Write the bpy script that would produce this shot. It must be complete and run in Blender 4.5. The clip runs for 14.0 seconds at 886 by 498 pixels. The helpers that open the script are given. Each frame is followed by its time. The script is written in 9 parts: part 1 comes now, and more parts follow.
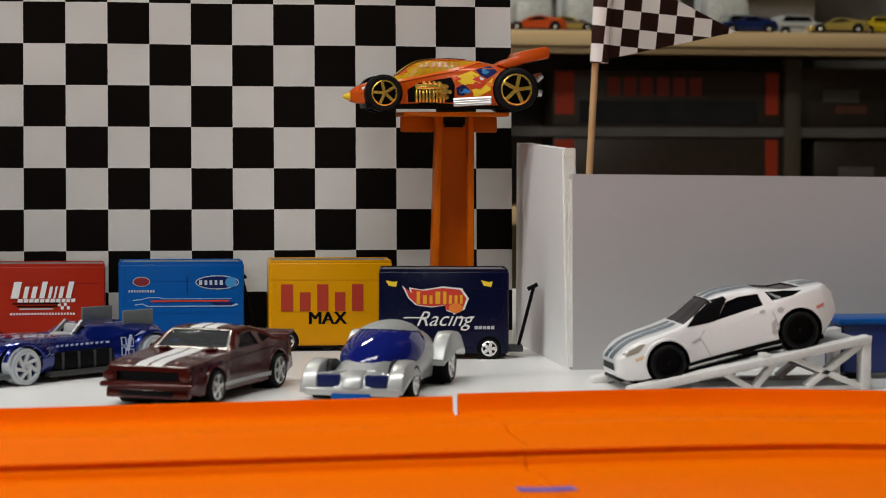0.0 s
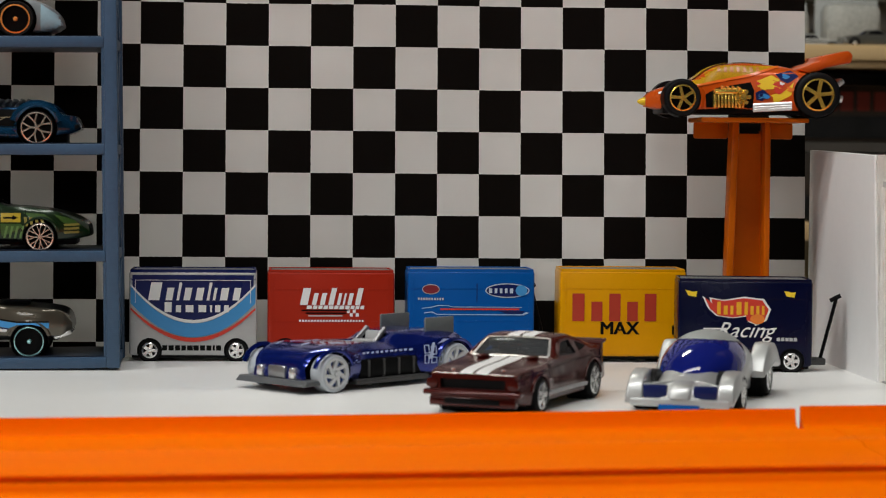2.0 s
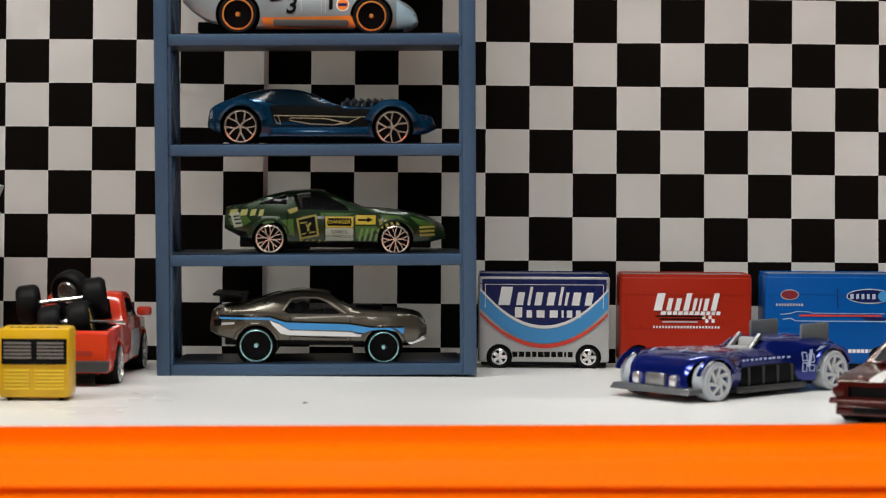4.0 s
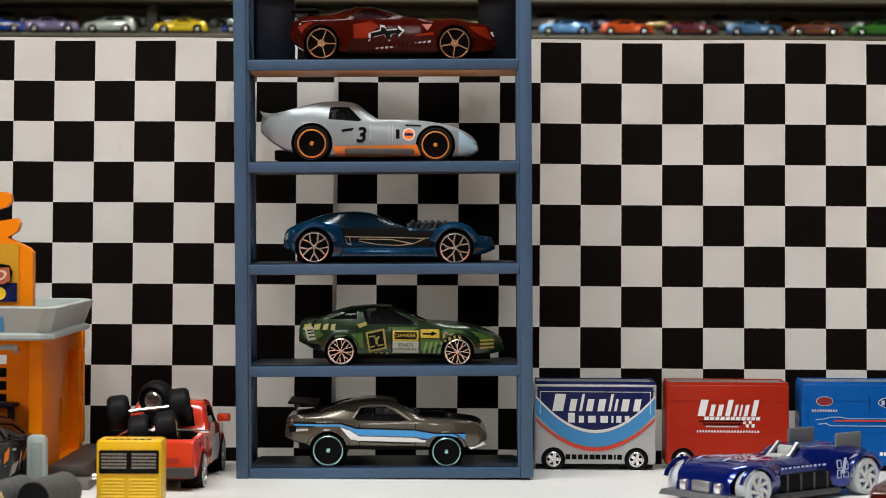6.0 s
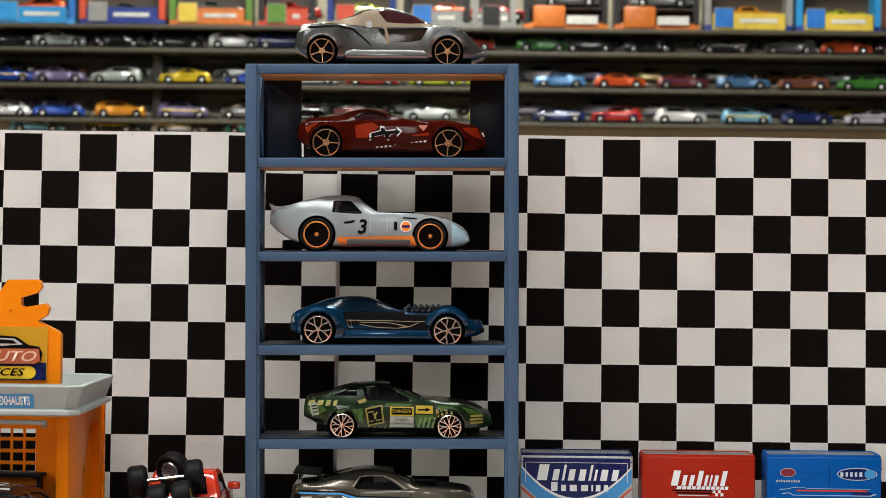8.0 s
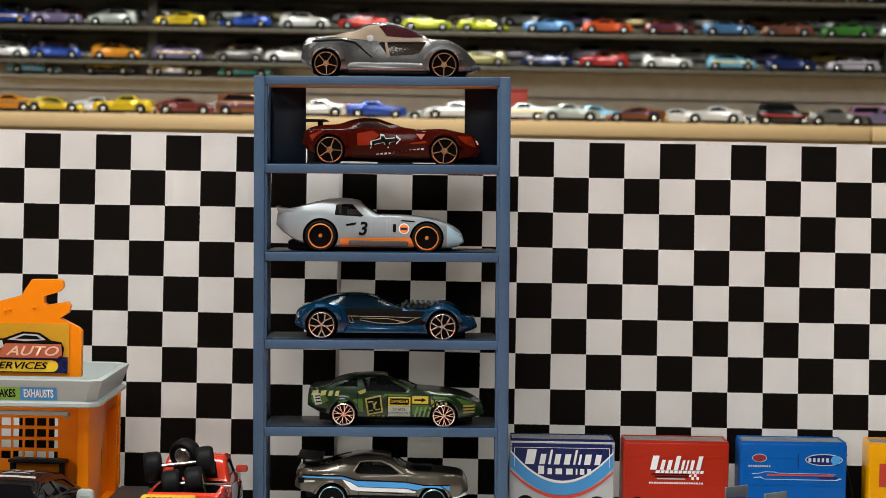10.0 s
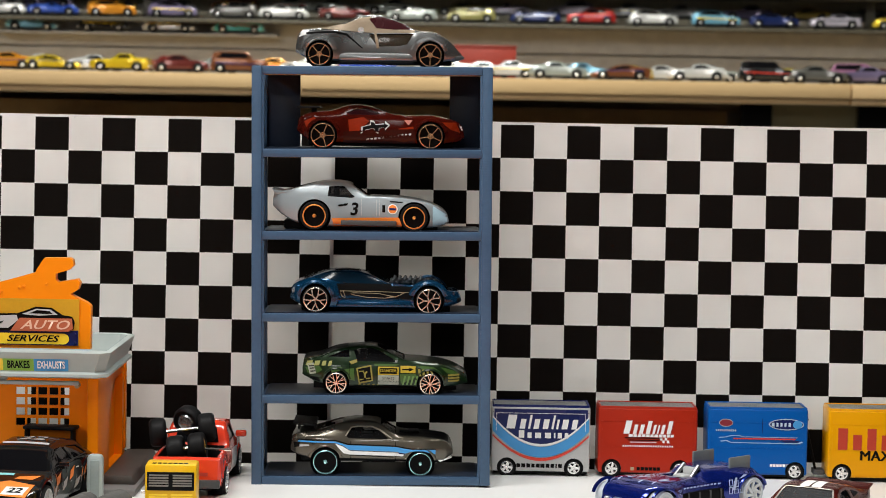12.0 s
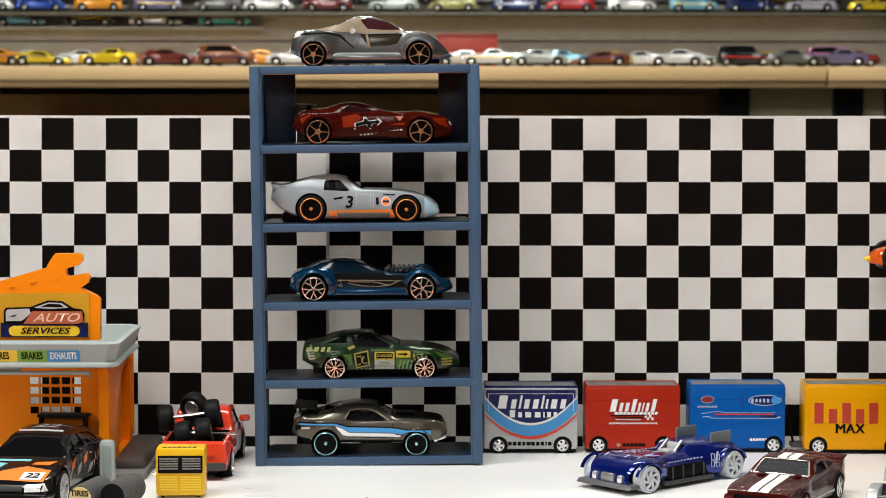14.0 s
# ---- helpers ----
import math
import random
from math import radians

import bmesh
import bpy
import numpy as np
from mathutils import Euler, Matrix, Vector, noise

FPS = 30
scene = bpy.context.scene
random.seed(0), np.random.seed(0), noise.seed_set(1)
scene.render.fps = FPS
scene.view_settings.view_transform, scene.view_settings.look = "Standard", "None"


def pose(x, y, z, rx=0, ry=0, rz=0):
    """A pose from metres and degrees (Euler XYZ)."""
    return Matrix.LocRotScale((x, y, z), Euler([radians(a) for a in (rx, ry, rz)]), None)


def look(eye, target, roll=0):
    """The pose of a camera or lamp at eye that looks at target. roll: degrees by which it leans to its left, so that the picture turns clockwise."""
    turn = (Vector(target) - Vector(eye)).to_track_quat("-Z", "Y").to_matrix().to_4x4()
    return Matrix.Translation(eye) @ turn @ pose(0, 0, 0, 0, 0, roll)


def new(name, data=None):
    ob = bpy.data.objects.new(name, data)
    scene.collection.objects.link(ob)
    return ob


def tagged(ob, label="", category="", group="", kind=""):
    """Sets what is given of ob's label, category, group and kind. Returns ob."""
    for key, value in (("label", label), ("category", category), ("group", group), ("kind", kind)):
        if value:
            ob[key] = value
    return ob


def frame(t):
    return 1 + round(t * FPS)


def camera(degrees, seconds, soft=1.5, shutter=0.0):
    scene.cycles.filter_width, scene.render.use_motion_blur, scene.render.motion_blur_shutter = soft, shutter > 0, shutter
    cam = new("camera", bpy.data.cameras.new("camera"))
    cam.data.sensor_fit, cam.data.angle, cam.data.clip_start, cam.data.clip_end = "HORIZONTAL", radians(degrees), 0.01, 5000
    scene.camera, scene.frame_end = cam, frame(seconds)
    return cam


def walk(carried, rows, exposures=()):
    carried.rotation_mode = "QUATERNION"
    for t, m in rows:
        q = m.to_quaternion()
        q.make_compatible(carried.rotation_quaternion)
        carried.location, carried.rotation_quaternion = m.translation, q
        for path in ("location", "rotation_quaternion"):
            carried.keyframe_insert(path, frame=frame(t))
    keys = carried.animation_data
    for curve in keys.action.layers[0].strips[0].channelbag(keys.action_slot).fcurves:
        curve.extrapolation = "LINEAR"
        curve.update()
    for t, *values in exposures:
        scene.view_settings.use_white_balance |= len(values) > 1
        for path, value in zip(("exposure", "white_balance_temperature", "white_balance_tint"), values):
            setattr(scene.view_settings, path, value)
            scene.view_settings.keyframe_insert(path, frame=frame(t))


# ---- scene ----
cam = camera(22.79, 14.0, 0.6)
walk(cam, [
    (0, look((0.1779, -0.8639, 0.0824), (0.3262, 0.1237, 0.0307), 0.19)),
    (0.5, look((0.1621, -0.8559, 0.0806), (0.2947, 0.1340, 0.0305), 0.34)),
    (1, look((0.1500, -0.8490, 0.0786), (0.2658, 0.1431, 0.0314), 0.21)),
    (1.5, look((0.1377, -0.8425, 0.0776), (0.2328, 0.1520, 0.0329), 0.40)),
    (2, look((0.1265, -0.8389, 0.0777), (0.2078, 0.1569, 0.0335), 0.50)),
    (2.5, look((0.1093, -0.8340, 0.0783), (0.1741, 0.1629, 0.0345), 0.70)),
    (3, look((0.0920, -0.8242, 0.0763), (0.1350, 0.1740, 0.0337), 0.55)),
    (3.5, look((0.0783, -0.8147, 0.0741), (0.0974, 0.1842, 0.0322), 0.24)),
    (3.7, look((0.0714, -0.8099, 0.0731), (0.0789, 0.1892, 0.0316), 0.30)),
    (5.8, look((0.0518, -0.8573, 0.0961), (0.0396, 0.1424, 0.0752), 0.46)),
    (6, look((0.0536, -0.8679, 0.0980), (0.0402, 0.1319, 0.0813), 0.34)),
    (6.5, look((0.0550, -0.8904, 0.1025), (0.0401, 0.1095, 0.0973), 0.45)),
    (7, look((0.0579, -0.9114, 0.1070), (0.0430, 0.0885, 0.1090), 0.48)),
    (7.5, look((0.0593, -0.9252, 0.1096), (0.0446, 0.0747, 0.1136), 0.17)),
    (7.7, look((0.0581, -0.9309, 0.1136), (0.0447, 0.0690, 0.1155), 0.52)),
    (9.8, look((0.0523, -0.9900, 0.1548), (0.0422, 0.0092, 0.1169), 0.90)),
    (10, look((0.0523, -0.9976, 0.1578), (0.0464, 0.0015, 0.1156), 1.00)),
    (10.5, look((0.0557, -1.0141, 0.1636), (0.0500, -0.0154, 0.1136), 0.53)),
    (11, look((0.0557, -1.0264, 0.1687), (0.0509, -0.0284, 0.1065), 0.75)),
    (11.5, look((0.0549, -1.0450, 0.1746), (0.0527, -0.0473, 0.1067), 0.96)),
    (12, look((0.0551, -1.0588, 0.1783), (0.0532, -0.0612, 0.1089), 1.01)),
    (12.5, look((0.0559, -1.0729, 0.1811), (0.0571, -0.0756, 0.1075), 0.90)),
    (13, look((0.0531, -1.0864, 0.1839), (0.0555, -0.0893, 0.1088), 0.67)),
    (13.5, look((0.0505, -1.0960, 0.1851), (0.0528, -0.0990, 0.1077), 0.63)),
    (14, look((0.0510, -1.1062, 0.1842), (0.0569, -0.1092, 0.1076), 0.05)),
], [(0, -0.28), (2.0, -0.27), (3.0, -0.06), (3.7, 0.02), (5.8, 0.27), (7.7, 0.34), (9.8, 0.37), (14, 0.42)])
cam.data.dof.use_dof = True
cam.data.dof.focus_distance = 0.92
cam.data.dof.aperture_fstop = 36.0
S = 0.016          # side of one printed square
LEAN = radians(3.57)

# ---- light: a lit room, its lamps all added out of view ----
world = bpy.data.worlds.new("room_air")
scene.world = world
world.use_nodes = True
world.node_tree.nodes["Background"].inputs[0].default_value = (1.0, 0.96, 0.92, 1)
world.node_tree.nodes["Background"].inputs[1].default_value = 0.04


def unseen_lamp(name, place, target, watts, size, colour, across=0.0):
    data = bpy.data.lights.new(name, "AREA")
    data.energy, data.size, data.color, data.shape = watts, size, colour, "DISK"
    if across:
        data.shape, data.size, data.size_y = "RECTANGLE", size, across
    ob = new(name, data)
    ob.matrix_world = look(place, target)
    return ob


# main light from above; its strip fixture is an added one
unseen_lamp("lamp_light_main", (-0.06, -0.40, 0.90), (-0.06, -0.22, 0.0), 9.4, 1.0, (0.99, 0.975, 0.94), 0.16)
# fill lamps added to brighten rack slots, boards and far shelf
unseen_lamp("fill_light_front", (-1.90, -1.25, 1.43), (0.1, 0.0, 0.05), 21.0, 0.50, (0.99, 0.975, 0.94))
unseen_lamp("fill_light_far", (-0.30, -4.20, 1.43), (0.1, 0.0, 0.08), 13.0, 0.70, (0.99, 0.975, 0.95))
unseen_lamp("fill_light_shelf", (0.0, 1.0, 1.44), (0.0, 1.9, 0.25), 31.0, 0.45, (0.97, 0.965, 0.87))

# ---- materials ----
def mat(name, colour, rough=0.5, metal=0.0, var=0.12, scale=180.0, bump=0.04, coat=0.0, clear=0.0, ior=1.45, alpha=1.0, flake=0.0, depth=0.0003):
    m = bpy.data.materials.new(name)
    m.use_nodes = True
    n, l = m.node_tree.nodes, m.node_tree.links
    b = n["Principled BSDF"]
    tc = n.new("ShaderNodeTexCoord")
    big, fine = n.new("ShaderNodeTexNoise"), n.new("ShaderNodeTexNoise")
    big.inputs["Scale"].default_value, fine.inputs["Scale"].default_value = scale * 0.22, scale * 5
    big.inputs["Detail"].default_value, fine.inputs["Detail"].default_value = 4, 3
    for t in (big, fine):
        l.new(tc.outputs["Object"], t.inputs["Vector"])
    add = n.new("ShaderNodeMath")
    add.operation = "MULTIPLY_ADD"
    l.new(fine.outputs["Fac"], add.inputs[0])
    add.inputs[1].default_value = 0.45
    l.new(big.outputs["Fac"], add.inputs[2])
    ramp = n.new("ShaderNodeMapRange")
    ramp.inputs["From Min"].default_value, ramp.inputs["From Max"].default_value = 0.45, 1.0
    ramp.inputs["To Min"].default_value, ramp.inputs["To Max"].default_value = 1 - var, 1 + var
    l.new(add.outputs[0], ramp.inputs["Value"])
    mul = n.new("ShaderNodeVectorMath")
    mul.operation = "SCALE"
    mul.inputs[0].default_value = colour[:3]
    l.new(ramp.outputs["Result"], mul.inputs["Scale"])
    l.new(mul.outputs["Vector"], b.inputs["Base Color"])
    rr = n.new("ShaderNodeMapRange")
    rr.inputs["From Min"].default_value, rr.inputs["From Max"].default_value = 0.3, 0.8
    rr.inputs["To Min"].default_value, rr.inputs["To Max"].default_value = max(rough - 0.06, 0.02), min(rough + 0.08, 1)
    l.new(big.outputs["Fac"], rr.inputs["Value"])
    l.new(rr.outputs["Result"], b.inputs["Roughness"])
    b.inputs["Metallic"].default_value = metal
    b.inputs["IOR"].default_value = ior
    b.inputs["Coat Weight"].default_value = coat
    b.inputs["Coat Roughness"].default_value = 0.04
    b.inputs["Transmission Weight"].default_value = clear
    b.inputs["Alpha"].default_value = alpha
    if bump or flake:
        bp = n.new("ShaderNodeBump")
        bp.inputs["Strength"].default_value = max(bump, flake)
        bp.inputs["Distance"].default_value = depth
        l.new(fine.outputs["Fac"], bp.inputs["Height"])
        l.new(bp.outputs["Normal"], b.inputs["Normal"])
        if flake:
            fine.inputs["Scale"].default_value = 9000
    return m


def paint(name, colour, metallic=0.0, rough=0.28, coat=0.85, ior=1.45):
    return mat(name, colour, rough=rough, metal=metallic, var=0.05, scale=160, bump=0.02, coat=coat, ior=ior, flake=0.10 if metallic else 0.0, depth=0.0001)


def checker_mat(name, cell, white, black, top_margin=True):
    """Printed squares; local x across, local z down from the top edge of the print."""
    m = bpy.data.materials.new(name)
    m.use_nodes = True
    n, l = m.node_tree.nodes, m.node_tree.links
    b = n["Principled BSDF"]
    tc = n.new("ShaderNodeTexCoord")
    sep = n.new("ShaderNodeSeparateXYZ")
    l.new(tc.outputs["Object"], sep.inputs[0])
    noise_ = n.new("ShaderNodeTexNoise")
    noise_.inputs["Scale"].default_value = 700
    l.new(tc.outputs["Object"], noise_.inputs["Vector"])

    def math_(op, a, v=None):
        k = n.new("ShaderNodeMath")
        k.operation = op
        for i, q in enumerate((a, v)):
            if q is None:
                continue
            if isinstance(q, (int, float)):
                k.inputs[i].default_value = q
            else:
                l.new(q, k.inputs[i])
        return k.outputs[0]

    jit = math_("MULTIPLY", math_("SUBTRACT", noise_.outputs["Fac"], 0.5), 0.012)
    cx = math_("FLOOR", math_("ADD", math_("DIVIDE", sep.outputs["X"], cell), jit))
    cz = math_("FLOOR", math_("ADD", math_("DIVIDE", sep.outputs["Z"], -cell), jit))
    odd = math_("FLOORED_MODULO", math_("ADD", cx, cz), 2.0)
    if top_margin:
        odd = math_("MULTIPLY", odd, math_("GREATER_THAN", math_("MULTIPLY", sep.outputs["Z"], -1.0), 0.0))
    grain = n.new("ShaderNodeTexNoise")
    grain.inputs["Scale"].default_value, grain.inputs["Detail"].default_value = 14, 5
    l.new(tc.outputs["Object"], grain.inputs["Vector"])
    mix = n.new("ShaderNodeMix")
    mix.data_type = "RGBA"
    l.new(odd, mix.inputs["Factor"])
    mix.inputs["A"].default_value, mix.inputs["B"].default_value = (*white, 1), (*black, 1)
    sc = n.new("ShaderNodeMapRange")
    sc.inputs["From Min"].default_value, sc.inputs["From Max"].default_value = 0.3, 0.7
    sc.inputs["To Min"].default_value, sc.inputs["To Max"].default_value = 0.93, 1.05
    l.new(grain.outputs["Fac"], sc.inputs["Value"])
    vm = n.new("ShaderNodeVectorMath")
    vm.operation = "SCALE"
    l.new(mix.outputs["Result"], vm.inputs[0])
    l.new(sc.outputs["Result"], vm.inputs["Scale"])
    l.new(vm.outputs["Vector"], b.inputs["Base Color"])
    b.inputs["Roughness"].default_value = 0.52
    b.inputs["IOR"].default_value = 1.15
    # fine horizontal lines of the printer in the dark squares
    wave = n.new("ShaderNodeTexWave")
    wave.bands_direction = "Z"
    wave.inputs["Scale"].default_value = 330
    wave.inputs["Distortion"].default_value = 1.5
    l.new(tc.outputs["Object"], wave.inputs["Vector"])
    bp = n.new("ShaderNodeBump")
    bp.inputs["Strength"].default_value, bp.inputs["Distance"].default_value = 0.02, 0.0002
    l.new(wave.outputs["Fac"], bp.inputs["Height"])
    l.new(bp.outputs["Normal"], b.inputs["Normal"])
    return m


def printed_layers(name, colour, rough=0.42, relief=0.09):
    """Plastic laid down in fine horizontal lines."""
    m = mat(name, colour, rough=rough, var=0.14, scale=120, bump=0)
    n, l = m.node_tree.nodes, m.node_tree.links
    tc = n.new("ShaderNodeTexCoord")
    wave = n.new("ShaderNodeTexWave")
    wave.bands_direction = "Z"
    wave.inputs["Scale"].default_value, wave.inputs["Distortion"].default_value = 420, 0.6
    l.new(tc.outputs["Object"], wave.inputs["Vector"])
    bp = n.new("ShaderNodeBump")
    bp.inputs["Strength"].default_value, bp.inputs["Distance"].default_value = relief, 0.0003
    l.new(wave.outputs["Fac"], bp.inputs["Height"])
    l.new(bp.outputs["Normal"], n["Principled BSDF"].inputs["Normal"])
    return m


def wood_mat(name, a, b_):
    m = mat(name, a, rough=0.55, var=0.10, scale=30, bump=0.08)
    n, l = m.node_tree.nodes, m.node_tree.links
    tc = n.new("ShaderNodeTexCoord")
    mp = n.new("ShaderNodeMapping")
    mp.inputs["Scale"].default_value = (1.5, 40, 40)
    ns = n.new("ShaderNodeTexNoise")
    ns.inputs["Scale"].default_value, ns.inputs["Detail"].default_value = 3, 6
    l.new(tc.outputs["Object"], mp.inputs["Vector"])
    l.new(mp.outputs["Vector"], ns.inputs["Vector"])
    mix = n.new("ShaderNodeMix")
    mix.data_type = "RGBA"
    mix.inputs["A"].default_value, mix.inputs["B"].default_value = (*a, 1), (*b_, 1)
    l.new(ns.outputs["Fac"], mix.inputs["Factor"])
    l.new(mix.outputs["Result"], n["Principled BSDF"].inputs["Base Color"])
    return m


PAPER = checker_mat("checkered_paper", S, (0.83, 0.82, 0.805), (0.0100, 0.0078, 0.0064))
FLAGPRINT = checker_mat("flag_print", 0.0064, (0.86, 0.84, 0.81), (0.035, 0.016, 0.012), False)
WHITE_TOP = mat("white_laminate", (0.84, 0.845, 0.825), rough=0.32, var=0.03, scale=40, bump=0.015)
# white board behind the ramp; its weaker light is put into this grey
FOAM_SHADED = mat("shaded_foam_paper", (0.45, 0.44, 0.445), rough=0.62, var=0.03, scale=60, bump=0.03)
FOAM_EDGE = mat("foam_core", (0.84, 0.83, 0.78), rough=0.9, var=0.10, scale=500, bump=0.5, depth=0.0006)
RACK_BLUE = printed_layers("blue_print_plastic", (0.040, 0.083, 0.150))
# darker blue for slot floors, lower shelf undersides and corner panels
RACK_DARK = printed_layers("dark_rack_blue", (0.006, 0.012, 0.027), 0.42, 0.02)
# tan tone under the two upper shelves only
RACK_TAN = printed_layers("tan_rack_underside", (0.60, 0.29, 0.10))
ORANGE = mat("orange_track_plastic", (0.95, 0.158, 0.0), rough=0.45, var=0.03, scale=50, bump=0.02, ior=1.06)
ob_ = ORANGE.node_tree.nodes["Principled BSDF"]
ob_.inputs["Subsurface Weight"].default_value, ob_.inputs["Subsurface Scale"].default_value = 0.10, 0.004
ob_.inputs["Subsurface Radius"].default_value = (1.0, 0.25, 0.05)
ORANGE_PILLAR = mat("orange_pillar_plastic", (0.58, 0.118, 0.002), ior=1.22, rough=0.38, var=0.09, scale=60, bump=0.03)
GARAGE_ORANGE = mat("garage_orange_plastic", (0.90, 0.235, 0.002), ior=1.25, rough=0.36, var=0.06, scale=60, bump=0.02)
SIGN_ORANGE = mat("sign_orange_plastic", (0.80, 0.23, 0.003), ior=1.28, rough=0.33, var=0.05, scale=60, bump=0.02)
GREY_PLASTIC = mat("grey_green_plastic", (0.36, 0.41, 0.40), rough=0.38, var=0.07, scale=90, bump=0.03)
DARK_GREY = mat("dark_grey_plastic", (0.045, 0.045, 0.045), rough=0.45, var=0.12, scale=90, bump=0.04)
BLACK = mat("black_plastic", (0.005, 0.005, 0.0055), rough=0.42, ior=1.16, var=0.1, scale=120, bump=0.03)
RUBBER = mat("tyre_rubber", (0.007, 0.007, 0.0075), rough=0.55, ior=1.22, var=0.15, scale=300, bump=0.06)
WHITE_RUBBER = mat("clear_white_rubber", (0.50, 0.54, 0.58), rough=0.35, var=0.05, scale=200, bump=0.03)
CHROME = mat("chrome", (0.84, 0.84, 0.83), rough=0.26, metal=0.8, var=0.04, scale=200, bump=0.02)
GOLD = mat("gold_chrome", (0.95, 0.66, 0.13), rough=0.24, metal=0.78, var=0.06, scale=200, bump=0.02)
COPPER = mat("copper_chrome", (0.86, 0.48, 0.25), rough=0.24, metal=0.88, var=0.06, scale=200, bump=0.02)
COPPER_ORANGE = mat("orange_rim_chrome", (0.90, 0.34, 0.08), rough=0.3, metal=0.5, var=0.06, scale=200, bump=0.02)
STEEL = mat("steel_rod", (0.74, 0.73, 0.70), rough=0.25, metal=1.0, var=0.05, scale=300, bump=0.03)
BASE_METAL = mat("bare_cast_base", (0.33, 0.33, 0.34), rough=0.36, metal=0.85, var=0.15, scale=250, bump=0.08)
GLASS_DARK = mat("smoked_window", (0.004, 0.004, 0.005), rough=0.08, var=0.05, bump=0.0, ior=1.25)
GLASS_GREY = mat("grey_window", (0.030, 0.031, 0.032), rough=0.4, var=0.25, scale=120, bump=0.0, ior=1.2)
GLASS_BLUE = mat("blue_canopy", (0.006, 0.012, 0.16), rough=0.05, var=0.08, bump=0.0, coat=0.3, ior=1.4)
GLASS_RED = mat("dark_red_window", (0.030, 0.006, 0.008), rough=0.25, var=0.06, bump=0.0, ior=1.3)
GLASS_AMBER = mat("amber_canopy", (0.50, 0.27, 0.010), rough=0.22, var=0.35, scale=260, bump=0.0, coat=0.0, ior=1.16)
P_WHITE = mat("white_print", (0.78, 0.78, 0.77), rough=0.4, var=0.03, bump=0.01)
P_BLACK = mat("black_print", (0.005, 0.005, 0.005), rough=0.4, ior=1.12, var=0.05, bump=0.01)
P_RED = mat("red_print", (0.62, 0.045, 0.025), rough=0.38, var=0.06, bump=0.01)
P_ORANGE = mat("orange_print", (0.82, 0.22, 0.03), rough=0.38, var=0.06, bump=0.01)
P_YELLOW = mat("yellow_print", (0.86, 0.60, 0.03), rough=0.38, var=0.05, bump=0.01)
P_BLUE = mat("blue_print", (0.03, 0.22, 0.55), rough=0.38, var=0.05, bump=0.01)
P_SKY = mat("sky_blue_print", (0.05, 0.27, 0.58), rough=0.38, var=0.05, bump=0.01)
P_NAVY = mat("navy_print", (0.008, 0.015, 0.09), ior=1.3, rough=0.3, var=0.06, bump=0.01)
P_GREY = mat("grey_print", (0.45, 0.46, 0.46), rough=0.42, var=0.06, bump=0.01)
P_GREEN = mat("green_print", (0.22, 0.42, 0.05), rough=0.38, var=0.05, bump=0.01)
P_GOLD = mat("tan_line_print", (0.34, 0.28, 0.18), rough=0.35, metal=0.4, var=0.05, bump=0.01)
P_TEAL = mat("teal_print", (0.22, 0.60, 0.62), rough=0.38, var=0.05, bump=0.01)
P_PURPLE = mat("violet_marker", (0.16, 0.10, 0.42), rough=0.5, var=0.1, bump=0.01)
LAMP_WHITE = mat("headlamp_lens", (0.75, 0.76, 0.74), rough=0.12, var=0.05, bump=0.0, coat=0.7)
WOOD = wood_mat("pine_shelf", (0.66, 0.47, 0.25), (0.52, 0.34, 0.16))
STICK = wood_mat("wooden_skewer", (0.60, 0.40, 0.20), (0.46, 0.28, 0.13))

# ---- tools ----
from mathutils.bvhtree import BVHTree


def mesh_of(name, bm, material, smooth=False):
    me = bpy.data.meshes.new(name)
    bmesh.ops.recalc_face_normals(bm, faces=bm.faces[:])
    bm.to_mesh(me)
    bm.free()
    if material:
        me.materials.append(material)
    for p in me.polygons:
        p.use_smooth = smooth
    return me


def soften(me, degrees=35):
    """Smooth faces with sharp edges kept."""
    bm = bmesh.new()
    bm.from_mesh(me)
    for f_ in bm.faces:
        f_.smooth = True
    lim = radians(degrees)
    for e in bm.edges:
        if len(e.link_faces) == 2 and e.calc_face_angle(0) > lim:
            e.smooth = False
    bm.to_mesh(me)
    bm.free()
    return me


def part(name, bm, material, parent=None, label="", smooth=True, m=None):
    me = mesh_of(name, bm, material, smooth)
    if smooth:
        soften(me)
    ob = new(name, me)
    if parent is not None:
        ob.parent = parent
    if m is not None:
        ob.matrix_basis = m
    if label:
        ob["label"] = label
    return ob


def thing(name, label, category, m=None, group="", kind=""):
    ob = new(name)
    ob.empty_display_size = 0.01
    if m is not None:
        ob.matrix_world = m
    return tagged(ob, label, category, group, kind)


def add_box(bm, x0, x1, y0, y1, z0, z1, bevel=0.0, m=None, seg=2):
    r = bmesh.ops.create_cube(bm, size=1, matrix=Matrix.Translation(((x0 + x1) / 2, (y0 + y1) / 2, (z0 + z1) / 2)) @ Matrix.Diagonal((x1 - x0, y1 - y0, z1 - z0, 1)))
    vs = r["verts"]
    if bevel > 0:
        es = list({e for v in vs for e in v.link_edges})
        out = bmesh.ops.bevel(bm, geom=es, offset=bevel, segments=seg, affect="EDGES", profile=0.5)
        vs = list({v for f_ in out["faces"] for v in f_.verts} | {v for v in vs if v.is_valid})
    if m is not None:
        bmesh.ops.transform(bm, matrix=m, verts=vs)
    return vs


def box(x0, x1, y0, y1, z0, z1, bevel=0.0, m=None):
    bm = bmesh.new()
    add_box(bm, x0, x1, y0, y1, z0, z1, bevel, m)
    return bm


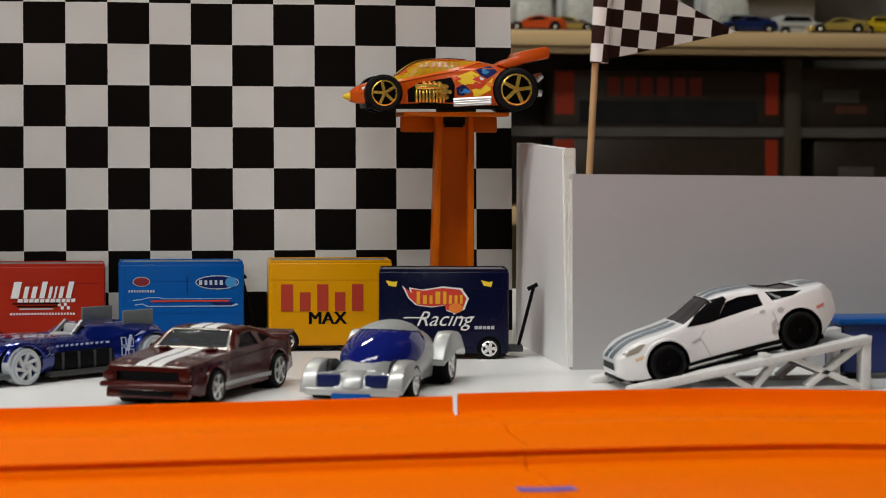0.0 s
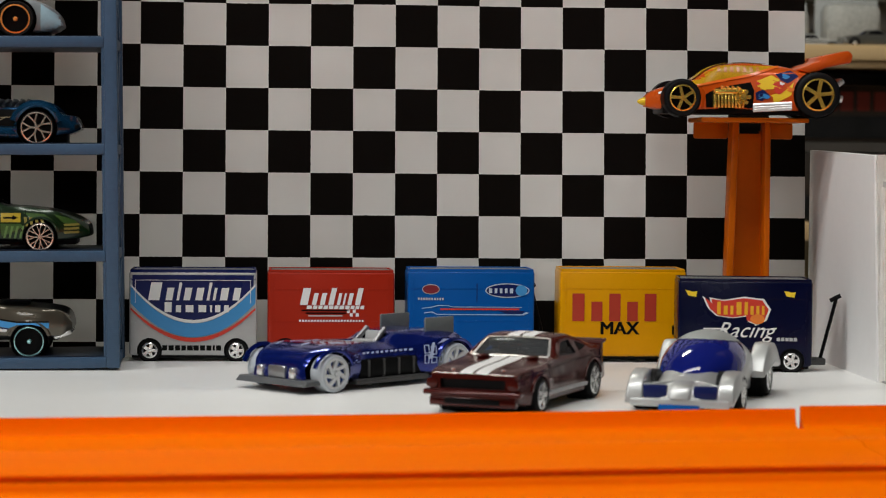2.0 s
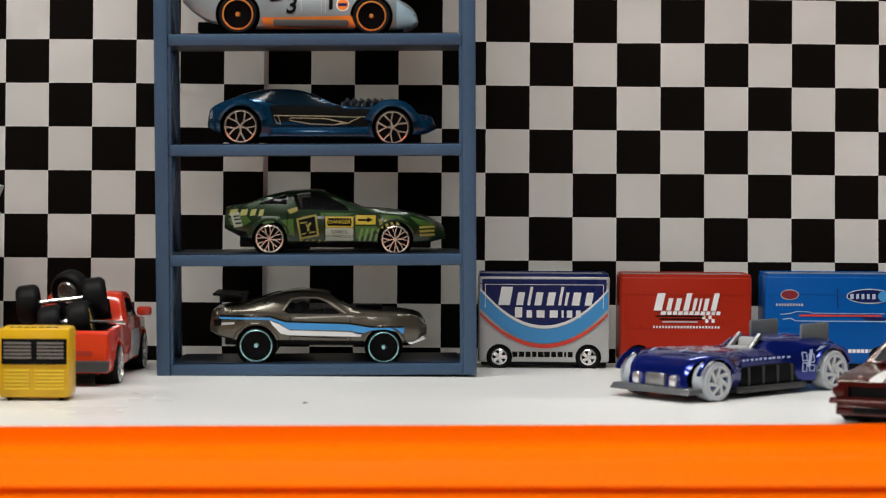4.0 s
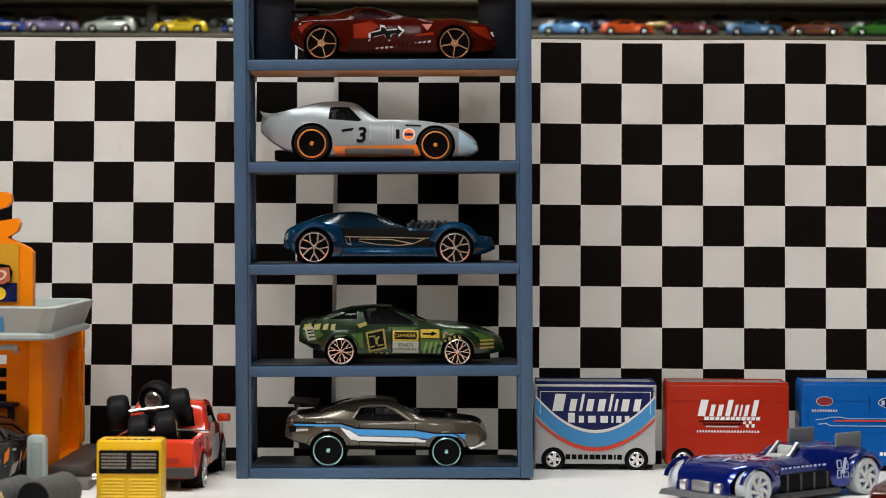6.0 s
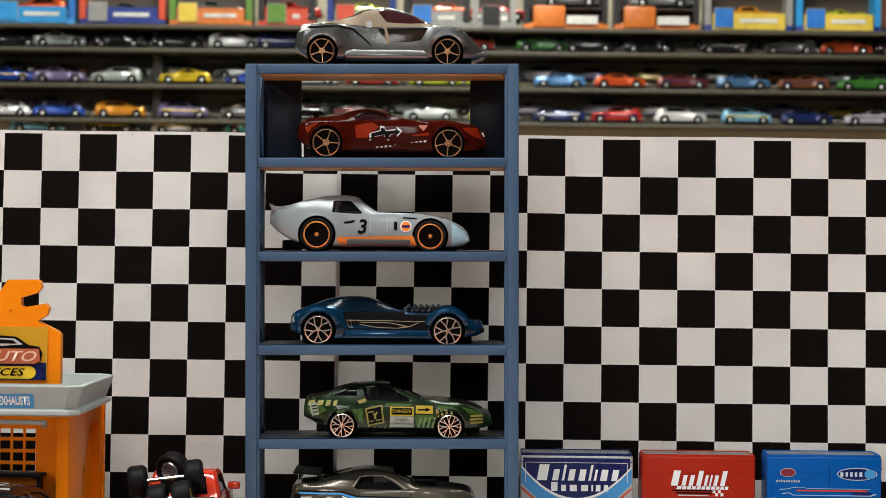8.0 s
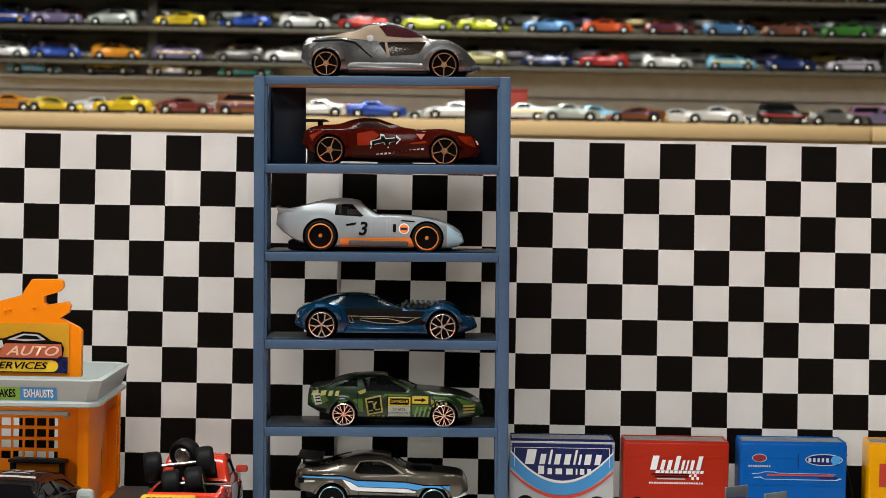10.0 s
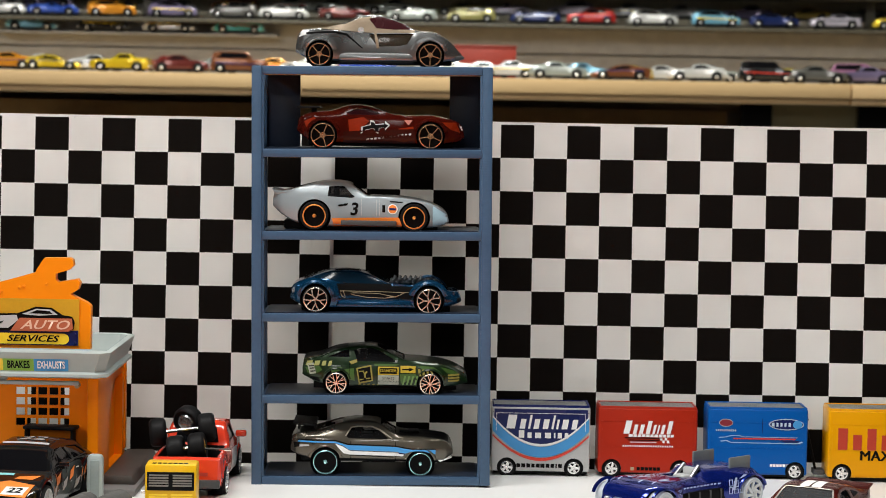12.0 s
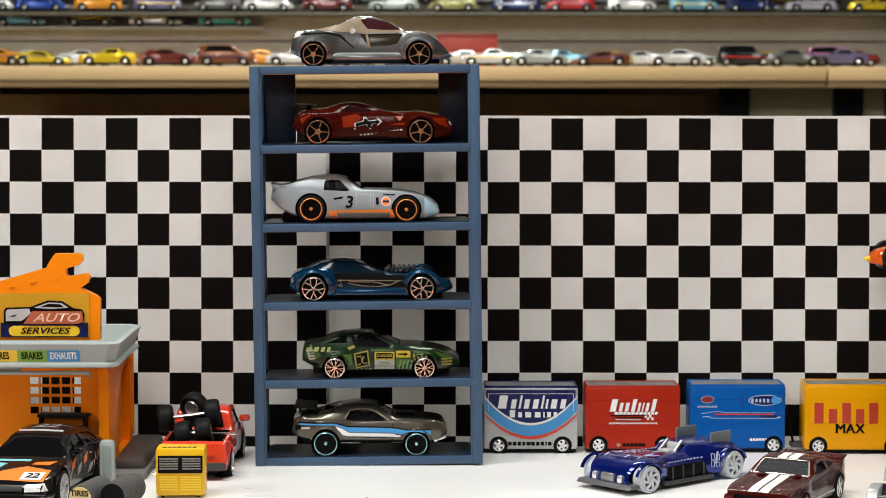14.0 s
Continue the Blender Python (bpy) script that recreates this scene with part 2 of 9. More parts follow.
def add_poly(bm, pts, y0, y1, bevel=0.0):
    """A prism over a polygon in x, z, from y0 to y1."""
    vs = [bm.verts.new((x, y0, z)) for x, z in pts]
    f_ = bm.faces.new(vs)
    ext = bmesh.ops.extrude_face_region(bm, geom=[f_])
    up = [g for g in ext["geom"] if isinstance(g, bmesh.types.BMVert)]
    bmesh.ops.translate(bm, verts=up, vec=(0, y1 - y0, 0))
    if bevel:
        es = [e for e in bm.edges if e.is_valid and all(v in vs or v in up for v in e.verts)]
        bmesh.ops.bevel(bm, geom=es, offset=bevel, segments=2, affect="EDGES", profile=0.5)


def prism(pts, y0, y1, bevel=0.0):
    bm = bmesh.new()
    add_poly(bm, pts, y0, y1, bevel)
    return bm


def lathe(profile, n=28, axis="y", caps=True):
    """Turns (radius, along) pairs round an axis."""
    bm = bmesh.new()
    rings = []
    for r, a in profile:
        ring = []
        for k in range(n):
            t = 2 * math.pi * k / n
            c, s_ = r * math.cos(t), r * math.sin(t)
            ring.append(bm.verts.new((c, a, s_) if axis == "y" else (c, s_, a)))
        rings.append(ring)
    for p, q in zip(rings, rings[1:]):
        for k in range(n):
            bm.faces.new((p[k], p[(k + 1) % n], q[(k + 1) % n], q[k]))
    for ring in (rings[0], rings[-1]) if caps else ():
        if (ring[0].co - ring[n // 2].co).length > 1e-5:
            bm.faces.new(ring)
    return bm


def add_rod(bm, a, b, r, n=10, r2=None):
    a, b = Vector(a), Vector(b)
    d = b - a
    m = Matrix.Translation((a + b) / 2) @ d.to_track_quat("Z", "Y").to_matrix().to_4x4()
    return bmesh.ops.create_cone(bm, cap_ends=True, segments=n, radius1=r, radius2=r if r2 is None else r2, depth=d.length, matrix=m)["verts"]


def rod(a, b, r, n=10, r2=None):
    bm = bmesh.new()
    add_rod(bm, a, b, r, n, r2)
    return bm


def smooth_curve(pts, xs):
    """A soft curve through (x, value) pairs, at the places xs."""
    px_, pv = np.array([p[0] for p in pts], float), np.array([p[1] for p in pts], float)
    h = np.diff(px_)
    d = np.diff(pv) / h
    t = np.zeros(len(px_))
    t[0], t[-1] = d[0], d[-1]
    for i in range(1, len(px_) - 1):
        t[i] = 0 if d[i - 1] * d[i] <= 0 else 2 * d[i - 1] * d[i] / (d[i - 1] + d[i])
    out = []
    for x in xs:
        i = int(np.clip(np.searchsorted(px_, x) - 1, 0, len(h) - 1))
        u = (x - px_[i]) / h[i]
        u = min(max(u, 0), 1)
        out.append((2 * u**3 - 3 * u**2 + 1) * pv[i] + (u**3 - 2 * u**2 + u) * h[i] * t[i] + (3 * u**2 - 2 * u**3) * pv[i + 1] + (u**3 - u**2) * h[i] * t[i + 1])
    return np.array(out)


def cut(me, cutters):
    """The mesh with the solids of the cutters taken away."""
    ob = new("blank", me)
    tools = []
    for bm in cutters:
        k = new("cutter", mesh_of("cutter", bm, None))
        tools.append(k)
        mod = ob.modifiers.new("cut", "BOOLEAN")
        mod.operation, mod.object, mod.solver = "DIFFERENCE", k, "EXACT"
    dg = bpy.context.evaluated_depsgraph_get()
    out = bpy.data.meshes.new_from_object(ob.evaluated_get(dg))
    for o in (ob, *tools):
        bpy.data.objects.remove(o)
    return out


def shape_points(kind, *a):
    """Outlines: rect(x0, y0, x1, y1), oval(x, y, rx, ry)."""
    if kind == "rect":
        x0, y0, x1, y1 = a
        return [(x0, y0), (x1, y0), (x1, y1), (x0, y1)]
    x, y, rx, ry = a
    return [(x + rx * math.cos(2 * math.pi * k / 20), y + ry * math.sin(2 * math.pi * k / 20)) for k in range(20)]


def letters(text, size, slant=0.0, bold=0.0):
    """A flat bmesh of the words, centred, in x, y."""
    cu = bpy.data.curves.new("words", "FONT")
    cu.body, cu.size, cu.align_x, cu.align_y, cu.shear, cu.offset = text, size, "CENTER", "CENTER", slant, bold
    cu.resolution_u = 3
    ob = new("words", cu)
    dg = bpy.context.evaluated_depsgraph_get()
    me = bpy.data.meshes.new_from_object(ob.evaluated_get(dg))
    bpy.data.objects.remove(ob)
    bm = bmesh.new()
    bm.from_mesh(me)
    return bm


def bars(widths, height, gap):
    """Plain blocks in a row, centred, for writing that is not lettered."""
    total = sum(widths) + gap * (len(widths) - 1)
    out, x = [], -total / 2
    for w in widths:
        out.append(shape_points("rect", x, -height / 2, x + w, height / 2))
        x += w + gap
    return out


def flat(polys):
    bm = bmesh.new()
    for pts in polys:
        bm.faces.new([bm.verts.new((x, y, 0)) for x, y in pts])
    if len(polys) > 1:
        bmesh.ops.remove_doubles(bm, verts=bm.verts[:], dist=1e-7)
    return bm


def lay(name, bm2, tree, way, material, parent, at=(0, 0), grid=0.0025, lift=0.00012, label="", flip=False, far=0.2):
    """Lays a flat x, y drawing on a surface: way "side" looks along +y (drawing x, z), "other" along -y, "top" down, "front" along +x, "back" along -x."""
    bmesh.ops.translate(bm2, verts=bm2.verts[:], vec=(at[0], at[1], 0))
    xs, ys = [v.co.x for v in bm2.verts], [v.co.y for v in bm2.verts]
    if not xs:
        bm2.free()
        return None
    for lo, hi, ax in ((min(xs), max(xs), 0), (min(ys), max(ys), 1)) if grid > 0 else ():
        k = math.ceil(lo / grid) * grid
        while k < hi:
            co, no = [0, 0, 0], [0, 0, 0]
            co[ax], no[ax] = k, 1
            bmesh.ops.bisect_plane(bm2, geom=bm2.verts[:] + bm2.edges[:] + bm2.faces[:], plane_co=co, plane_no=no)
            k += grid
    dirs = {"side": ((0, 1, 0), lambda u, v: (u, -far, v)), "other": ((0, -1, 0), lambda u, v: (u, far, v)), "top": ((0, 0, -1), lambda u, v: (u, v, far)),
            "front": ((1, 0, 0), lambda u, v: (-far, u, v)), "back": ((-1, 0, 0), lambda u, v: (far, u, v))}
    d, src = dirs[way]
    d = Vector(d)
    lost = []
    for v in bm2.verts:
        hit, no, _, _ = tree.ray_cast(Vector(src(v.co.x, v.co.y)), d)
        if hit is None or abs(no.dot(d)) < 0.12:
            lost.append(v)
        else:
            if no.dot(d) > 0:
                no = -no
            v.co = hit + no * lift
    bmesh.ops.delete(bm2, geom=lost, context="VERTS")
    if not bm2.faces:
        bm2.free()
        return None
    me = bpy.data.meshes.new(name)
    bm2.to_mesh(me)
    bm2.free()
    me.materials.append(material)
    for p in me.polygons:
        p.use_smooth = True
    ob = new(name, me)
    ob.parent = parent
    if label:
        ob["label"] = label
    return ob

# ---- the room ----
ROOM_WALL = mat("room_wall_paint", (0.15, 0.14, 0.125), rough=0.8, var=0.05, scale=6, bump=0.05)
ROOM_CEIL = mat("room_ceiling_paint", (0.16, 0.155, 0.145), rough=0.85, var=0.03, scale=6, bump=0.05)
ROOM_FLOOR = mat("room_floor_concrete", (0.22, 0.20, 0.18), rough=0.6, var=0.15, scale=8, bump=0.1)


def structure(name, bm, material, label):
    return tagged(part(name, bm, material, None, "", False), label, name.split("_")[0], "", "structure")


structure("floor", box(-2.4, 2.4, -5.5, 2.3, -0.95, -0.85), ROOM_FLOOR, "grey concrete floor of the hobby room")
structure("ceiling", box(-2.4, 2.4, -5.5, 2.3, 1.50, 1.60), ROOM_CEIL, "plain grey painted ceiling of the room")
structure("wall_back", box(-2.4, 2.4, 2.06, 2.16, -0.85, 1.50), mat("grey_slat_wall", (0.235, 0.215, 0.18), rough=0.7, var=0.16, scale=12, bump=0.1), "grey wall behind the display shelves")
structure("wall_front", box(-2.4, 2.4, -5.40, -5.30, -0.85, 1.50), ROOM_WALL, "plain brown-grey wall behind the camera")
structure("wall_west", box(-2.3, -2.2, -5.3, 2.06, -0.85, 1.50), ROOM_WALL, "plain brown-grey painted side wall of room")
structure("wall_east", box(2.2, 2.3, -5.3, 2.06, -0.85, 1.50), ROOM_WALL, "plain brown-grey painted side wall of room")

# ---- table ----
table = thing("display_table", "white laminate table carrying the toy car display", "table")
part("tabletop", box(-0.75, 0.95, -0.56, 0.30, -0.025, 0.0, 0.002), WHITE_TOP, table)
for x in (-0.70, 0.90):
    for y in (-0.50, 0.25):
        part("leg", box(x - 0.02, x + 0.02, y - 0.02, y + 0.02, -0.85, -0.025, 0.002), DARK_GREY, table)
speck = bmesh.new()
bmesh.ops.create_icosphere(speck, subdivisions=1, radius=0.0006, matrix=Matrix.Translation((0.0231, -0.147, 0.0002)) @ Matrix.Diagonal((1.6, 1, 0.35, 1)))
tagged(part("crumb", speck, BLACK), "tiny dark crumb lying on white tabletop", "crumb")

# ---- checkered backdrop: two leaning sheets that meet in a seam ----
TOP = 10.32 * S


def sheet(name, x0, x1, label, phase, back):
    bm = bmesh.new()
    nx, nz = 90, 24
    long = TOP / math.cos(LEAN) - 0.0002
    rows = []
    for j in range(nz + 1):
        z = 0.0013 - (long + 0.0013) * j / nz
        row = []
        for i in range(nx + 1):
            x = x0 + (x1 - x0) * i / nx
            w = 0.0010 * math.sin(x * 61 + phase) * (1 - 0.5 * j / nz) + 0.00035 * math.sin(x * 23 + z * 40 + phase)
            row.append(bm.verts.new((x, w + back, z)))
        rows.append(row)
    for a, b in zip(rows, rows[1:]):
        for i in range(nx):
            bm.faces.new((a[i], a[i + 1], b[i + 1], b[i]))
    bmesh.ops.solidify(bm, geom=bm.faces[:], thickness=0.0005)
    ob = part(name, bm, PAPER, None, "", True)
    ob.matrix_world = Matrix.Translation((0, 0, TOP)) @ Matrix.Rotation(-LEAN, 4, "X")
    return tagged(ob, label, "backdrop")


sheet("checkered_backdrop", 0.0, 0.3342, "black and white checkered paper leaning behind tool carts", 0.4, 0.0)
sheet("checkered_backdrop", -0.40, -0.0007, "black and white checkered paper sheet behind toy garage", 2.1, 0.0006)
shim = bmesh.new()
add_box(shim, -0.0012, 0.0004, -0.0001, 0.0012, -0.155, -0.001)
seam = part("tape_seam", shim, P_WHITE)
seam.matrix_world = Matrix.Translation((0, 0, TOP)) @ Matrix.Rotation(-LEAN, 4, "X") @ Matrix.Translation((0, -0.0008, 0))
tagged(seam, "thin white strip where two checkered sheets meet", "paper strip")

# ---- foam boards ----
fa = bmesh.new()
add_poly(fa, [(-0.004, 0.0), (-0.1020, 0.0), (-0.0930, 0.0776), (-0.004, 0.0795)], 0, 0.005)
# same white board in a brighter copy, side light painted in
board = part("foam_board", fa, mat("lit_foam_paper", (0.80, 0.80, 0.80), rough=0.6, var=0.03, scale=60, bump=0.03), None, "", False)
board.matrix_world = Matrix(((0, -1, 0, 0.3415), (1, 0, 0, 0), (0, 0, 1, 0), (0, 0, 0, 1)))
tagged(board, "white foam board standing edge-on beside checkered paper", "foam board")
edge = bmesh.new()
for k in range(26):
    u = k / 26
    y, z = -0.1024 + 0.0090 * u, 0.0776 * u
    add_box(edge, 0.3372, 0.3408, y - 0.0009 - random.random() * 0.0007, y + 0.0006, z + 0.0001, z + 0.0031 + 0.0006 * random.random())
core = part("torn_foam_edge", edge, FOAM_EDGE, None, "ragged cream foam core", False)
core.parent = board
core.matrix_parent_inverse = board.matrix_world.inverted()
fb = bmesh.new()
add_poly(fb, [(0.3378, 0.0), (0.62, 0.0), (0.62, 0.0665), (0.3378, 0.0690)], 0, 0.005)
board2 = part("foam_board", fb, FOAM_SHADED, None, "", False)
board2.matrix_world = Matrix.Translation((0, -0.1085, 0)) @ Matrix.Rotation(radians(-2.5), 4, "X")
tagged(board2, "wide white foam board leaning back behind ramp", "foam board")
eb = bmesh.new()
for k in range(22):
    z = 0.003 * k + 0.001
    add_box(eb, 0.3372 - 0.0006 * random.random(), 0.3379, 0.0006, 0.0046, z, z + 0.0030)
part("torn_foam_edge", eb, FOAM_EDGE, board2, "ragged cream foam core", False)

# ---- pennant on a stick ----
pen = thing("pennant_flag", "small checkered paper pennant on thin wooden stick", "flag")
part("stick", rod((0.3440, -0.1005, 0.052), (0.3484, -0.1005, 0.139), 0.00125, 12), STICK, pen, "wooden stick")
TILT = Matrix.Translation((0.3485, -0.1026, 0.1083)) @ Matrix.Rotation(radians(5.5), 4, "Y")
LOCAL = TILT.inverted()
fl = bmesh.new()
hoist_x, tip = 0.3458, Vector((0.3978, -0.1030, 0.1195))
rows = []
for i in range(15):
    u = i / 14
    x = hoist_x + (tip.x - hoist_x) * u
    lo, hi = 0.1083 + (0.1195 - 0.1083) * u, 0.1448 + (0.1193 - 0.1448) * u
    rows.append([fl.verts.new(LOCAL @ Vector((x + 0.0018 * (1 - u) * j / 6, -0.1026 + 0.0009 * math.sin(u * 5), lo + (hi - lo) * j / 6))) for j in range(7)])
for a, b in zip(rows, rows[1:]):
    for j in range(6):
        fl.faces.new((a[j], b[j], b[j + 1], a[j + 1]))
bmesh.ops.solidify(fl, geom=fl.faces[:], thickness=0.0003)
flag = part("flag_paper", fl, FLAGPRINT, pen, "brown-black and white printed paper")
flag.matrix_local = TILT
# the paper is folded round the stick and glued down in a soft tube
wrap = bmesh.new()
ring = []
for zz in (0.1080, 0.1450):
    xs = 0.3482 + (zz - 0.108) * 0.05
    ring.append([wrap.verts.new(LOCAL @ Vector((xs + rx_ * math.cos(t), -0.1008 + 0.0026 * math.sin(t), zz))) for rx_, t in [(0.0034, 2 * math.pi * k / 24) for k in range(24)]])
for k in range(24):
    wrap.faces.new((ring[0][k], ring[0][(k + 1) % 24], ring[1][(k + 1) % 24], ring[1][k]))
flag = part("flag_wrap", wrap, FLAGPRINT, pen, "paper folded round stick")
flag.matrix_local = TILT


# ---- orange two-lane track ----
def lane_y(x):
    return float(smooth_curve([(-0.45, -0.298), (-0.2, -0.278), (0.0, -0.2600), (0.15, -0.2490), (0.277, -0.2358), (0.345, -0.2315), (0.405, -0.2440), (0.50, -0.275), (0.62, -0.33)], [x])[0])


def sweep(prof, base, a, b, skew=0.0, n=60):
    bm = bmesh.new()
    rings = []
    for i in range(n + 1):
        x = a + (b - a) * i / n
        rings.append([bm.verts.new((x, lane_y(x) + base + skew * (0.30 - x) + dy, z)) for dy, z in prof])
    k = len(prof)
    for q, r in zip(rings, rings[1:]):
        for j in range(k):
            bm.faces.new((q[j], q[(j + 1) % k], r[(j + 1) % k], r[j]))
    for q in (rings[0], rings[-1]):
        bm.faces.new(q)
    return bm


SKEW = 0.025


def rail_profile(h):
    return [(0.002, 0.0), (0.002, h - 0.0004), (0.0014, h), (0.0003, h), (0.0, h - 0.0008), (-0.0006, 0.0034), (-0.0018, 0.0021), (-0.0042, 0.0016), (-0.0042, 0.0)]


RAIL_LOW = [(0.0014, 0.0), (0.0014, 0.0038), (0.0010, 0.0041), (0.0003, 0.0041), (-0.0002, 0.0035), (-0.0007, 0.0024), (-0.0020, 0.0017), (-0.0070, 0.0014), (-0.0070, 0.0)]
LANE = [(-0.0040, 0.0), (-0.0040, 0.0016), (-0.022, 0.0012), (-0.024, 0.0020), (-0.034, 0.0020), (-0.036, 0.0009), (-0.1000, 0.0009), (-0.1000, 0.0)]
LIP_RAIL = [(-0.1000, 0.0), (-0.1000, 0.0054), (-0.1006, 0.0058), (-0.1020, 0.0058), (-0.1025, 0.0054), (-0.1023, 0.0048), (-0.1031, 0.0)]
LANE_LOW = [(-0.0060, 0.0), (-0.0060, 0.0014), (-0.020, 0.0011), (-0.10, 0.0011), (-0.10, 0.0)]
for x0, x1, rail0, rail1, low0, low1, h, lab in ((-0.45, 0.2850, -0.45, 0.2752, -0.45, 0.2768, 0.0066, "long straight glossy orange toy track with raised rails"), (0.2853, 0.62, 0.2769, 0.62, 0.2771, 0.62, 0.0073, "curving glossy orange plastic toy track length with raised rails")):
    lane = thing("track_length", lab, "toy track", None, "orange track lengths")
    part("rear_rail", sweep(rail_profile(h), 0.0, rail0, rail1), ORANGE, lane)
    part("rear_lane", sweep(LANE, 0.0, x0, x1), ORANGE, lane)
    part("front_rail", sweep(LIP_RAIL, 0.0, low0, low1, SKEW), ORANGE, lane)
    part("near_rail", sweep(RAIL_LOW, -0.1049, low0, low1, SKEW), ORANGE, lane)
    part("near_lane", sweep(LANE_LOW, -0.1055, low0 + (0 if low0 < 0 else 0.002), low1 + (0.002 if low1 < 0.5 else 0), SKEW), ORANGE, lane)
mk = bmesh.new()
pts = [(0.2695 + 0.0135 * k / 12, -0.3685 - 0.0012 * math.sin(k / 12 * math.pi) + 0.0006 * (k % 2)) for k in range(13)]
ring = [[mk.verts.new((x, y + dy, z)) for dy, z in ((0.0006, 0.0011), (0.0006, 0.0013), (-0.0054, 0.0013), (-0.0054, 0.0011))] for x, y in pts]
for q, r in zip(ring, ring[1:]):
    for j in range(4):
        mk.faces.new((q[j], r[j], r[(j + 1) % 4], q[(j + 1) % 4]))
mk.faces.new(ring[0])
mk.faces.new(ring[-1][::-1])
bmesh.ops.recalc_face_normals(mk, faces=mk.faces[:])
tagged(part("marker_stroke", mk, P_PURPLE, None, "", False), "short violet marker stroke on the orange track", "marker stroke")

# ---- blue printed rack for six cars ----
RX0, RX1, RY0, RY1 = -0.0340, 0.0748, -0.0655, -0.0245
PITCH, SHELF = 0.0374, 0.0038
rack = thing("car_rack", "tall blue 3D-printed display rack with five car slots", "display rack")
RACK_H = 5 * PITCH + SHELF
for k in range(6):
    z = k * PITCH
    bm = box(RX0 + 0.0046, RX1 - 0.0046, RY0 + 0.0008, RY1, z, z + SHELF, 0.0004)
    part("shelf", bm, RACK_BLUE, rack)
    if k:
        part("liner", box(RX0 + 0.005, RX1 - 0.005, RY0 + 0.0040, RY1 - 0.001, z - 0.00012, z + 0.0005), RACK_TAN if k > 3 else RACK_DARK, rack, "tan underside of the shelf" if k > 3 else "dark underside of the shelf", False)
    if k < 5:
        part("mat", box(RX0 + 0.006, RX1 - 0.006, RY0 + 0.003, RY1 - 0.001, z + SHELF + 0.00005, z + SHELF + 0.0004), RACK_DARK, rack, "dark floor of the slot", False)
for x0, x1 in ((RX0, RX0 + 0.0046), (RX1 - 0.0046, RX1)):
    for y0, y1 in ((RY0, RY0 + 0.0050), (RY1 - 0.0042, RY1)):
        part("post", box(x0, x1, y0, y1, 0.0, RACK_H, 0.0005), RACK_BLUE, rack)
    rim = x0 + 0.0046 if x0 == RX0 else x0
    part("post_lip", box(rim - 0.0010, rim + 0.0010, RY0 + 0.0012, RY0 + 0.0042, 0.0005, RACK_H - 0.0005, 0.0003), RACK_BLUE, rack)
    for k in range(5):
        z0, z1 = k * PITCH + SHELF, (k + 1) * PITCH
        bm = bmesh.new()
        xm = (x0 + x1) / 2
        for a, b in (((xm, RY0 + 0.004, z0), (xm, RY1 - 0.004, z1)), ((xm, RY0 + 0.004, z1), (xm, RY1 - 0.004, z0))):
            d = Vector(b) - Vector(a)
            mm = Matrix.Translation((Vector(a) + Vector(b)) / 2) @ d.to_track_quat("Z", "Y").to_matrix().to_4x4()
            add_box(bm, -0.0016, 0.0016, -0.0014, 0.0014, -d.length / 2, d.length / 2, 0.0, mm)
        part("cross_brace", bm, RACK_BLUE, rack, "", False)
        part("side_rail", box(x0 + 0.0006, x1 - 0.0006, RY0 + 0.004, RY1 - 0.003, z0 - SHELF, z0 - 0.0002, 0.0003), RACK_BLUE, rack)
for x0, x1 in ((RX0 + 0.0046, RX0 + 0.0200), (RX1 - 0.0188, RX1 - 0.0046)):
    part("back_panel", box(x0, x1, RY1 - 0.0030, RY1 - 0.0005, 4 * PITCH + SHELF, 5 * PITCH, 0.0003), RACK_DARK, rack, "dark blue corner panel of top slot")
rack.matrix_world = Matrix.Translation((0.0006, 0.0, 0.0001)) @ Matrix.Rotation(radians(0.9), 4, Vector((0, 0, 1))) @ Matrix.Rotation(radians(-0.62), 4, "Y")

# ---- tool carts in a row ----
CART_TOP = mat("cart_top_tread", (0.36, 0.36, 0.35), rough=0.4, metal=0.7, var=0.2, scale=400, bump=0.5, depth=0.0005)


def small_wheel(parent, x, y, z, r, w, hub_mat=CHROME, tyre=RUBBER, side=-1):
    prof = [(r * 0.62, -w / 2 + 0.0007), (r * 0.9, -w / 2), (r, -w / 2 + 0.0006), (r, w / 2 - 0.0006), (r * 0.9, w / 2), (r * 0.62, w / 2 - 0.0004)]
    t = part("wheel", lathe(prof, 26), tyre, parent, "", True, pose(x, y, z))
    bm = lathe([(r * 0.72, 0.0005), (r * 0.72, 0.0), (r * 0.60, -0.0003), (r * 0.53, 0.0004)], 26, "y", False)
    for k in range(5):
        a = 2 * math.pi * k / 5
        add_box(bm, r * 0.12, r * 0.56, -0.0003, 0.0004, -r * 0.15, r * 0.15, 0, Matrix.Rotation(-a, 4, "Y"))
    bmesh.ops.create_cone(bm, cap_ends=True, segments=12, radius1=r * 0.2, radius2=r * 0.16, depth=0.0012, matrix=Matrix.Rotation(radians(90), 4, "X"))
    h = part("hub", bm, hub_mat, t, "bright wheel hub", True, pose(0, (-w / 2 if side < 0 else w / 2), 0, 0, 0, 0 if side < 0 else 180))
    return t


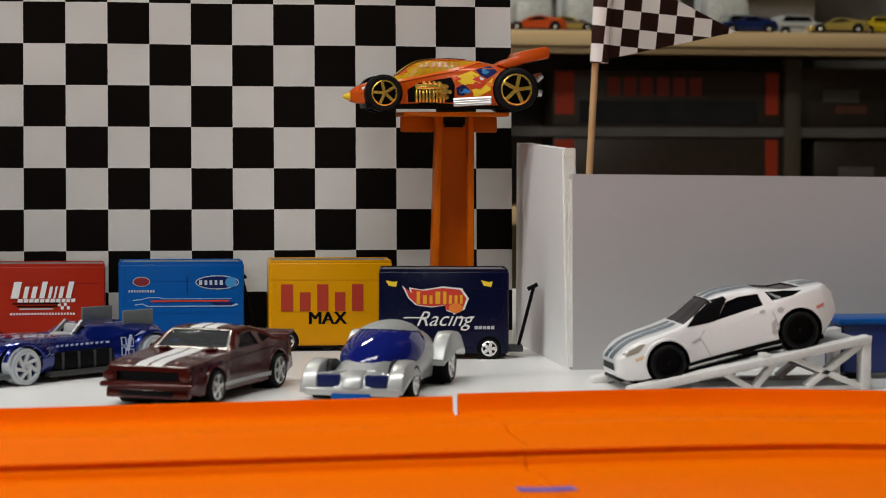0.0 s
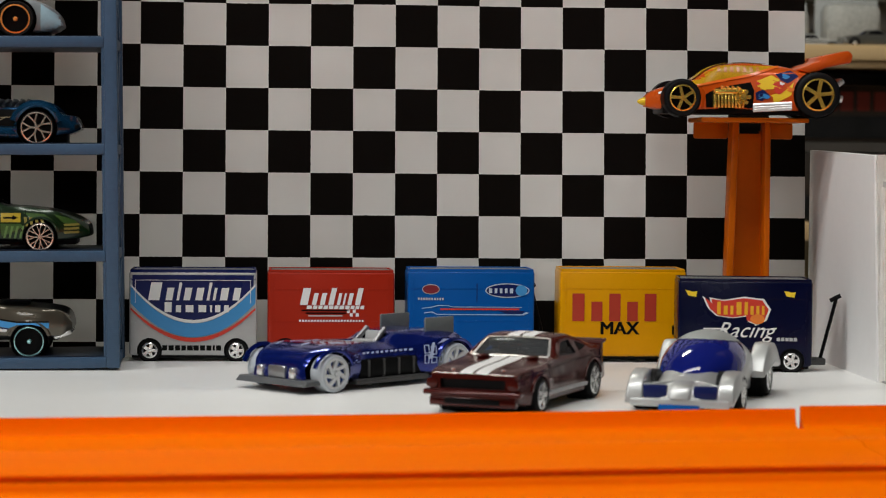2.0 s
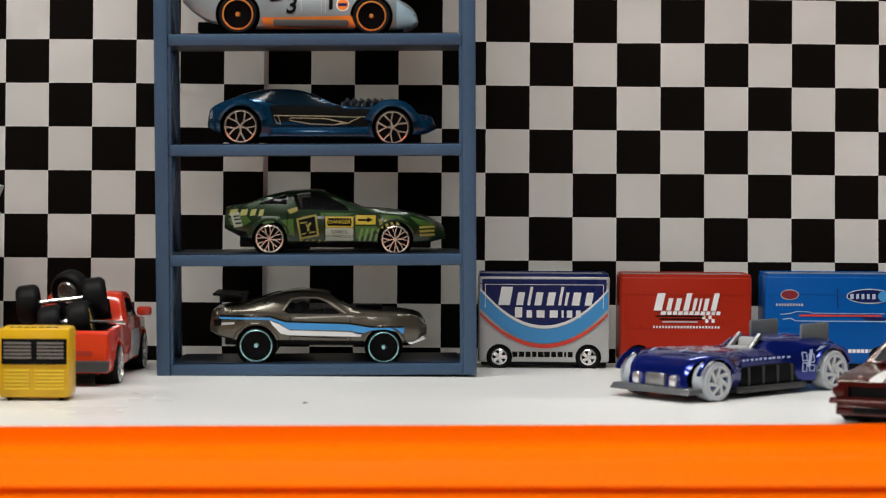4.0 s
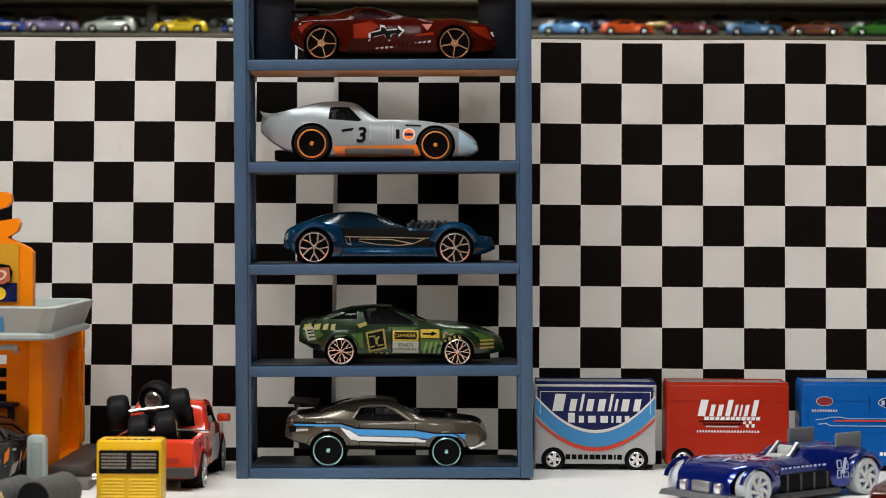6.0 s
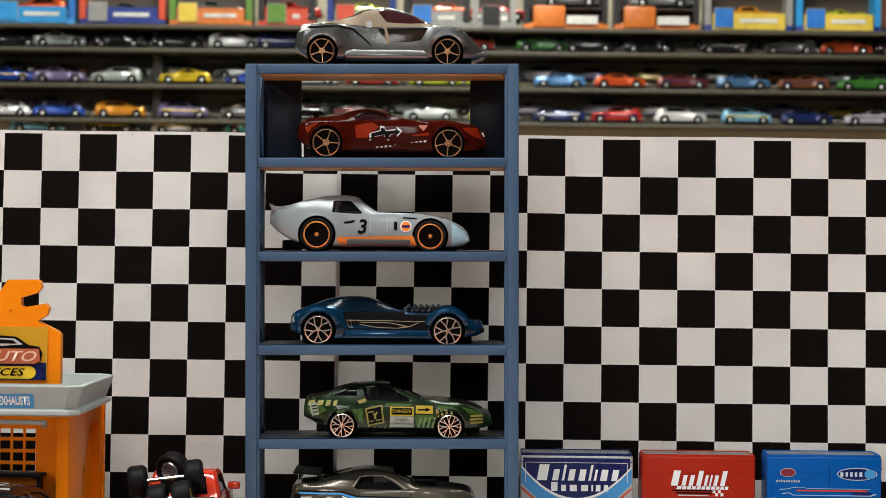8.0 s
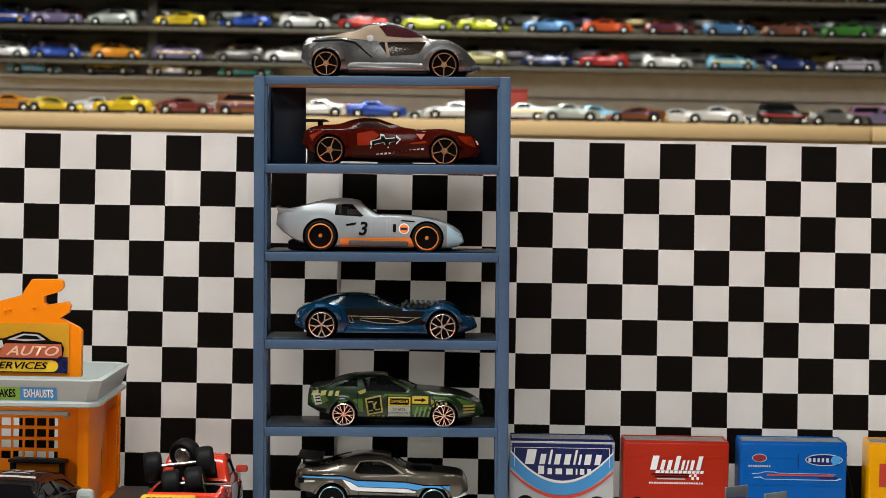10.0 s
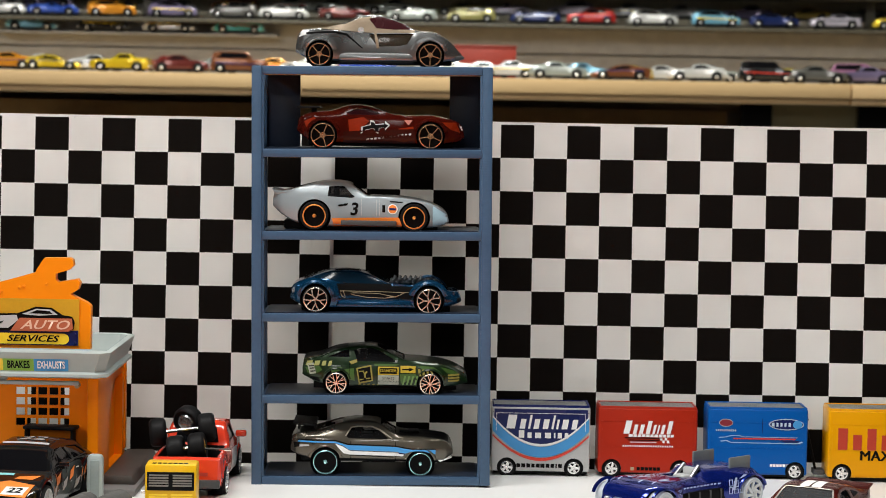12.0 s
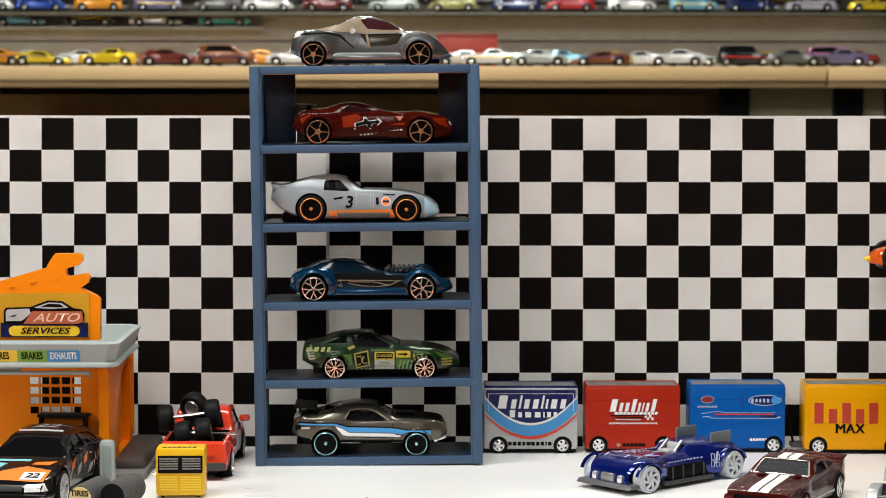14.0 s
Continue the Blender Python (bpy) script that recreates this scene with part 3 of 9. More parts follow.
def tool_cart(m, width, depth, height, body_mat, label, wheels=(0.16, 0.84), arm=0, flag_mat=None, floor=0.0022, end_wheel_gap=0.0):
    """A boxy cart: shell with wheel arches, raised rim, tread on top, wheels, tow arm."""
    c = thing("tool_cart", label, "toy cart", m, "tool carts in a row")
    r = 0.0040
    bm = bmesh.new()
    add_box(bm, 0, width, 0, depth, floor, height, 0.0009, None, 3)
    cutters = []
    for u in wheels:
        cutters.append(lathe([(r * 1.16, -0.003), (r * 1.16, 0.006)], 28))
        bmesh.ops.translate(cutters[-1], verts=cutters[-1].verts[:], vec=(u * width, 0, r))
    top = bmesh.new()
    add_box(top, 0.0011, width - 0.0011, 0.0011, depth - 0.0011, height - 0.0010, height + 0.003)
    cutters.append(top)
    me = cut(mesh_of("body", bm, body_mat), cutters)
    soften(me, 30)
    body = new("body", me)
    body.parent = c
    tree = BVHTree.FromPolygons([v.co for v in me.vertices], [p.vertices for p in me.polygons])
    part("tread_plate", box(0.0013, width - 0.0013, 0.0013, depth - 0.0013, height - 0.0012, height + 0.0002), CART_TOP, c, "ribbed grey top tray", False)
    for k in range(9):
        y = 0.0024 + (depth - 0.0048) * k / 8
        part("tread_rib", box(0.0018, width - 0.0018, y - 0.0003, y + 0.0003, height + 0.0002, height + 0.0005), CART_TOP, c, "", False)
    part("chassis", box(0.001, width - 0.001, 0.0012, depth - 0.001, 0.0012, floor + 0.0012), BLACK, c, "black underside", False)
    for u in wheels:
        part("arch", lathe([(r * 1.15, 0.0008), (r * 1.15, 0.0058), (0.0001, 0.0058)], 24), BLACK, c, "dark wheel arch", True, pose(u * width, 0, r))
        small_wheel(c, u * width, 0.0021, r, r, 0.0034)
        small_wheel(c, u * width, depth - 0.0021, r, r, 0.0034, side=1)
    groove = bmesh.new()
    for z in (height * 0.80, height * 0.44):
        add_box(groove, 0.0004, width - 0.0004, -0.00008, 0.0003, z, z + 0.00035)
    part("drawer_line", groove, body_mat, c, "", False)
    for x in (width * 0.045, width * 0.955):
        part("corner_seam", box(x - 0.00012, x + 0.00012, -0.00010, 0.0002, height * 0.30, height * 0.93), body_mat, c, "", False)
    for x0, x1, y0, y1 in ((0.0004, width - 0.0004, 0.0002, 0.0012), (0.0004, width - 0.0004, depth - 0.0012, depth - 0.0002), (0.0004, 0.0012, 0.0012, depth - 0.0012), (width - 0.0012, width - 0.0004, 0.0012, depth - 0.0012)):
        part("top_rim", box(x0, x1, y0, y1, height - 0.0006, height + 0.0008, 0.0003), body_mat if flag_mat is None else flag_mat, c)
    if arm:
        x = width + 0.0003 if arm > 0 else -0.0003
        bm = bmesh.new()
        add_box(bm, min(x, x + arm * 0.0055), max(x, x + arm * 0.0055), depth * 0.3, depth * 0.7, 0.0022, 0.0045, 0.0004)
        part("hitch", bm, DARK_GREY, c)
        bm = bmesh.new()
        tip = (x + arm * 0.0095, depth * 0.5, height * 0.80)
        add_rod(bm, (x + arm * 0.0038, depth * 0.5, 0.0035), tip, 0.00065, 8)
        add_rod(bm, (tip[0] - 0.0022, tip[1], tip[2] - 0.0008), (tip[0] + 0.0015, tip[1], tip[2] + 0.0011), 0.0008, 8)
        part("tow_arm", bm, BLACK, c, "black tow handle")
    return c, tree


def put(c, tree, polys, material, name="print", at=(0, 0), grid=0.02, label="", lift=0.00012):
    if name == "small_bars":
        for pts in polys:
            lay("small_bar", flat([pts]), tree, "side", material, c, at, grid, lift, label)
        return None
    return lay(name, flat(polys) if isinstance(polys, list) else polys, tree, "side", material, c, at, grid, lift, label)


def blocks(c, tree, sizes, gap, at, material, slant=0.0, lift=0.0004, name="wordmark_bar"):
    """Plain bars in a row, one part each, as wide and high as the print; sizes are (width, height)."""
    total = sum(w for w, h in sizes) + gap * (len(sizes) - 1)
    low = at[1] - max(h for w, h in sizes) / 2
    x = at[0] - total / 2
    for w, h in sizes:
        pts = shape_points("rect", x + w * 0.16, low, x + w * 0.84, low + h)
        put(c, tree, [[(a + (b - low) * slant, b) for a, b in pts]], material, name, lift=lift)
        x += w + gap


def row(widths, height, tall=()):
    return [(w, height * (1.42 if k in tall else 1.0)) for k, w in enumerate(widths)]


def curve_band(x0, x1, f_lo, f_hi, n=18):
    lo = [(x0 + (x1 - x0) * i / n, f_lo(i / n)) for i in range(n + 1)]
    hi = [(x0 + (x1 - x0) * i / n, f_hi(i / n)) for i in range(n, -1, -1)]
    return [[lo[i], lo[i + 1], hi[n - i - 1], hi[n - i]] for i in range(n)]


CD, CH = 0.0195, 0.0330
CART_GREY = mat("cart_silver_paint", (0.44, 0.44, 0.435), rough=0.36, metal=0.1, var=0.08, scale=120, bump=0.02, coat=0.4)
CART_RED = paint("cart_red_paint", (0.34, 0.021, 0.008), rough=0.34, coat=0.08, ior=1.22)
CART_BLUE = paint("cart_blue_paint", (0.002, 0.080, 0.32), rough=0.34, coat=0.08, ior=1.22)
CART_YELLOW = paint("cart_yellow_paint", (0.66, 0.290, 0.0), rough=0.32, coat=0.08, ior=1.22)
CART_NAVY = paint("cart_navy_paint", (0.002, 0.0032, 0.022), rough=0.26, coat=0.10, ior=1.25)

# silver, blue and white cart
W0 = 0.0466
c, tr = tool_cart(pose(0.0775, -0.0300, 0), W0, CD, CH, CART_GREY, "silver and blue toy tool cart beside blue rack", flag_mat=P_NAVY)
bow = lambda u: 1 - (2 * u - 1) ** 2
put(c, tr, curve_band(0.0012, W0 - 0.0012, lambda u: 0.0275 - 0.0133 * bow(u), lambda u: 0.0318), P_NAVY, "blue_field")
put(c, tr, [shape_points("rect", 0.0006, 0.0300, W0 - 0.0006, 0.0328)], P_NAVY, "blue_field")
for x in (0.0022, W0 - 0.0024):
    put(c, tr, [shape_points("rect", x, 0.0215, x + 0.0002, 0.0300)], P_WHITE, "thin_line", lift=0.0004)
put(c, tr, [shape_points("rect", 0.0022, 0.0298, W0 - 0.0022, 0.0300)], P_WHITE, "thin_line", lift=0.0004)
put(c, tr, curve_band(0.0006, W0 - 0.0006, lambda u: 0.0278 - 0.0136 * bow(u), lambda u: 0.0286 - 0.0133 * bow(u)), P_WHITE, "white_line", lift=0.0003)
put(c, tr, curve_band(0.0006, W0 - 0.0006, lambda u: 0.0214 - 0.0125 * bow(u), lambda u: 0.0276 - 0.0136 * bow(u)), P_SKY, "sky_band", lift=0.0002)
put(c, tr, curve_band(0.0006, W0 - 0.0006, lambda u: 0.0190 - 0.0118 * bow(u), lambda u: 0.0199 - 0.0112 * bow(u)), P_RED, "red_line", lift=0.0003)
blocks(c, tr, row([0.0060, 0.0036, 0.0015, 0.0036, 0.0038, 0.0015, 0.0015, 0.0040, 0.0036], 0.0046, (0, 2, 5)), 0.0007, (0.0233, 0.0258), P_WHITE, 0.18)
blocks(c, tr, row([0.0038, 0.0028, 0.0042, 0.0042, 0.0011, 0.0028, 0.0025], 0.0026, (0,)), 0.0005, (0.0245, 0.0200), P_WHITE)
put(c, tr, bars([0.0018, 0.0019, 0.0018, 0.0016, 0.0018, -0.0004, 0.0018, 0.0018, 0.0018, 0.0008, 0.0018, 0.0018], 0.0019, 0.0005), P_BLACK, "small_bars", (0.0240, 0.0050))

# red cart
W1 = 0.0468
c, tr = tool_cart(pose(0.1280, -0.0290, 0), W1, CD, CH, CART_RED, "red toy tool cart against checkered paper", (0.14, 0.83))
blocks(c, tr, row([0.0042, 0.0024, 0.0026, 0.0028, 0.0017, 0.0011, 0.0022, 0.0028], 0.0044, (0, 3, 7)), 0.0005, (0.0228, 0.0240), P_WHITE, 0.22)
put(c, tr, [[(x + y * 0.2, y) for x, y in p] for p in bars([0.0019, 0.0016, 0.0015, 0.0016, 0.0016, 0.0015, 0.0017, 0.0016, 0.0014, 0.0014, 0.0014], 0.0013, 0.0004)], P_WHITE, "small_bars", (0.0250, 0.0200))
for k, (a, b) in enumerate(((0.0125, 0.0300), (0.0140, 0.0290), (0.0150, 0.0275))):
    put(c, tr, [shape_points("rect", a, 0.0186 - 0.0010 * k, b, 0.0191 - 0.0010 * k)], P_BLACK if k < 2 else P_GREY, "speed_line")
for i in range(4):
    for j in range(2):
        if (i + j) % 2:
            put(c, tr, [shape_points("rect", 0.0292 + 0.0011 * i, 0.0166 + 0.0013 * j, 0.0303 + 0.0011 * i, 0.0179 + 0.0013 * j)], P_WHITE, "flag_square")
put(c, tr, bars([0.0006] * 22, 0.0008, 0.0005), P_WHITE, "small_bars", (0.0235, 0.0150))
put(c, tr, bars([0.0016, 0.0016, 0.0016, 0.0016, 0.0016, 0.0016], 0.0016, 0.0003), P_BLACK, "small_bars", (0.0240, 0.0042))
put(c, tr, [shape_points("rect", 0.0155, 0.0034, 0.0172, 0.0050)], P_GOLD, "small_bars")

# blue cart
W2 = 0.0472
c, tr = tool_cart(pose(0.1798, -0.0285, 0), W2, CD, CH + 0.0005, CART_BLUE, "bright blue toy tool cart against checkered paper", (0.14, 0.88))
put(c, tr, [shape_points("oval", 0.0085, 0.0268, 0.0033, 0.0019)], P_GREY, "badge_rim")
lay("badge", flat([shape_points("oval", 0.0085, 0.0268, 0.0030, 0.0016)]), tr, "side", mat("dark_badge_red", (0.20, 0.02, 0.03), rough=0.4, bump=0.0), c, (0, 0), 0.02, 0.0002)
put(c, tr, bars([0.0006] * 10, 0.0009, 0.0004), P_GREY, "small_bars", (0.0085, 0.0232))
PALE_INK = mat("pale_ink_print", (0.48, 0.56, 0.66), rough=0.4, bump=0.0)
for a, b, mt, lf in ((0.0083, 0.0027, PALE_INK, 0.00012), (0.0079, 0.0023, P_NAVY, 0.0002)):
    lay("badge", flat([shape_points("oval", 0.0370, 0.0264, a, b)]), tr, "side", mt, c, (0, 0), 0.02, lf)
put(c, tr, bars([0.0012, 0.0010, 0.0010, 0.0010, 0.0012], 0.0018, 0.0009), PALE_INK, "small_bars", (0.0346, 0.0263), lift=0.0003)
lay("badge_ring", flat([shape_points("oval", 0.0422, 0.0264, 0.0022, 0.0020)]), tr, "side", P_SKY, c, (0, 0), 0.02, 0.0003)
PALE_LINE = mat("pale_blue_line_print", (0.30, 0.46, 0.66), rough=0.4, bump=0.0)
for pts in ([(0.0052, 0.0196), (0.0085, 0.0199), (0.0110, 0.0206), (0.0150, 0.0206), (0.0165, 0.0201), (0.0425, 0.0201), (0.0425, 0.0203), (0.0166, 0.0204), (0.0151, 0.0209), (0.0109, 0.0209), (0.0084, 0.0202), (0.0052, 0.0199)],
            [(0.0060, 0.0182), (0.0090, 0.0186), (0.0110, 0.0176), (0.0425, 0.0176), (0.0440, 0.0184), (0.0452, 0.0181), (0.0430, 0.0172), (0.0108, 0.0173), (0.0088, 0.0182), (0.0062, 0.0178)]):
    bm = flat([pts])
    bmesh.ops.triangulate(bm, faces=bm.faces[:])
    lay("outline", bm, tr, "side", PALE_LINE, c, (0, 0), 0.02, 0.0002)
lay("red_line", flat([shape_points("rect", 0.0120, 0.0191, 0.0415, 0.0197)]), tr, "side", P_RED, c, (0, 0), 0.02, 0.0002)
put(c, tr, [[(0.0340, 0.0188), (0.0435, 0.0188), (0.0425, 0.0178), (0.0365, 0.0178)]], P_NAVY, "stripe_field")
put(c, tr, [shape_points("rect", 0.0255, 0.0222, 0.0258, 0.0290)], P_NAVY, "door_line")
put(c, tr, bars([0.0012] * 8, 0.0013, 0.0003), P_WHITE, "small_bars", (0.0355, 0.0068))

# yellow cart
W3 = 0.0470
c, tr = tool_cart(pose(0.2362, -0.0315, 0, 0, 0, -1.5), W3, CD + 0.001, CH + 0.001, CART_YELLOW, "yellow toy tool cart with red and black print", (0.145, 0.93), -1)
blocks(c, tr, row([0.0066, 0.0060, 0.0062, 0.0058, 0.0064], 0.0072, (0, 2, 4)), 0.0006, (0.0202, 0.0205), mat("kite_red_print", (0.42, 0.035, 0.015), rough=0.38, var=0.06, bump=0.01), lift=0.0002)
for k in (-1, 0, 1):
    lay("lettering", letters("MAX", 0.0068), tr, "side", P_BLACK, c, (0.0222 + 0.00025 * k, 0.0125), 0.02, 0.00014 + 0.00003 * k)
put(c, tr, bars([0.0010, 0.0016, 0.0018], 0.0035, 0.0004), P_BLACK, "small_bars", (0.0445, 0.0122))

# navy cart, turned a little
W4 = 0.0478
c, tr = tool_cart(pose(0.2742, -0.0648, 0, 0, 0, -6.5), W4, CD + 0.001, CH - 0.0005, CART_NAVY, "dark navy toy tool cart with flame print", (0.14, 0.85), 1)
fl_out = [(0.0085, 0.0272), (0.0115, 0.0248), (0.0110, 0.0266), (0.0160, 0.0258), (0.0235, 0.0270), (0.0305, 0.0262), (0.0330, 0.0225), (0.0315, 0.0185), (0.0280, 0.0168), (0.0248, 0.0180), (0.0245, 0.0200), (0.0195, 0.0192), (0.0135, 0.0200), (0.0105, 0.0228)]
put(c, tr, [fl_out], P_WHITE, "flame_rim")
lay("flame", flat([[(0.0208 + (x - 0.0208) * 0.93, 0.0222 + (y - 0.0222) * 0.88) for x, y in fl_out]]), tr, "side", P_RED, c, (0, 0), 0.02, 0.0002)
blocks(c, tr, row([0.0019, 0.0021, 0.0016, 0.0026, 0.0017, 0.0017, 0.0016, 0.0014], 0.0032, (0, 3, 4)), 0.0004, (0.0222, 0.0228), mat("amber_print", (0.82, 0.40, 0.02), rough=0.38, var=0.05, bump=0.01), lift=0.0003)
lay("flame_dot", flat([shape_points("oval", 0.0282, 0.0190, 0.0026, 0.0018)]), tr, "side", P_ORANGE, c, (0, 0), 0.02, 0.0004)
lay("print", letters("Racing", 0.0078, 0.45, 0.0), tr, "side", P_WHITE, c, (0.0235, 0.0148), 0.02, 0.0003)
put(c, tr, [shape_points("rect", 0.0090, 0.0152, 0.0180, 0.0157), shape_points("rect", 0.0290, 0.0152, 0.0345, 0.0156)], P_WHITE, "underline")
for x in (0.0045, 0.0395):
    put(c, tr, [[(x - 0.0020, 0.0292), (x + 0.0008, 0.0286), (x + 0.0022, 0.0288), (x + 0.0018, 0.0268), (x - 0.0010, 0.0272)]], P_YELLOW, "flame_badge")
put(c, tr, bars([0.0012] * 5, 0.0012, 0.0003), P_GREY, "small_bars", (0.0388, 0.0118))
put(c, tr, bars([0.0010, 0.0016, 0.0010], 0.0012, 0.0002), P_WHITE, "small_bars", (0.0285, 0.0050))

# blue crate by the ramp
crate = thing("blue_crate", "bright blue plastic crate behind the white ramp", "crate")
part("body", box(0.4225, 0.4720, -0.1490, -0.1290, 0.0020, 0.0190, 0.0012), mat("crate_navy", (0.012, 0.03, 0.16), rough=0.35, var=0.1, bump=0.02), crate)
part("lid", box(0.4210, 0.4735, -0.1500, -0.1280, 0.0185, 0.0207, 0.0008), CART_BLUE, crate, "bright blue lid")
for x in (0.4260, 0.4680):
    part("foot", box(x - 0.002, x + 0.002, -0.1475, -0.1305, 0.0, 0.0022), BLACK, crate)

# ---- toy cars ----
def loft(top, belt, half, roof, bottom, width, n=92, wheels=(), waist=0.0, square=0.0):
    """A closed car shell from curves along its length; half and roof are shares of width. Between the wheels the flanks draw in by the waist."""
    x0, x1 = top[0][0], top[-1][0]
    u = 0.5 - 0.5 * np.cos(np.linspace(0, math.pi, n))
    xs = x0 + (x1 - x0) * (0.35 * u + 0.65 * np.linspace(0, 1, n))
    zt, zs, zb = smooth_curve(top, xs), smooth_curve(belt, xs), smooth_curve(bottom, xs)
    hw, rw = smooth_curve(half, xs) * width, smooth_curve(roof, xs) * width
    bm = bmesh.new()
    rings = []
    for i, x in enumerate(xs):
        w, r, a, b, t = hw[i], min(rw[i], hw[i] * 0.94), zb[i], max(zs[i], zb[i] + 0.0004), zt[i]
        b = min(b, t)
        h, d = b - a, t - b
        near = max([math.exp(-((x - q[0]) / (q[2] * 1.55)) ** 4) for q in wheels] or [1.0])
        w *= 1 - waist * (1 - near)
        r = min(r, w * 0.97)
        s_ = (0.94 + 0.035 * square) * w
        e = 0.5 * square
        low = [(0, a), (0.55 * w, a), ((0.86 + 0.08 * e) * w, a + 0.01 * h), (0.955 * w, a + 0.07 * h), (0.978 * w, a + 0.17 * h), (w, a + 0.36 * h), (w, a + 0.56 * h), (0.992 * w, a + 0.68 * h), (0.975 * w, a + (0.84 + 0.06 * e) * h), ((0.962 + 0.02 * e) * w, a + (0.93 + 0.02 * e) * h), (s_, b)]
        up = [(s_ + (r - s_) * 0.10, b + 0.13 * d), (s_ + (r - s_) * 0.28, b + 0.33 * d), (s_ + (r - s_) * 0.62, b + 0.66 * d), (s_ + (r - s_) * 0.86, b + 0.86 * d), (r * 0.985, b + (0.92 + 0.02 * e) * d), (r * (0.90 + 0.06 * e), b + 0.972 * d), (r * 0.72, b + 0.99 * d), (r * 0.4, t), (0, t + 0.00012)]
        pts = low + up
        ring = [bm.verts.new((x, -y, z)) for y, z in pts] + [bm.verts.new((x, y, z)) for y, z in pts[-2:0:-1]]
        rings.append(ring)
    k = len(rings[0])
    for p, q in zip(rings, rings[1:]):
        for j in range(k):
            bm.faces.new((p[j], p[(j + 1) % k], q[(j + 1) % k], q[j]))
    for ring in (rings[0], rings[-1]):
        bm.faces.new(ring)
    return bm


def tree_of(me):
    return BVHTree.FromPolygons([v.co for v in me.vertices], [p.vertices for p in me.polygons])


WHEELS = {}


def wheel_meshes(r, w, style, rim, tyre, accent):
    key = (round(r, 5), round(w, 5), style, rim.name, tyre.name, accent.name if accent else "")
    if key in WHEELS:
        return WHEELS[key]
    spokes, ratio, sw, ring = {"five": (5, 0.70, 0.24, 0.07), "wide5": (5, 0.72, 0.30, 0.07), "six": (5, 0.91, 0.075, 0.042), "lace": (8, 0.91, 0.085, 0.075), "y5": (5, 0.90, 0.120, 0.050), "disc": (0, 0.74, 0, 0.05), "line": (0, 0.78, 0, 0.06), "thinline": (0, 0.92, 0, 0.05), "turbine": (7, 0.78, 0.24, 0.10), "rally": (8, 0.80, 0.12, 0.05)}[style]
    R = r * ratio
    t = lathe([(R, -w / 2 + 0.0009), (R + (r - R) * 0.2, -w / 2 + 0.0001), (R + (r - R) * 0.65, -w / 2), (r * 0.985, -w / 2 + 0.0007), (r, -w / 2 + 0.0013), (r, w / 2 - 0.0013), (r * 0.97, w / 2 - 0.0004), (R, w / 2)], 36, "y", False)
    tm = soften(mesh_of("wheel", t, tyre), 50)
    d = lathe([(R * 1.02, 0.0016), (R * 1.02, 0.0002), (R * (1 - ring), 0.0001), (R * (1 - ring), 0.0022), (0.0001, 0.0022)], 36, "y", False)
    dm = soften(mesh_of("rim_well", d, accent or BLACK), 40)
    s_ = lathe([(R * 1.03, 0.0009), (R * 1.03, 0.0), (R * (1 - ring), -0.0001), (R * (1 - ring * 1.3), 0.0008)], 36, "y", False)
    for k in range(spokes):
        a = 2 * math.pi * (k + 0.25) / spokes
        skew = Matrix.Rotation(0.5, 4, "Y") if style == "turbine" else Matrix.Identity(4)
        if style in ("y5", "lace", "rally"):
            for sgn in (-1, 1):
                mm = Matrix.Rotation(-a, 4, "Y") @ Matrix.Translation((R * 0.38, 0, 0)) @ Matrix.Rotation(sgn * (0.50 if spokes == 5 else 0.30), 4, "Y")
                add_box(s_, -R * 0.03, R * 0.60, 0.0000, 0.0010, -R * sw / 2.4, R * sw / 2.4, 0, mm)
            add_box(s_, R * 0.08, R * 0.45, 0.0000, 0.0010, -R * sw / 2, R * sw / 2, 0, Matrix.Rotation(-a, 4, "Y"))
        else:
            bmx = Matrix.Rotation(-a, 4, "Y") @ (Matrix.Translation((R * 0.5, 0, 0)) @ skew @ Matrix.Translation((-R * 0.5, 0, 0)))
            add_box(s_, R * 0.12, R * 0.97, 0.0000, 0.0010, -R * sw / 2, R * sw / 2, 0, bmx)
    if style == "six":
        add = lathe([(R * 0.26, 0.0006), (R * 0.26, -0.0002), (R * 0.16, -0.0002), (R * 0.16, 0.0006)], 18, "y", False)
        tmp = bpy.data.meshes.new("t")
        add.to_mesh(tmp)
        add.free()
        s_.from_mesh(tmp)
    bmesh.ops.create_cone(s_, cap_ends=True, segments=14, radius1=R * 0.17, radius2=R * 0.12, depth=0.0016, matrix=Matrix.Translation((0, 0.0005, 0)) @ Matrix.Rotation(radians(90), 4, "X"))
    sm = soften(mesh_of("rim", s_, rim), 30)
    WHEELS[key] = (tm, dm, sm)
    return WHEELS[key]


def car_wheel(parent, x, y, z, r, w, style, rim, tyre=None, accent=None):
    tm, dm, sm = wheel_meshes(r, w, style, rim, tyre or RUBBER, accent)
    side = -1 if y < 0 else 1
    t = new("wheel", tm)
    t.parent, t.matrix_basis = parent, pose(x, y, z, 0, 0, 0 if side < 0 else 180)
    for nm, me, off in (("rim_well", dm, -w / 2 + 0.0002), ("rim", sm, -w / 2 + 0.0001)):
        o = new(nm, me)
        o.parent, o.matrix_basis = t, pose(0, off, 0, 0, random.random() * 60, 0)
    return t


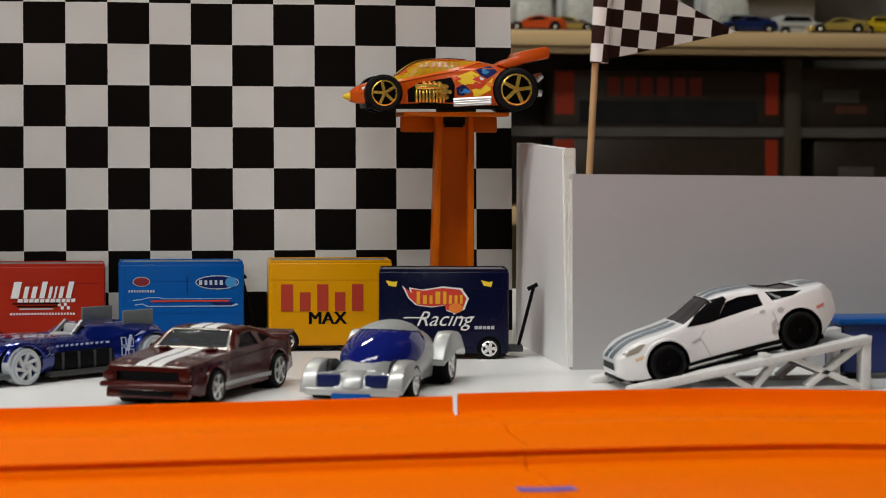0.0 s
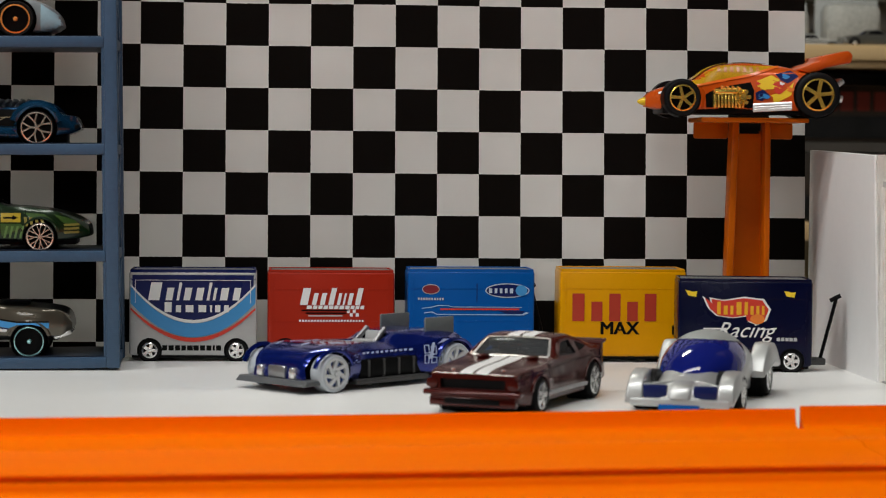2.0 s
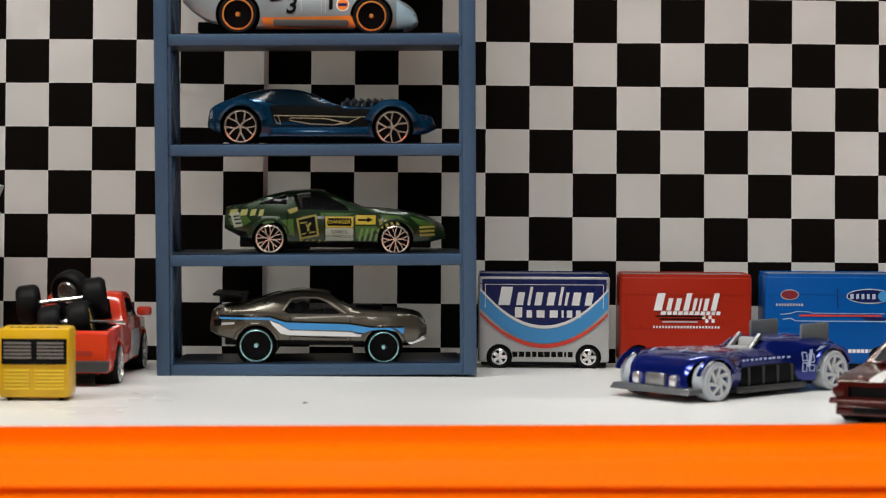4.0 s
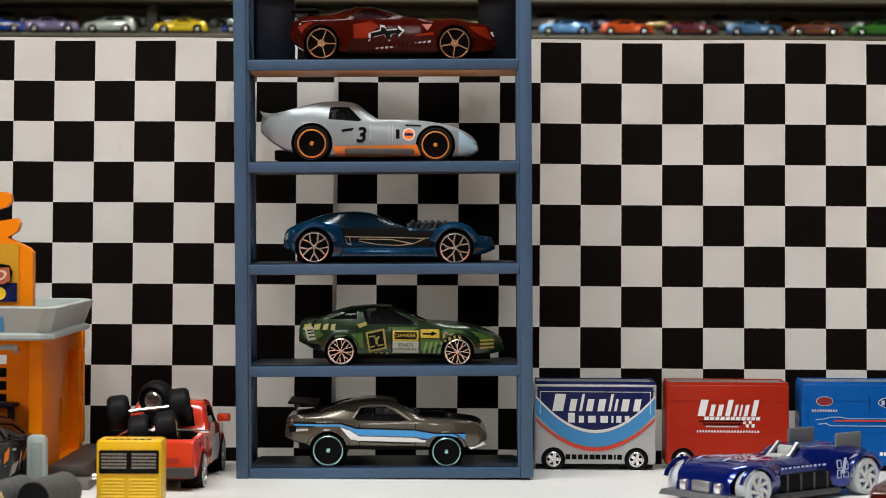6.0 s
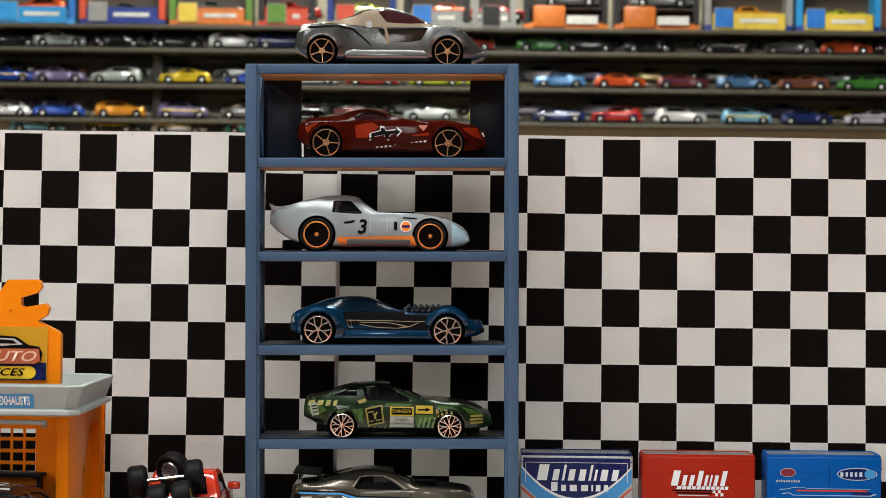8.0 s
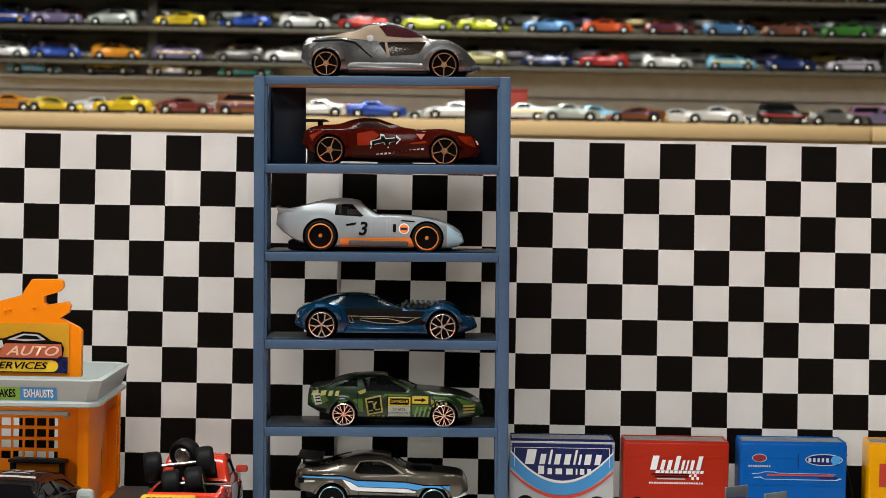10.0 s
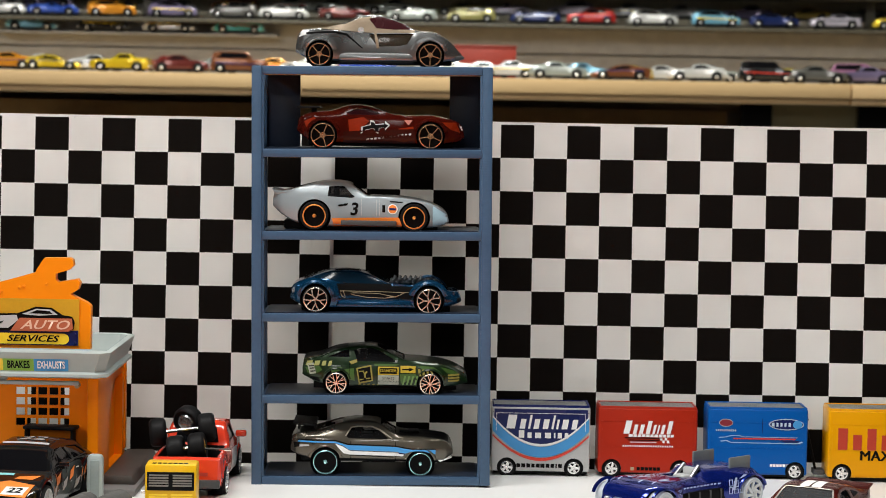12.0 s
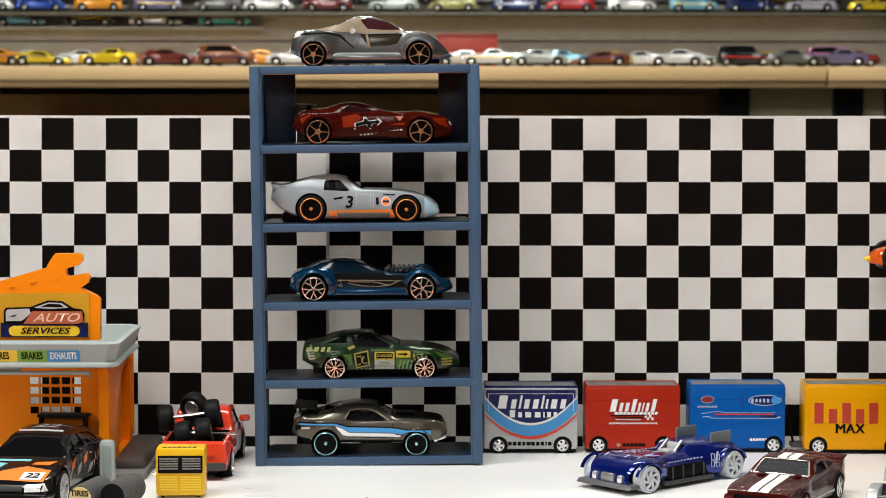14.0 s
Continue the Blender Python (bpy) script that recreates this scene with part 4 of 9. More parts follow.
def arch_band(x, z, r, width, sgn, size):
    """A raised lip over one wheel arch."""
    bm = bmesh.new()
    rings = []
    for k in range(21):
        a = radians(16 + 148 * k / 20)
        c, s_ = math.cos(a), math.sin(a)
        fade = 1 - 0.8 * (abs(k - 10) / 10) ** 2
        pts = [(r * 0.995, 0.0), (r + size * 0.6, -size * 0.55 * fade), (r + size * 1.5, -size * 0.35 * fade), (r + size * 2.1, 0.0006), (r, 0.0012)]
        rings.append([bm.verts.new((x + c * q, sgn * (width - 0.0002 - o), z + s_ * q)) for q, o in pts])
    for p, q in zip(rings, rings[1:]):
        for j in range(5):
            bm.faces.new((p[j], p[(j + 1) % 5], q[(j + 1) % 5], q[j]))
    for q in (rings[0], rings[-1]):
        bm.faces.new(q)
    return bm


CABIN = mat("cabin_black_plastic", (0.008, 0.008, 0.009), rough=0.6, ior=1.2, var=0.2, bump=0.02)
CABIN_SEAT = mat("cabin_grey_plastic", (0.035, 0.034, 0.033), rough=0.5, var=0.2, bump=0.02)
TINT_GREY = mat("smoked_clear_window", (0.010, 0.010, 0.011), rough=0.05, var=0.05, bump=0.0, ior=1.18, alpha=0.62)
TINT_PALE = mat("pale_clear_window", (0.10, 0.105, 0.11), rough=0.05, var=0.05, bump=0.0, ior=1.22, alpha=0.42)
TINT_TEAL = mat("teal_clear_window", (0.012, 0.075, 0.095), rough=0.05, var=0.05, bump=0.0, ior=1.22, alpha=0.70)
TINT_RED = mat("red_clear_window", (0.020, 0.004, 0.005), rough=0.10, var=0.05, bump=0.0, ior=1.06, alpha=0.90)


class Car:
    """One toy car seen from its side: curves and drawings use the local x, z of the side."""

    def __init__(self, name, label, m, body, curves, width, wheels, style, rim, base=None, arch=1.2, tyre=None, accent=None, group="", wheel_w=0.0062, bottom_mat=None, category="toy car", lip=0.0, wells=True, stretch=None, windows=(), screens=(), pockets=(), waist=0.05, square=0.0, cabin=None):
        self.ob = thing(name, label, category, m @ Matrix.Diagonal((*stretch, 1)) if stretch else m, group)
        top, belt, half, roof, bottom = curves
        self.width = width
        me = mesh_of("body", loft(top, belt, half, roof, bottom, width, 92, wheels, waist, square), body)
        self.tree = tree_of(me)
        skin = self.tree
        cutters = []
        for x, z, r in wheels:
            for sgn in (-1, 1):
                c = lathe([(r * arch, -0.0075), (r * arch, 0.0075)], 40)
                bmesh.ops.translate(c, verts=c.verts[:], vec=(x, sgn * (width + 0.0002), z))
                cutters.append(c)
        for nm, pts, pane in windows:
            cutters.append(prism(list(pts), -width * 1.5, width * 1.5))
        for nm, xa, xb, ha, hb, zlow, pane in screens:
            c = bmesh.new()
            quad = [(xa, -ha), (xb, -hb), (xb, hb), (xa, ha)]
            lo_, hi_ = [c.verts.new((x, y, zlow)) for x, y in quad], [c.verts.new((x, y, 0.06)) for x, y in quad]
            for k in range(4):
                c.faces.new((lo_[k], lo_[(k + 1) % 4], hi_[(k + 1) % 4], hi_[k]))
            c.faces.new(lo_)
            c.faces.new(hi_)
            cutters.append(c)
        for x0, x1, y0, y1, z0, z1 in pockets:
            cutters.append(box(x0, x1, y0, y1, z0, z1))
        me = cut(me, cutters)
        if not me.materials:
            me.materials.append(body)
        while len(me.materials) > 1:
            me.materials.pop()
        me.materials.append(CABIN)
        # cut faces turn black: cabin openings, and painted shade inside the arches
        for p in me.polygons:
            near = skin.find_nearest(p.center)
            p.material_index = 1 if near[3] is not None and near[3] > 0.00016 else 0
        soften(me, 27)
        b = new("body", me)
        b.parent = self.ob
        self.body = b
        for nm, pts, pane in windows:
            for way in ("side", "other"):
                self.lay(nm, list(pts), pane, way, -0.00045)
        for nm, xa, xb, ha, hb, zlow, pane in screens:
            self.lay(nm, [(xa, -ha), (xb, -hb), (xb, hb), (xa, ha)], pane, "top", -0.00030)
        if cabin:
            x0, x1, z0, z1 = cabin
            for sgn in (-1, 1):
                seat = bmesh.new()
                add_box(seat, x0, x0 + (x1 - x0) * 0.28, sgn * width * 0.30 - width * 0.20, sgn * width * 0.30 + width * 0.20, z0, z0 + (z1 - z0) * 0.62, 0.0005, Matrix.Translation((0, 0, 0)))
                add_box(seat, x0, x0 + (x1 - x0) * 0.75, sgn * width * 0.30 - width * 0.22, sgn * width * 0.30 + width * 0.22, z0 - 0.0004, z0 + (z1 - z0) * 0.12, 0.0003)
                part("seat", seat, CABIN_SEAT, self.ob, "dark moulded seat")
        for x, z, r in wheels:
            for sgn in (-1, 1):
                w_ = car_wheel(self.ob, x, sgn * (width - wheel_w * 0.42), z, r, wheel_w, style, rim, tyre, accent)
                if stretch:
                    w_.scale = (1 / stretch[0], 1 / stretch[1], 1 / stretch[2])
        xa, xb = min(w[0] for w in wheels), max(w[0] for w in wheels)
        zlow = min(p[1] for p in bottom)
        part("chassis", box(top[0][0] + 0.005, top[-1][0] - 0.005, -width * 0.66, width * 0.66, zlow - 0.0012, zlow + 0.0025, 0.0005), bottom_mat or BLACK, self.ob, "dark base plate")
        if lip:
            for x, z, r in wheels:
                for sgn in (-1, 1):
                    part("arch_lip", arch_band(x, z, r * arch, width, sgn, lip), body, self.ob)
        # black cups put the shade of the wheel arches into colour
        for x, z, r in wheels:
            for sgn in (-1, 1):
                if not wells:
                    continue
                well = lathe([(r * arch * 0.993, 0.0), (r * arch * 0.993, 0.0062), (0.0001, 0.0062)], 32, "y", False)
                part("wheel_well", well, BLACK, self.ob, "black cup painting the shade inside wheel arch", True, pose(x, sgn * (width - 0.0010), z, 0, 0, 0 if sgn < 0 else 180))
            part("axle", rod((x, -width + 0.003, z), (x, width - 0.003, z), 0.0007, 8), STEEL, self.ob)

    def lay(self, name, pts, material, way="side", lift=0.00014, grid=0.0011, label=""):
        bm = flat([pts]) if isinstance(pts, list) else pts
        if isinstance(pts, list):
            bmesh.ops.triangulate(bm, faces=bm.faces[:])
        return lay(name, bm, self.tree, way, material, self.ob, (0, 0), grid, lift, label)

    def both(self, name, pts, material, lift=0.00014, label=""):
        self.lay(name, pts, material, "side", lift, label=label)
        self.lay(name, list(pts), material, "other", lift, label=label)

    def words(self, text, size, x, z, material, slant=0.0, way="side", lift=0.0002, bold=0.0):
        bm = letters(text, size, slant, bold)
        bmesh.ops.translate(bm, verts=bm.verts[:], vec=(x, z, 0))
        return lay("lettering", bm, self.tree, way, material, self.ob, (0, 0), 0.0011, lift)

    def stripe(self, name, x0, x1, y0, y1, material, lift=0.00014):
        return self.lay(name, [(x0, y0), (x1, y0), (x1, y1), (x0, y1)], material, "top", lift, 0.0011)

    def glass(self, name, a, b, half, material, lift=0.00018):
        """A pane across the car between two picture marks, seen from above."""
        (xa, _), (xb, _) = rk([(a, 0), (b, 0)], 0)
        return self.lay(name, [(xa, -half), (xb, -half), (xb, half), (xa, half)], material, "top", lift)

    def add(self, name, bm, material, label="", smooth=True):
        return part(name, bm, material, self.ob, label, smooth)


K = 0.000264


def rk(pts, base):
    """Picture marks of the rack cars as metres: across from the rack, up from the slot floor."""
    return [(-0.0048 + (x - 552) * K, (base - y) * K) for x, y in pts]


def rkx(pts):
    return [(-0.0048 + (x - 552) * K, v) for x, v in pts]


def slot(k):
    return pose(0, -0.0465, k * PITCH + SHELF + (0.0005 if k < 5 else 0.0001), 0, 0, 0.9)

# ---- cars in the rack, lowest slot first ----
GB = "cars in the rack"
# bronze fastback with blue side stripe
b = 803
bronze = paint("bronze_metal_paint", (0.105, 0.092, 0.070), 0.7, 0.3, 0.6)
car = Car("toy_fastback", "bronze toy fastback with blue and white side stripe", slot(0), bronze, (
    rk([(512, 754), (513, 740), (519, 734), (545, 730), (561, 726.5), (578, 720.5), (600, 714), (630, 710), (655, 711), (670, 716), (690, 729), (704, 734), (740, 736), (775, 740), (788, 746), (794, 758)], b),
    rk([(512, 754), (518, 738), (560, 736), (620, 739), (690, 737), (740, 739), (780, 743), (794, 758)], b),
    rkx([(513, 0.74), (522, 0.90), (560, 1.0), (740, 1.0), (780, 0.93), (794, 0.78)]),
    rkx([(513, 0.80), (560, 0.76), (600, 0.66), (655, 0.64), (690, 0.82), (794, 0.85)]),
    rk([(513, 764), (530, 772), (560, 776), (740, 777), (775, 777), (794, 766)], b)), 0.0148,
    [(-0.0048 + 21 * K, 22 * K, 22.3 * K), (-0.0048 + 186 * K, 21 * K, 21 * K)], "thinline", mat("pale_teal_line", (0.35, 0.66, 0.66), rough=0.2, metal=0.6, bump=0.0), group=GB, lip=0.0006,
    windows=[("side_window", rk([(608, 735), (618, 722.5), (629, 720.8), (652, 720.8), (665, 725.5), (682, 738.5), (676, 740), (613, 739.5)], b), TINT_GREY)],
    screens=[("windscreen", rk([(668, 0)], 0)[0][0], rk([(701, 0)], 0)[0][0], 0.0084, 0.0106, (803 - 736.5) * K, TINT_GREY), ("rear_glass", rk([(570, 0)], 0)[0][0], rk([(602, 0)], 0)[0][0], 0.0088, 0.0078, (803 - 730) * K, GLASS_DARK)],
    cabin=(*rk([(622, 0)], 0)[0][:1], rk([(664, 0)], 0)[0][0], (803 - 741) * K, (803 - 721) * K))
car.lay("hood_panel", [(rk([(694, 0)], 0)[0][0], -0.0115), (rk([(786, 0)], 0)[0][0], -0.0105), (rk([(786, 0)], 0)[0][0], 0.0105), (rk([(694, 0)], 0)[0][0], 0.0115)], P_BLACK, "top", label="matt black hood panel")
for x in (616, 694):
    car.both("door_line", rk([(x, 744), (x + 1, 744), (x + 1, 776), (x, 776)], b), P_BLACK, 0.00012)
def stripe_marks(pts):
    return rk([(573 + (x - 284) * 0.2855, 803 - (551 - y) * 0.2855) for x, y in pts], 803)


car.both("black_line", rk([(525, 742), (590, 742), (612, 748.8), (693, 750.8), (722, 755), (764, 755), (764, 756.4), (722, 756.6), (693, 752.4), (612, 750.6), (590, 743.8), (525, 743.8)], b), P_BLACK)
car.both("blue_stripe", rk([(525, 744.6), (590, 745), (612, 751.2), (693, 753), (722, 757.2), (764, 757), (764, 764.5), (742, 759.5), (722, 760), (712, 764), (693, 761.3), (615, 759.8), (603, 752), (590, 747.6), (525, 747)], b), P_SKY)
car.both("white_stripe", rk([(590, 748.6), (603, 753.4), (616, 761.2), (693, 762.8), (710, 765.4), (708, 769), (615, 767.4), (604, 765), (594, 754)], b), P_WHITE)
car.both("window_frame", rk([(606, 736), (616, 721), (628, 718.8), (653, 718.8), (668, 724), (690, 739), (687, 739), (666, 726.2), (652, 720.4), (629, 720.4), (618, 722.2), (609, 735.6)], b), mat("tan_silver_trim", (0.42, 0.37, 0.29), rough=0.3, metal=0.5, bump=0.0), 0.0002)
car.both("sill_line", stripe_marks([(440, 428), (695, 437), (695, 441), (440, 432)]), P_BLACK)
car.both("small_bars", stripe_marks([(730, 412), (768, 416), (768, 421), (730, 417)]), P_NAVY, 0.0002)
car.both("tail_reflector", stripe_marks([(122, 372), (185, 368), (185, 378), (126, 384)]), P_GREY, 0.0001)
for x in (524, 552):
    car.add("spoiler_post", box(-0.0048 + (x - 552) * K, -0.0048 + (x + 3 - 552) * K, -0.010, 0.010, (b - 727) * K, (b - 715) * K), BLACK)
car.add("rear_spoiler", prism(rk([(516, 714), (556, 717), (556, 719.5), (516, 717)], b), -0.0125, 0.0125), BLACK, "thin black rear spoiler")
car.add("front_bumper", prism(rk([(768, 776), (790, 768), (793, 772), (772, 780)], b), -0.0118, 0.0118, 0.0002), CHROME, "bright front bumper")
car.both("tail_bar", rk([(517, 748), (528, 747), (528, 755), (519, 757)], b), P_BLACK)
car.both("lower_pipe", rk([(694, 781), (708, 781), (708, 785), (694, 785)], b), P_GREY)
hood = rk([(700, 0), (735, 0)], 0)
car.add("hood_scoop", box(hood[0][0], hood[1][0], -0.004, 0.004, (b - 736) * K, (b - 730) * K, 0.0006), BLACK)

# green coupe with warning labels
b = 673
green = paint("dark_green_paint", (0.005, 0.019, 0.004), 0.35, 0.30, 0.35)
warning = mat("warning_yellow_print", (0.40, 0.29, 0.02), rough=0.3, var=0.2, scale=300, bump=0.01)
# white labels toned down to a dull grey-green
dull_white = mat("dull_white_print", (0.27, 0.29, 0.24), rough=0.35, var=0.2, scale=300, bump=0.01)
car = Car("toy_coupe", "dark green toy coupe covered in yellow warning labels", slot(1), green, (
    rk([(531, 627), (532, 614), (558, 609.5), (587, 597.8), (613, 592.5), (650, 590.5), (667, 594.5), (690, 605), (710, 613.5), (736, 615), (762, 618), (788, 624), (808, 632.5), (816, 640), (817.5, 649)], b),
    rk([(531, 627), (545, 618), (600, 619), (700, 618.5), (780, 624.5), (817.5, 647)], b),
    rkx([(531, 0.84), (545, 0.95), (600, 1.0), (740, 1.0), (788, 0.93), (817.5, 0.70)]),
    rkx([(531, 0.84), (570, 0.80), (613, 0.66), (655, 0.65), (700, 0.86), (817.5, 0.88)]),
    rk([(531, 642), (560, 655), (600, 661), (740, 661), (795, 658), (817.5, 653)], b)), 0.0150,
    [(-0.0048 + 38 * K, 19 * K, 19.3 * K), (-0.0048 + 200.5 * K, 19 * K, 19.3 * K)], "lace", mat("pale_copper_chrome", (0.78, 0.68, 0.57), rough=0.25, metal=0.75, bump=0.0), group=GB, lip=0.0006,
    windows=[("side_window", rk([(625, 616), (620, 598), (630, 595), (648, 593.5), (662, 597.5), (688, 611.5), (692, 616.8)], b), TINT_GREY), ("quarter_window", rk([(574, 609.5), (604, 598), (611, 597), (612, 609.5)], b), GLASS_DARK)],
    screens=[("windscreen", rk([(660, 0)], 0)[0][0], rk([(708, 0)], 0)[0][0], 0.0083, 0.0110, (673 - 613) * K, TINT_GREY), ("rear_glass", rk([(566, 0)], 0)[0][0], rk([(608, 0)], 0)[0][0], 0.0096, 0.0080, (673 - 614) * K, GLASS_GREY)],
    cabin=(rk([(630, 0)], 0)[0][0], rk([(670, 0)], 0)[0][0], (673 - 617) * K, (673 - 592) * K))
car.both("roof_bar", rk([(612, 588), (622, 584), (626, 587), (620, 592)], b), P_BLACK)
for x0, x1 in ((539, 549), (553, 562), (566, 573), (577, 583)):
    car.both("yellow_label", rk([(x0, 617), (x1, 616), (x1 - 2, 624), (x0 - 2, 625)], b), mat("dull_yellow_print", (0.24, 0.24, 0.07), bump=0.01) if x0 == 539 else bpy.data.materials["dull_yellow_print"])
car.both("grey_label", rk([(539, 622), (550, 620), (555, 638), (544, 640)], b), dull_white)
for y in (625, 629, 634):
    car.both("print_bar", rk([(542 + (y - 622) * 0.25, y), (550 + (y - 622) * 0.25, y - 1), (550.4 + (y - 622) * 0.25, y + 0.8), (542.4 + (y - 622) * 0.25, y + 1.8)], b), P_BLACK, 0.0002)
car.both("yellow_rim", rk([(624, 628), (650, 622), (654, 650), (629, 655)], b), mat("gold_print", (0.20, 0.17, 0.03), bump=0.01))
car.both("black_label", rk([(627, 630), (648, 625), (651, 648), (631, 652)], b), P_BLACK, 0.00018)
car.both("yellow_fork", rk([(636, 634), (639, 636), (642, 632.5), (644, 634), (641, 638.5), (641.5, 644), (638.5, 644.5), (638, 639)], b), bpy.data.materials["gold_print"], 0.00024)
for x, y, w in ((629, 633, 9), (631, 647, 6), (641, 645, 8)):
    car.both("print_bar", rk([(x, y), (x + w, y - 1.2), (x + w, y + 0.6), (x, y + 1.8)], b), bpy.data.materials["gold_print"], 0.00024)
for x in (612, 660, 733):
    car.both("door_line", rk([(x, 619), (x + 0.8, 619), (x + 0.8, 656), (x, 656)], b), P_BLACK, 0.0001)
for k in range(5):
    x = 626 + 8 * k
    car.both("hazard_bar", rk([(x, 661), (x + 4, 661), (x + 7, 655), (x + 3, 655)], b), bpy.data.materials["gold_print"], 0.00013)
leaf = mat("leaf_green_print", (0.035, 0.080, 0.014), rough=0.35, var=0.4, scale=300, bump=0.0)
for pts_ in ([(536, 628), (560, 625), (566, 632), (552, 640), (540, 637)], [(578, 628), (600, 626), (596, 633), (582, 636)], [(604, 630), (620, 628), (622, 650), (612, 648)], [(655, 620), (700, 620.5), (690, 624), (656, 624)], [(730, 622), (758, 624), (770, 632), (742, 630)], [(770, 624), (796, 631), (806, 640), (782, 635)], [(700, 637), (728, 637), (730, 641), (712, 650), (702, 654)]):
    car.both("leaf_print", rk(pts_, b), leaf, 0.00008)
for k in range(4):
    car.both("print_bar", rk([(733 + 7 * k, 640 - 1.5 * k), (737 + 7 * k, 640 - 1.5 * k), (735 + 7 * k, 628 + 0.6 * k), (731 + 7 * k, 628 + 0.6 * k)], b), bpy.data.materials["gold_print"], 0.0001)
car.both("danger_label", rk([(662, 625), (698, 625), (698, 639), (662, 639)], b), warning)
car.both("danger_oval", rk([(665, 627), (695, 627), (696, 632), (695, 637), (665, 637), (664, 632)], b), P_BLACK, 0.00018)
pt = rk([(680, 632), (680, 645), (680, 650.5), (714, 629)], b)
car.words("DANGER", 0.0019, pt[0][0], pt[0][1], warning, lift=0.00026)
car.both("white_label", rk([(662, 639.5), (698, 639.5), (698, 656), (662, 656)], b), dull_white)
car.words("STARTS", 0.0016, pt[1][0], pt[1][1], P_BLACK)
car.words("AUTOMATICALLY", 0.0012, pt[2][0], pt[2][1], P_BLACK)
car.both("arrow_label", rk([(701, 623), (727, 623), (727, 635), (701, 635)], b), warning)
car.both("arrow", rk([(704, 628), (716, 628), (716, 625.5), (724, 629), (716, 632.5), (716, 630.5), (704, 630.5)], b), P_BLACK, 0.00018)
for k in range(4):
    x = 704 + 7 * k
    car.both("slant_bar", rk([(x, 656), (x + 3, 656), (x + 7, 640), (x + 4, 640)], b), mat("pale_green_print", (0.10, 0.19, 0.05), bump=0.01) if k == 0 else bpy.data.materials["pale_green_print"])
for k in range(3):
    car.both("nose_label", rk([(783, 637 + 5 * k), (803, 636 + 5 * k), (803, 639 + 5 * k), (784, 640 + 5 * k)], b), bpy.data.materials["gold_print"])
car.both("yellow_label", rk([(612, 617), (625, 613), (626, 618), (616, 622)], b), bpy.data.materials["gold_print"])
car.both("black_sill", rk([(610, 657), (735, 657), (735, 661), (610, 661)], b), P_BLACK)
car.both("tail_trim", rk([(533, 641), (560, 645), (562, 652), (540, 647)], b), P_BLACK)

# blue hot rod with bare engine
b = 537
blue = paint("metal_blue_paint", (0.003, 0.046, 0.110), 0.6, 0.22, 0.5)
car = Car("toy_hot_rod", "metallic blue toy hot rod with bare chrome engine", slot(2), blue, (
    rk([(508, 508), (511, 493), (525, 484), (545, 476.5), (565, 469.5), (585, 466), (608, 465.2), (625, 466.5), (642, 471), (665, 481), (678, 486), (717, 489), (731, 485), (746, 481.2), (760, 483), (772, 491), (780, 497), (798, 499.5), (804, 512)], b),
    rk([(508, 508), (518, 492), (555, 483), (600, 487), (690, 490.5), (731, 488), (746, 484), (762, 487), (780, 499), (804, 512)], b),
    rkx([(508, 0.70), (520, 0.92), (552, 1.0), (600, 0.92), (680, 0.90), (748, 1.0), (785, 0.90), (804, 0.70)]),
    rkx([(508, 0.70), (550, 0.74), (600, 0.62), (640, 0.62), (680, 0.74), (748, 0.86), (804, 0.7)]),
    rk([(508, 516), (530, 526), (560, 531), (740, 531), (790, 523), (804, 517)], b)), 0.0148,
    [(-0.0048, 22 * K, 22.5 * K), (-0.0048 + 196 * K, 22 * K, 22.5 * K)], "y5", mat("rose_chrome", (0.80, 0.70, 0.58), rough=0.22, metal=0.8, bump=0.0), group=GB, lip=0.0012, waist=0.10,
    windows=[("side_window", rk([(592, 474.5), (595, 471.5), (624, 471.8), (640, 476), (657, 482.5), (640, 483.5), (603, 481.5)], b), TINT_TEAL)],
    screens=[("windscreen", rk([(643, 0)], 0)[0][0], rk([(684, 0)], 0)[0][0], 0.0070, 0.0086, (537 - 485.5) * K, TINT_TEAL)])
car.both("cabin_side", rk([(548, 479), (572, 470), (600, 468), (645, 474), (672, 484), (690, 488), (600, 487), (575, 480)], b), mat("night_blue_paint", (0.002, 0.010, 0.020), rough=0.16, bump=0.0, ior=1.35))
car.both("black_panel", rk([(588, 488), (738, 486), (716, 513), (594, 507)], b), P_BLACK)
for a in ([(593, 500), (600, 500), (604, 512), (598, 511), (593.6, 500.8), (598.6, 510), (603, 511), (599.4, 500.8)],
          [(594, 500), (660, 500.5), (700, 501.5), (713, 501), (713, 501.8), (700, 502.4), (660, 501.4), (594, 501)],
          [(612, 504.5), (618, 503), (660, 503.5), (690, 509), (706, 501.6), (707, 502.2), (690, 510), (672, 512.5), (640, 511.5), (614, 507), (614.6, 506), (642, 510.6), (672, 511.5), (682, 509), (660, 504.5), (618, 504)]):
    car.both("gold_line", rk(a, b), P_GOLD, 0.0002)
car.add("side_skirt", prism(rk([(594, 516), (716, 515), (724, 527), (588, 528)], b), -0.0138, 0.0138, 0.0007), blue)
car.both("sill_line", rk([(590, 513), (722, 512.5), (722, 513.4), (590, 514)], b), P_BLACK)
car.both("sill_line", rk([(590, 517), (722, 517), (722, 518.5), (590, 518.5)], b), P_NAVY)
eng = bmesh.new()
x0 = -0.0048 + (684 - 552) * K
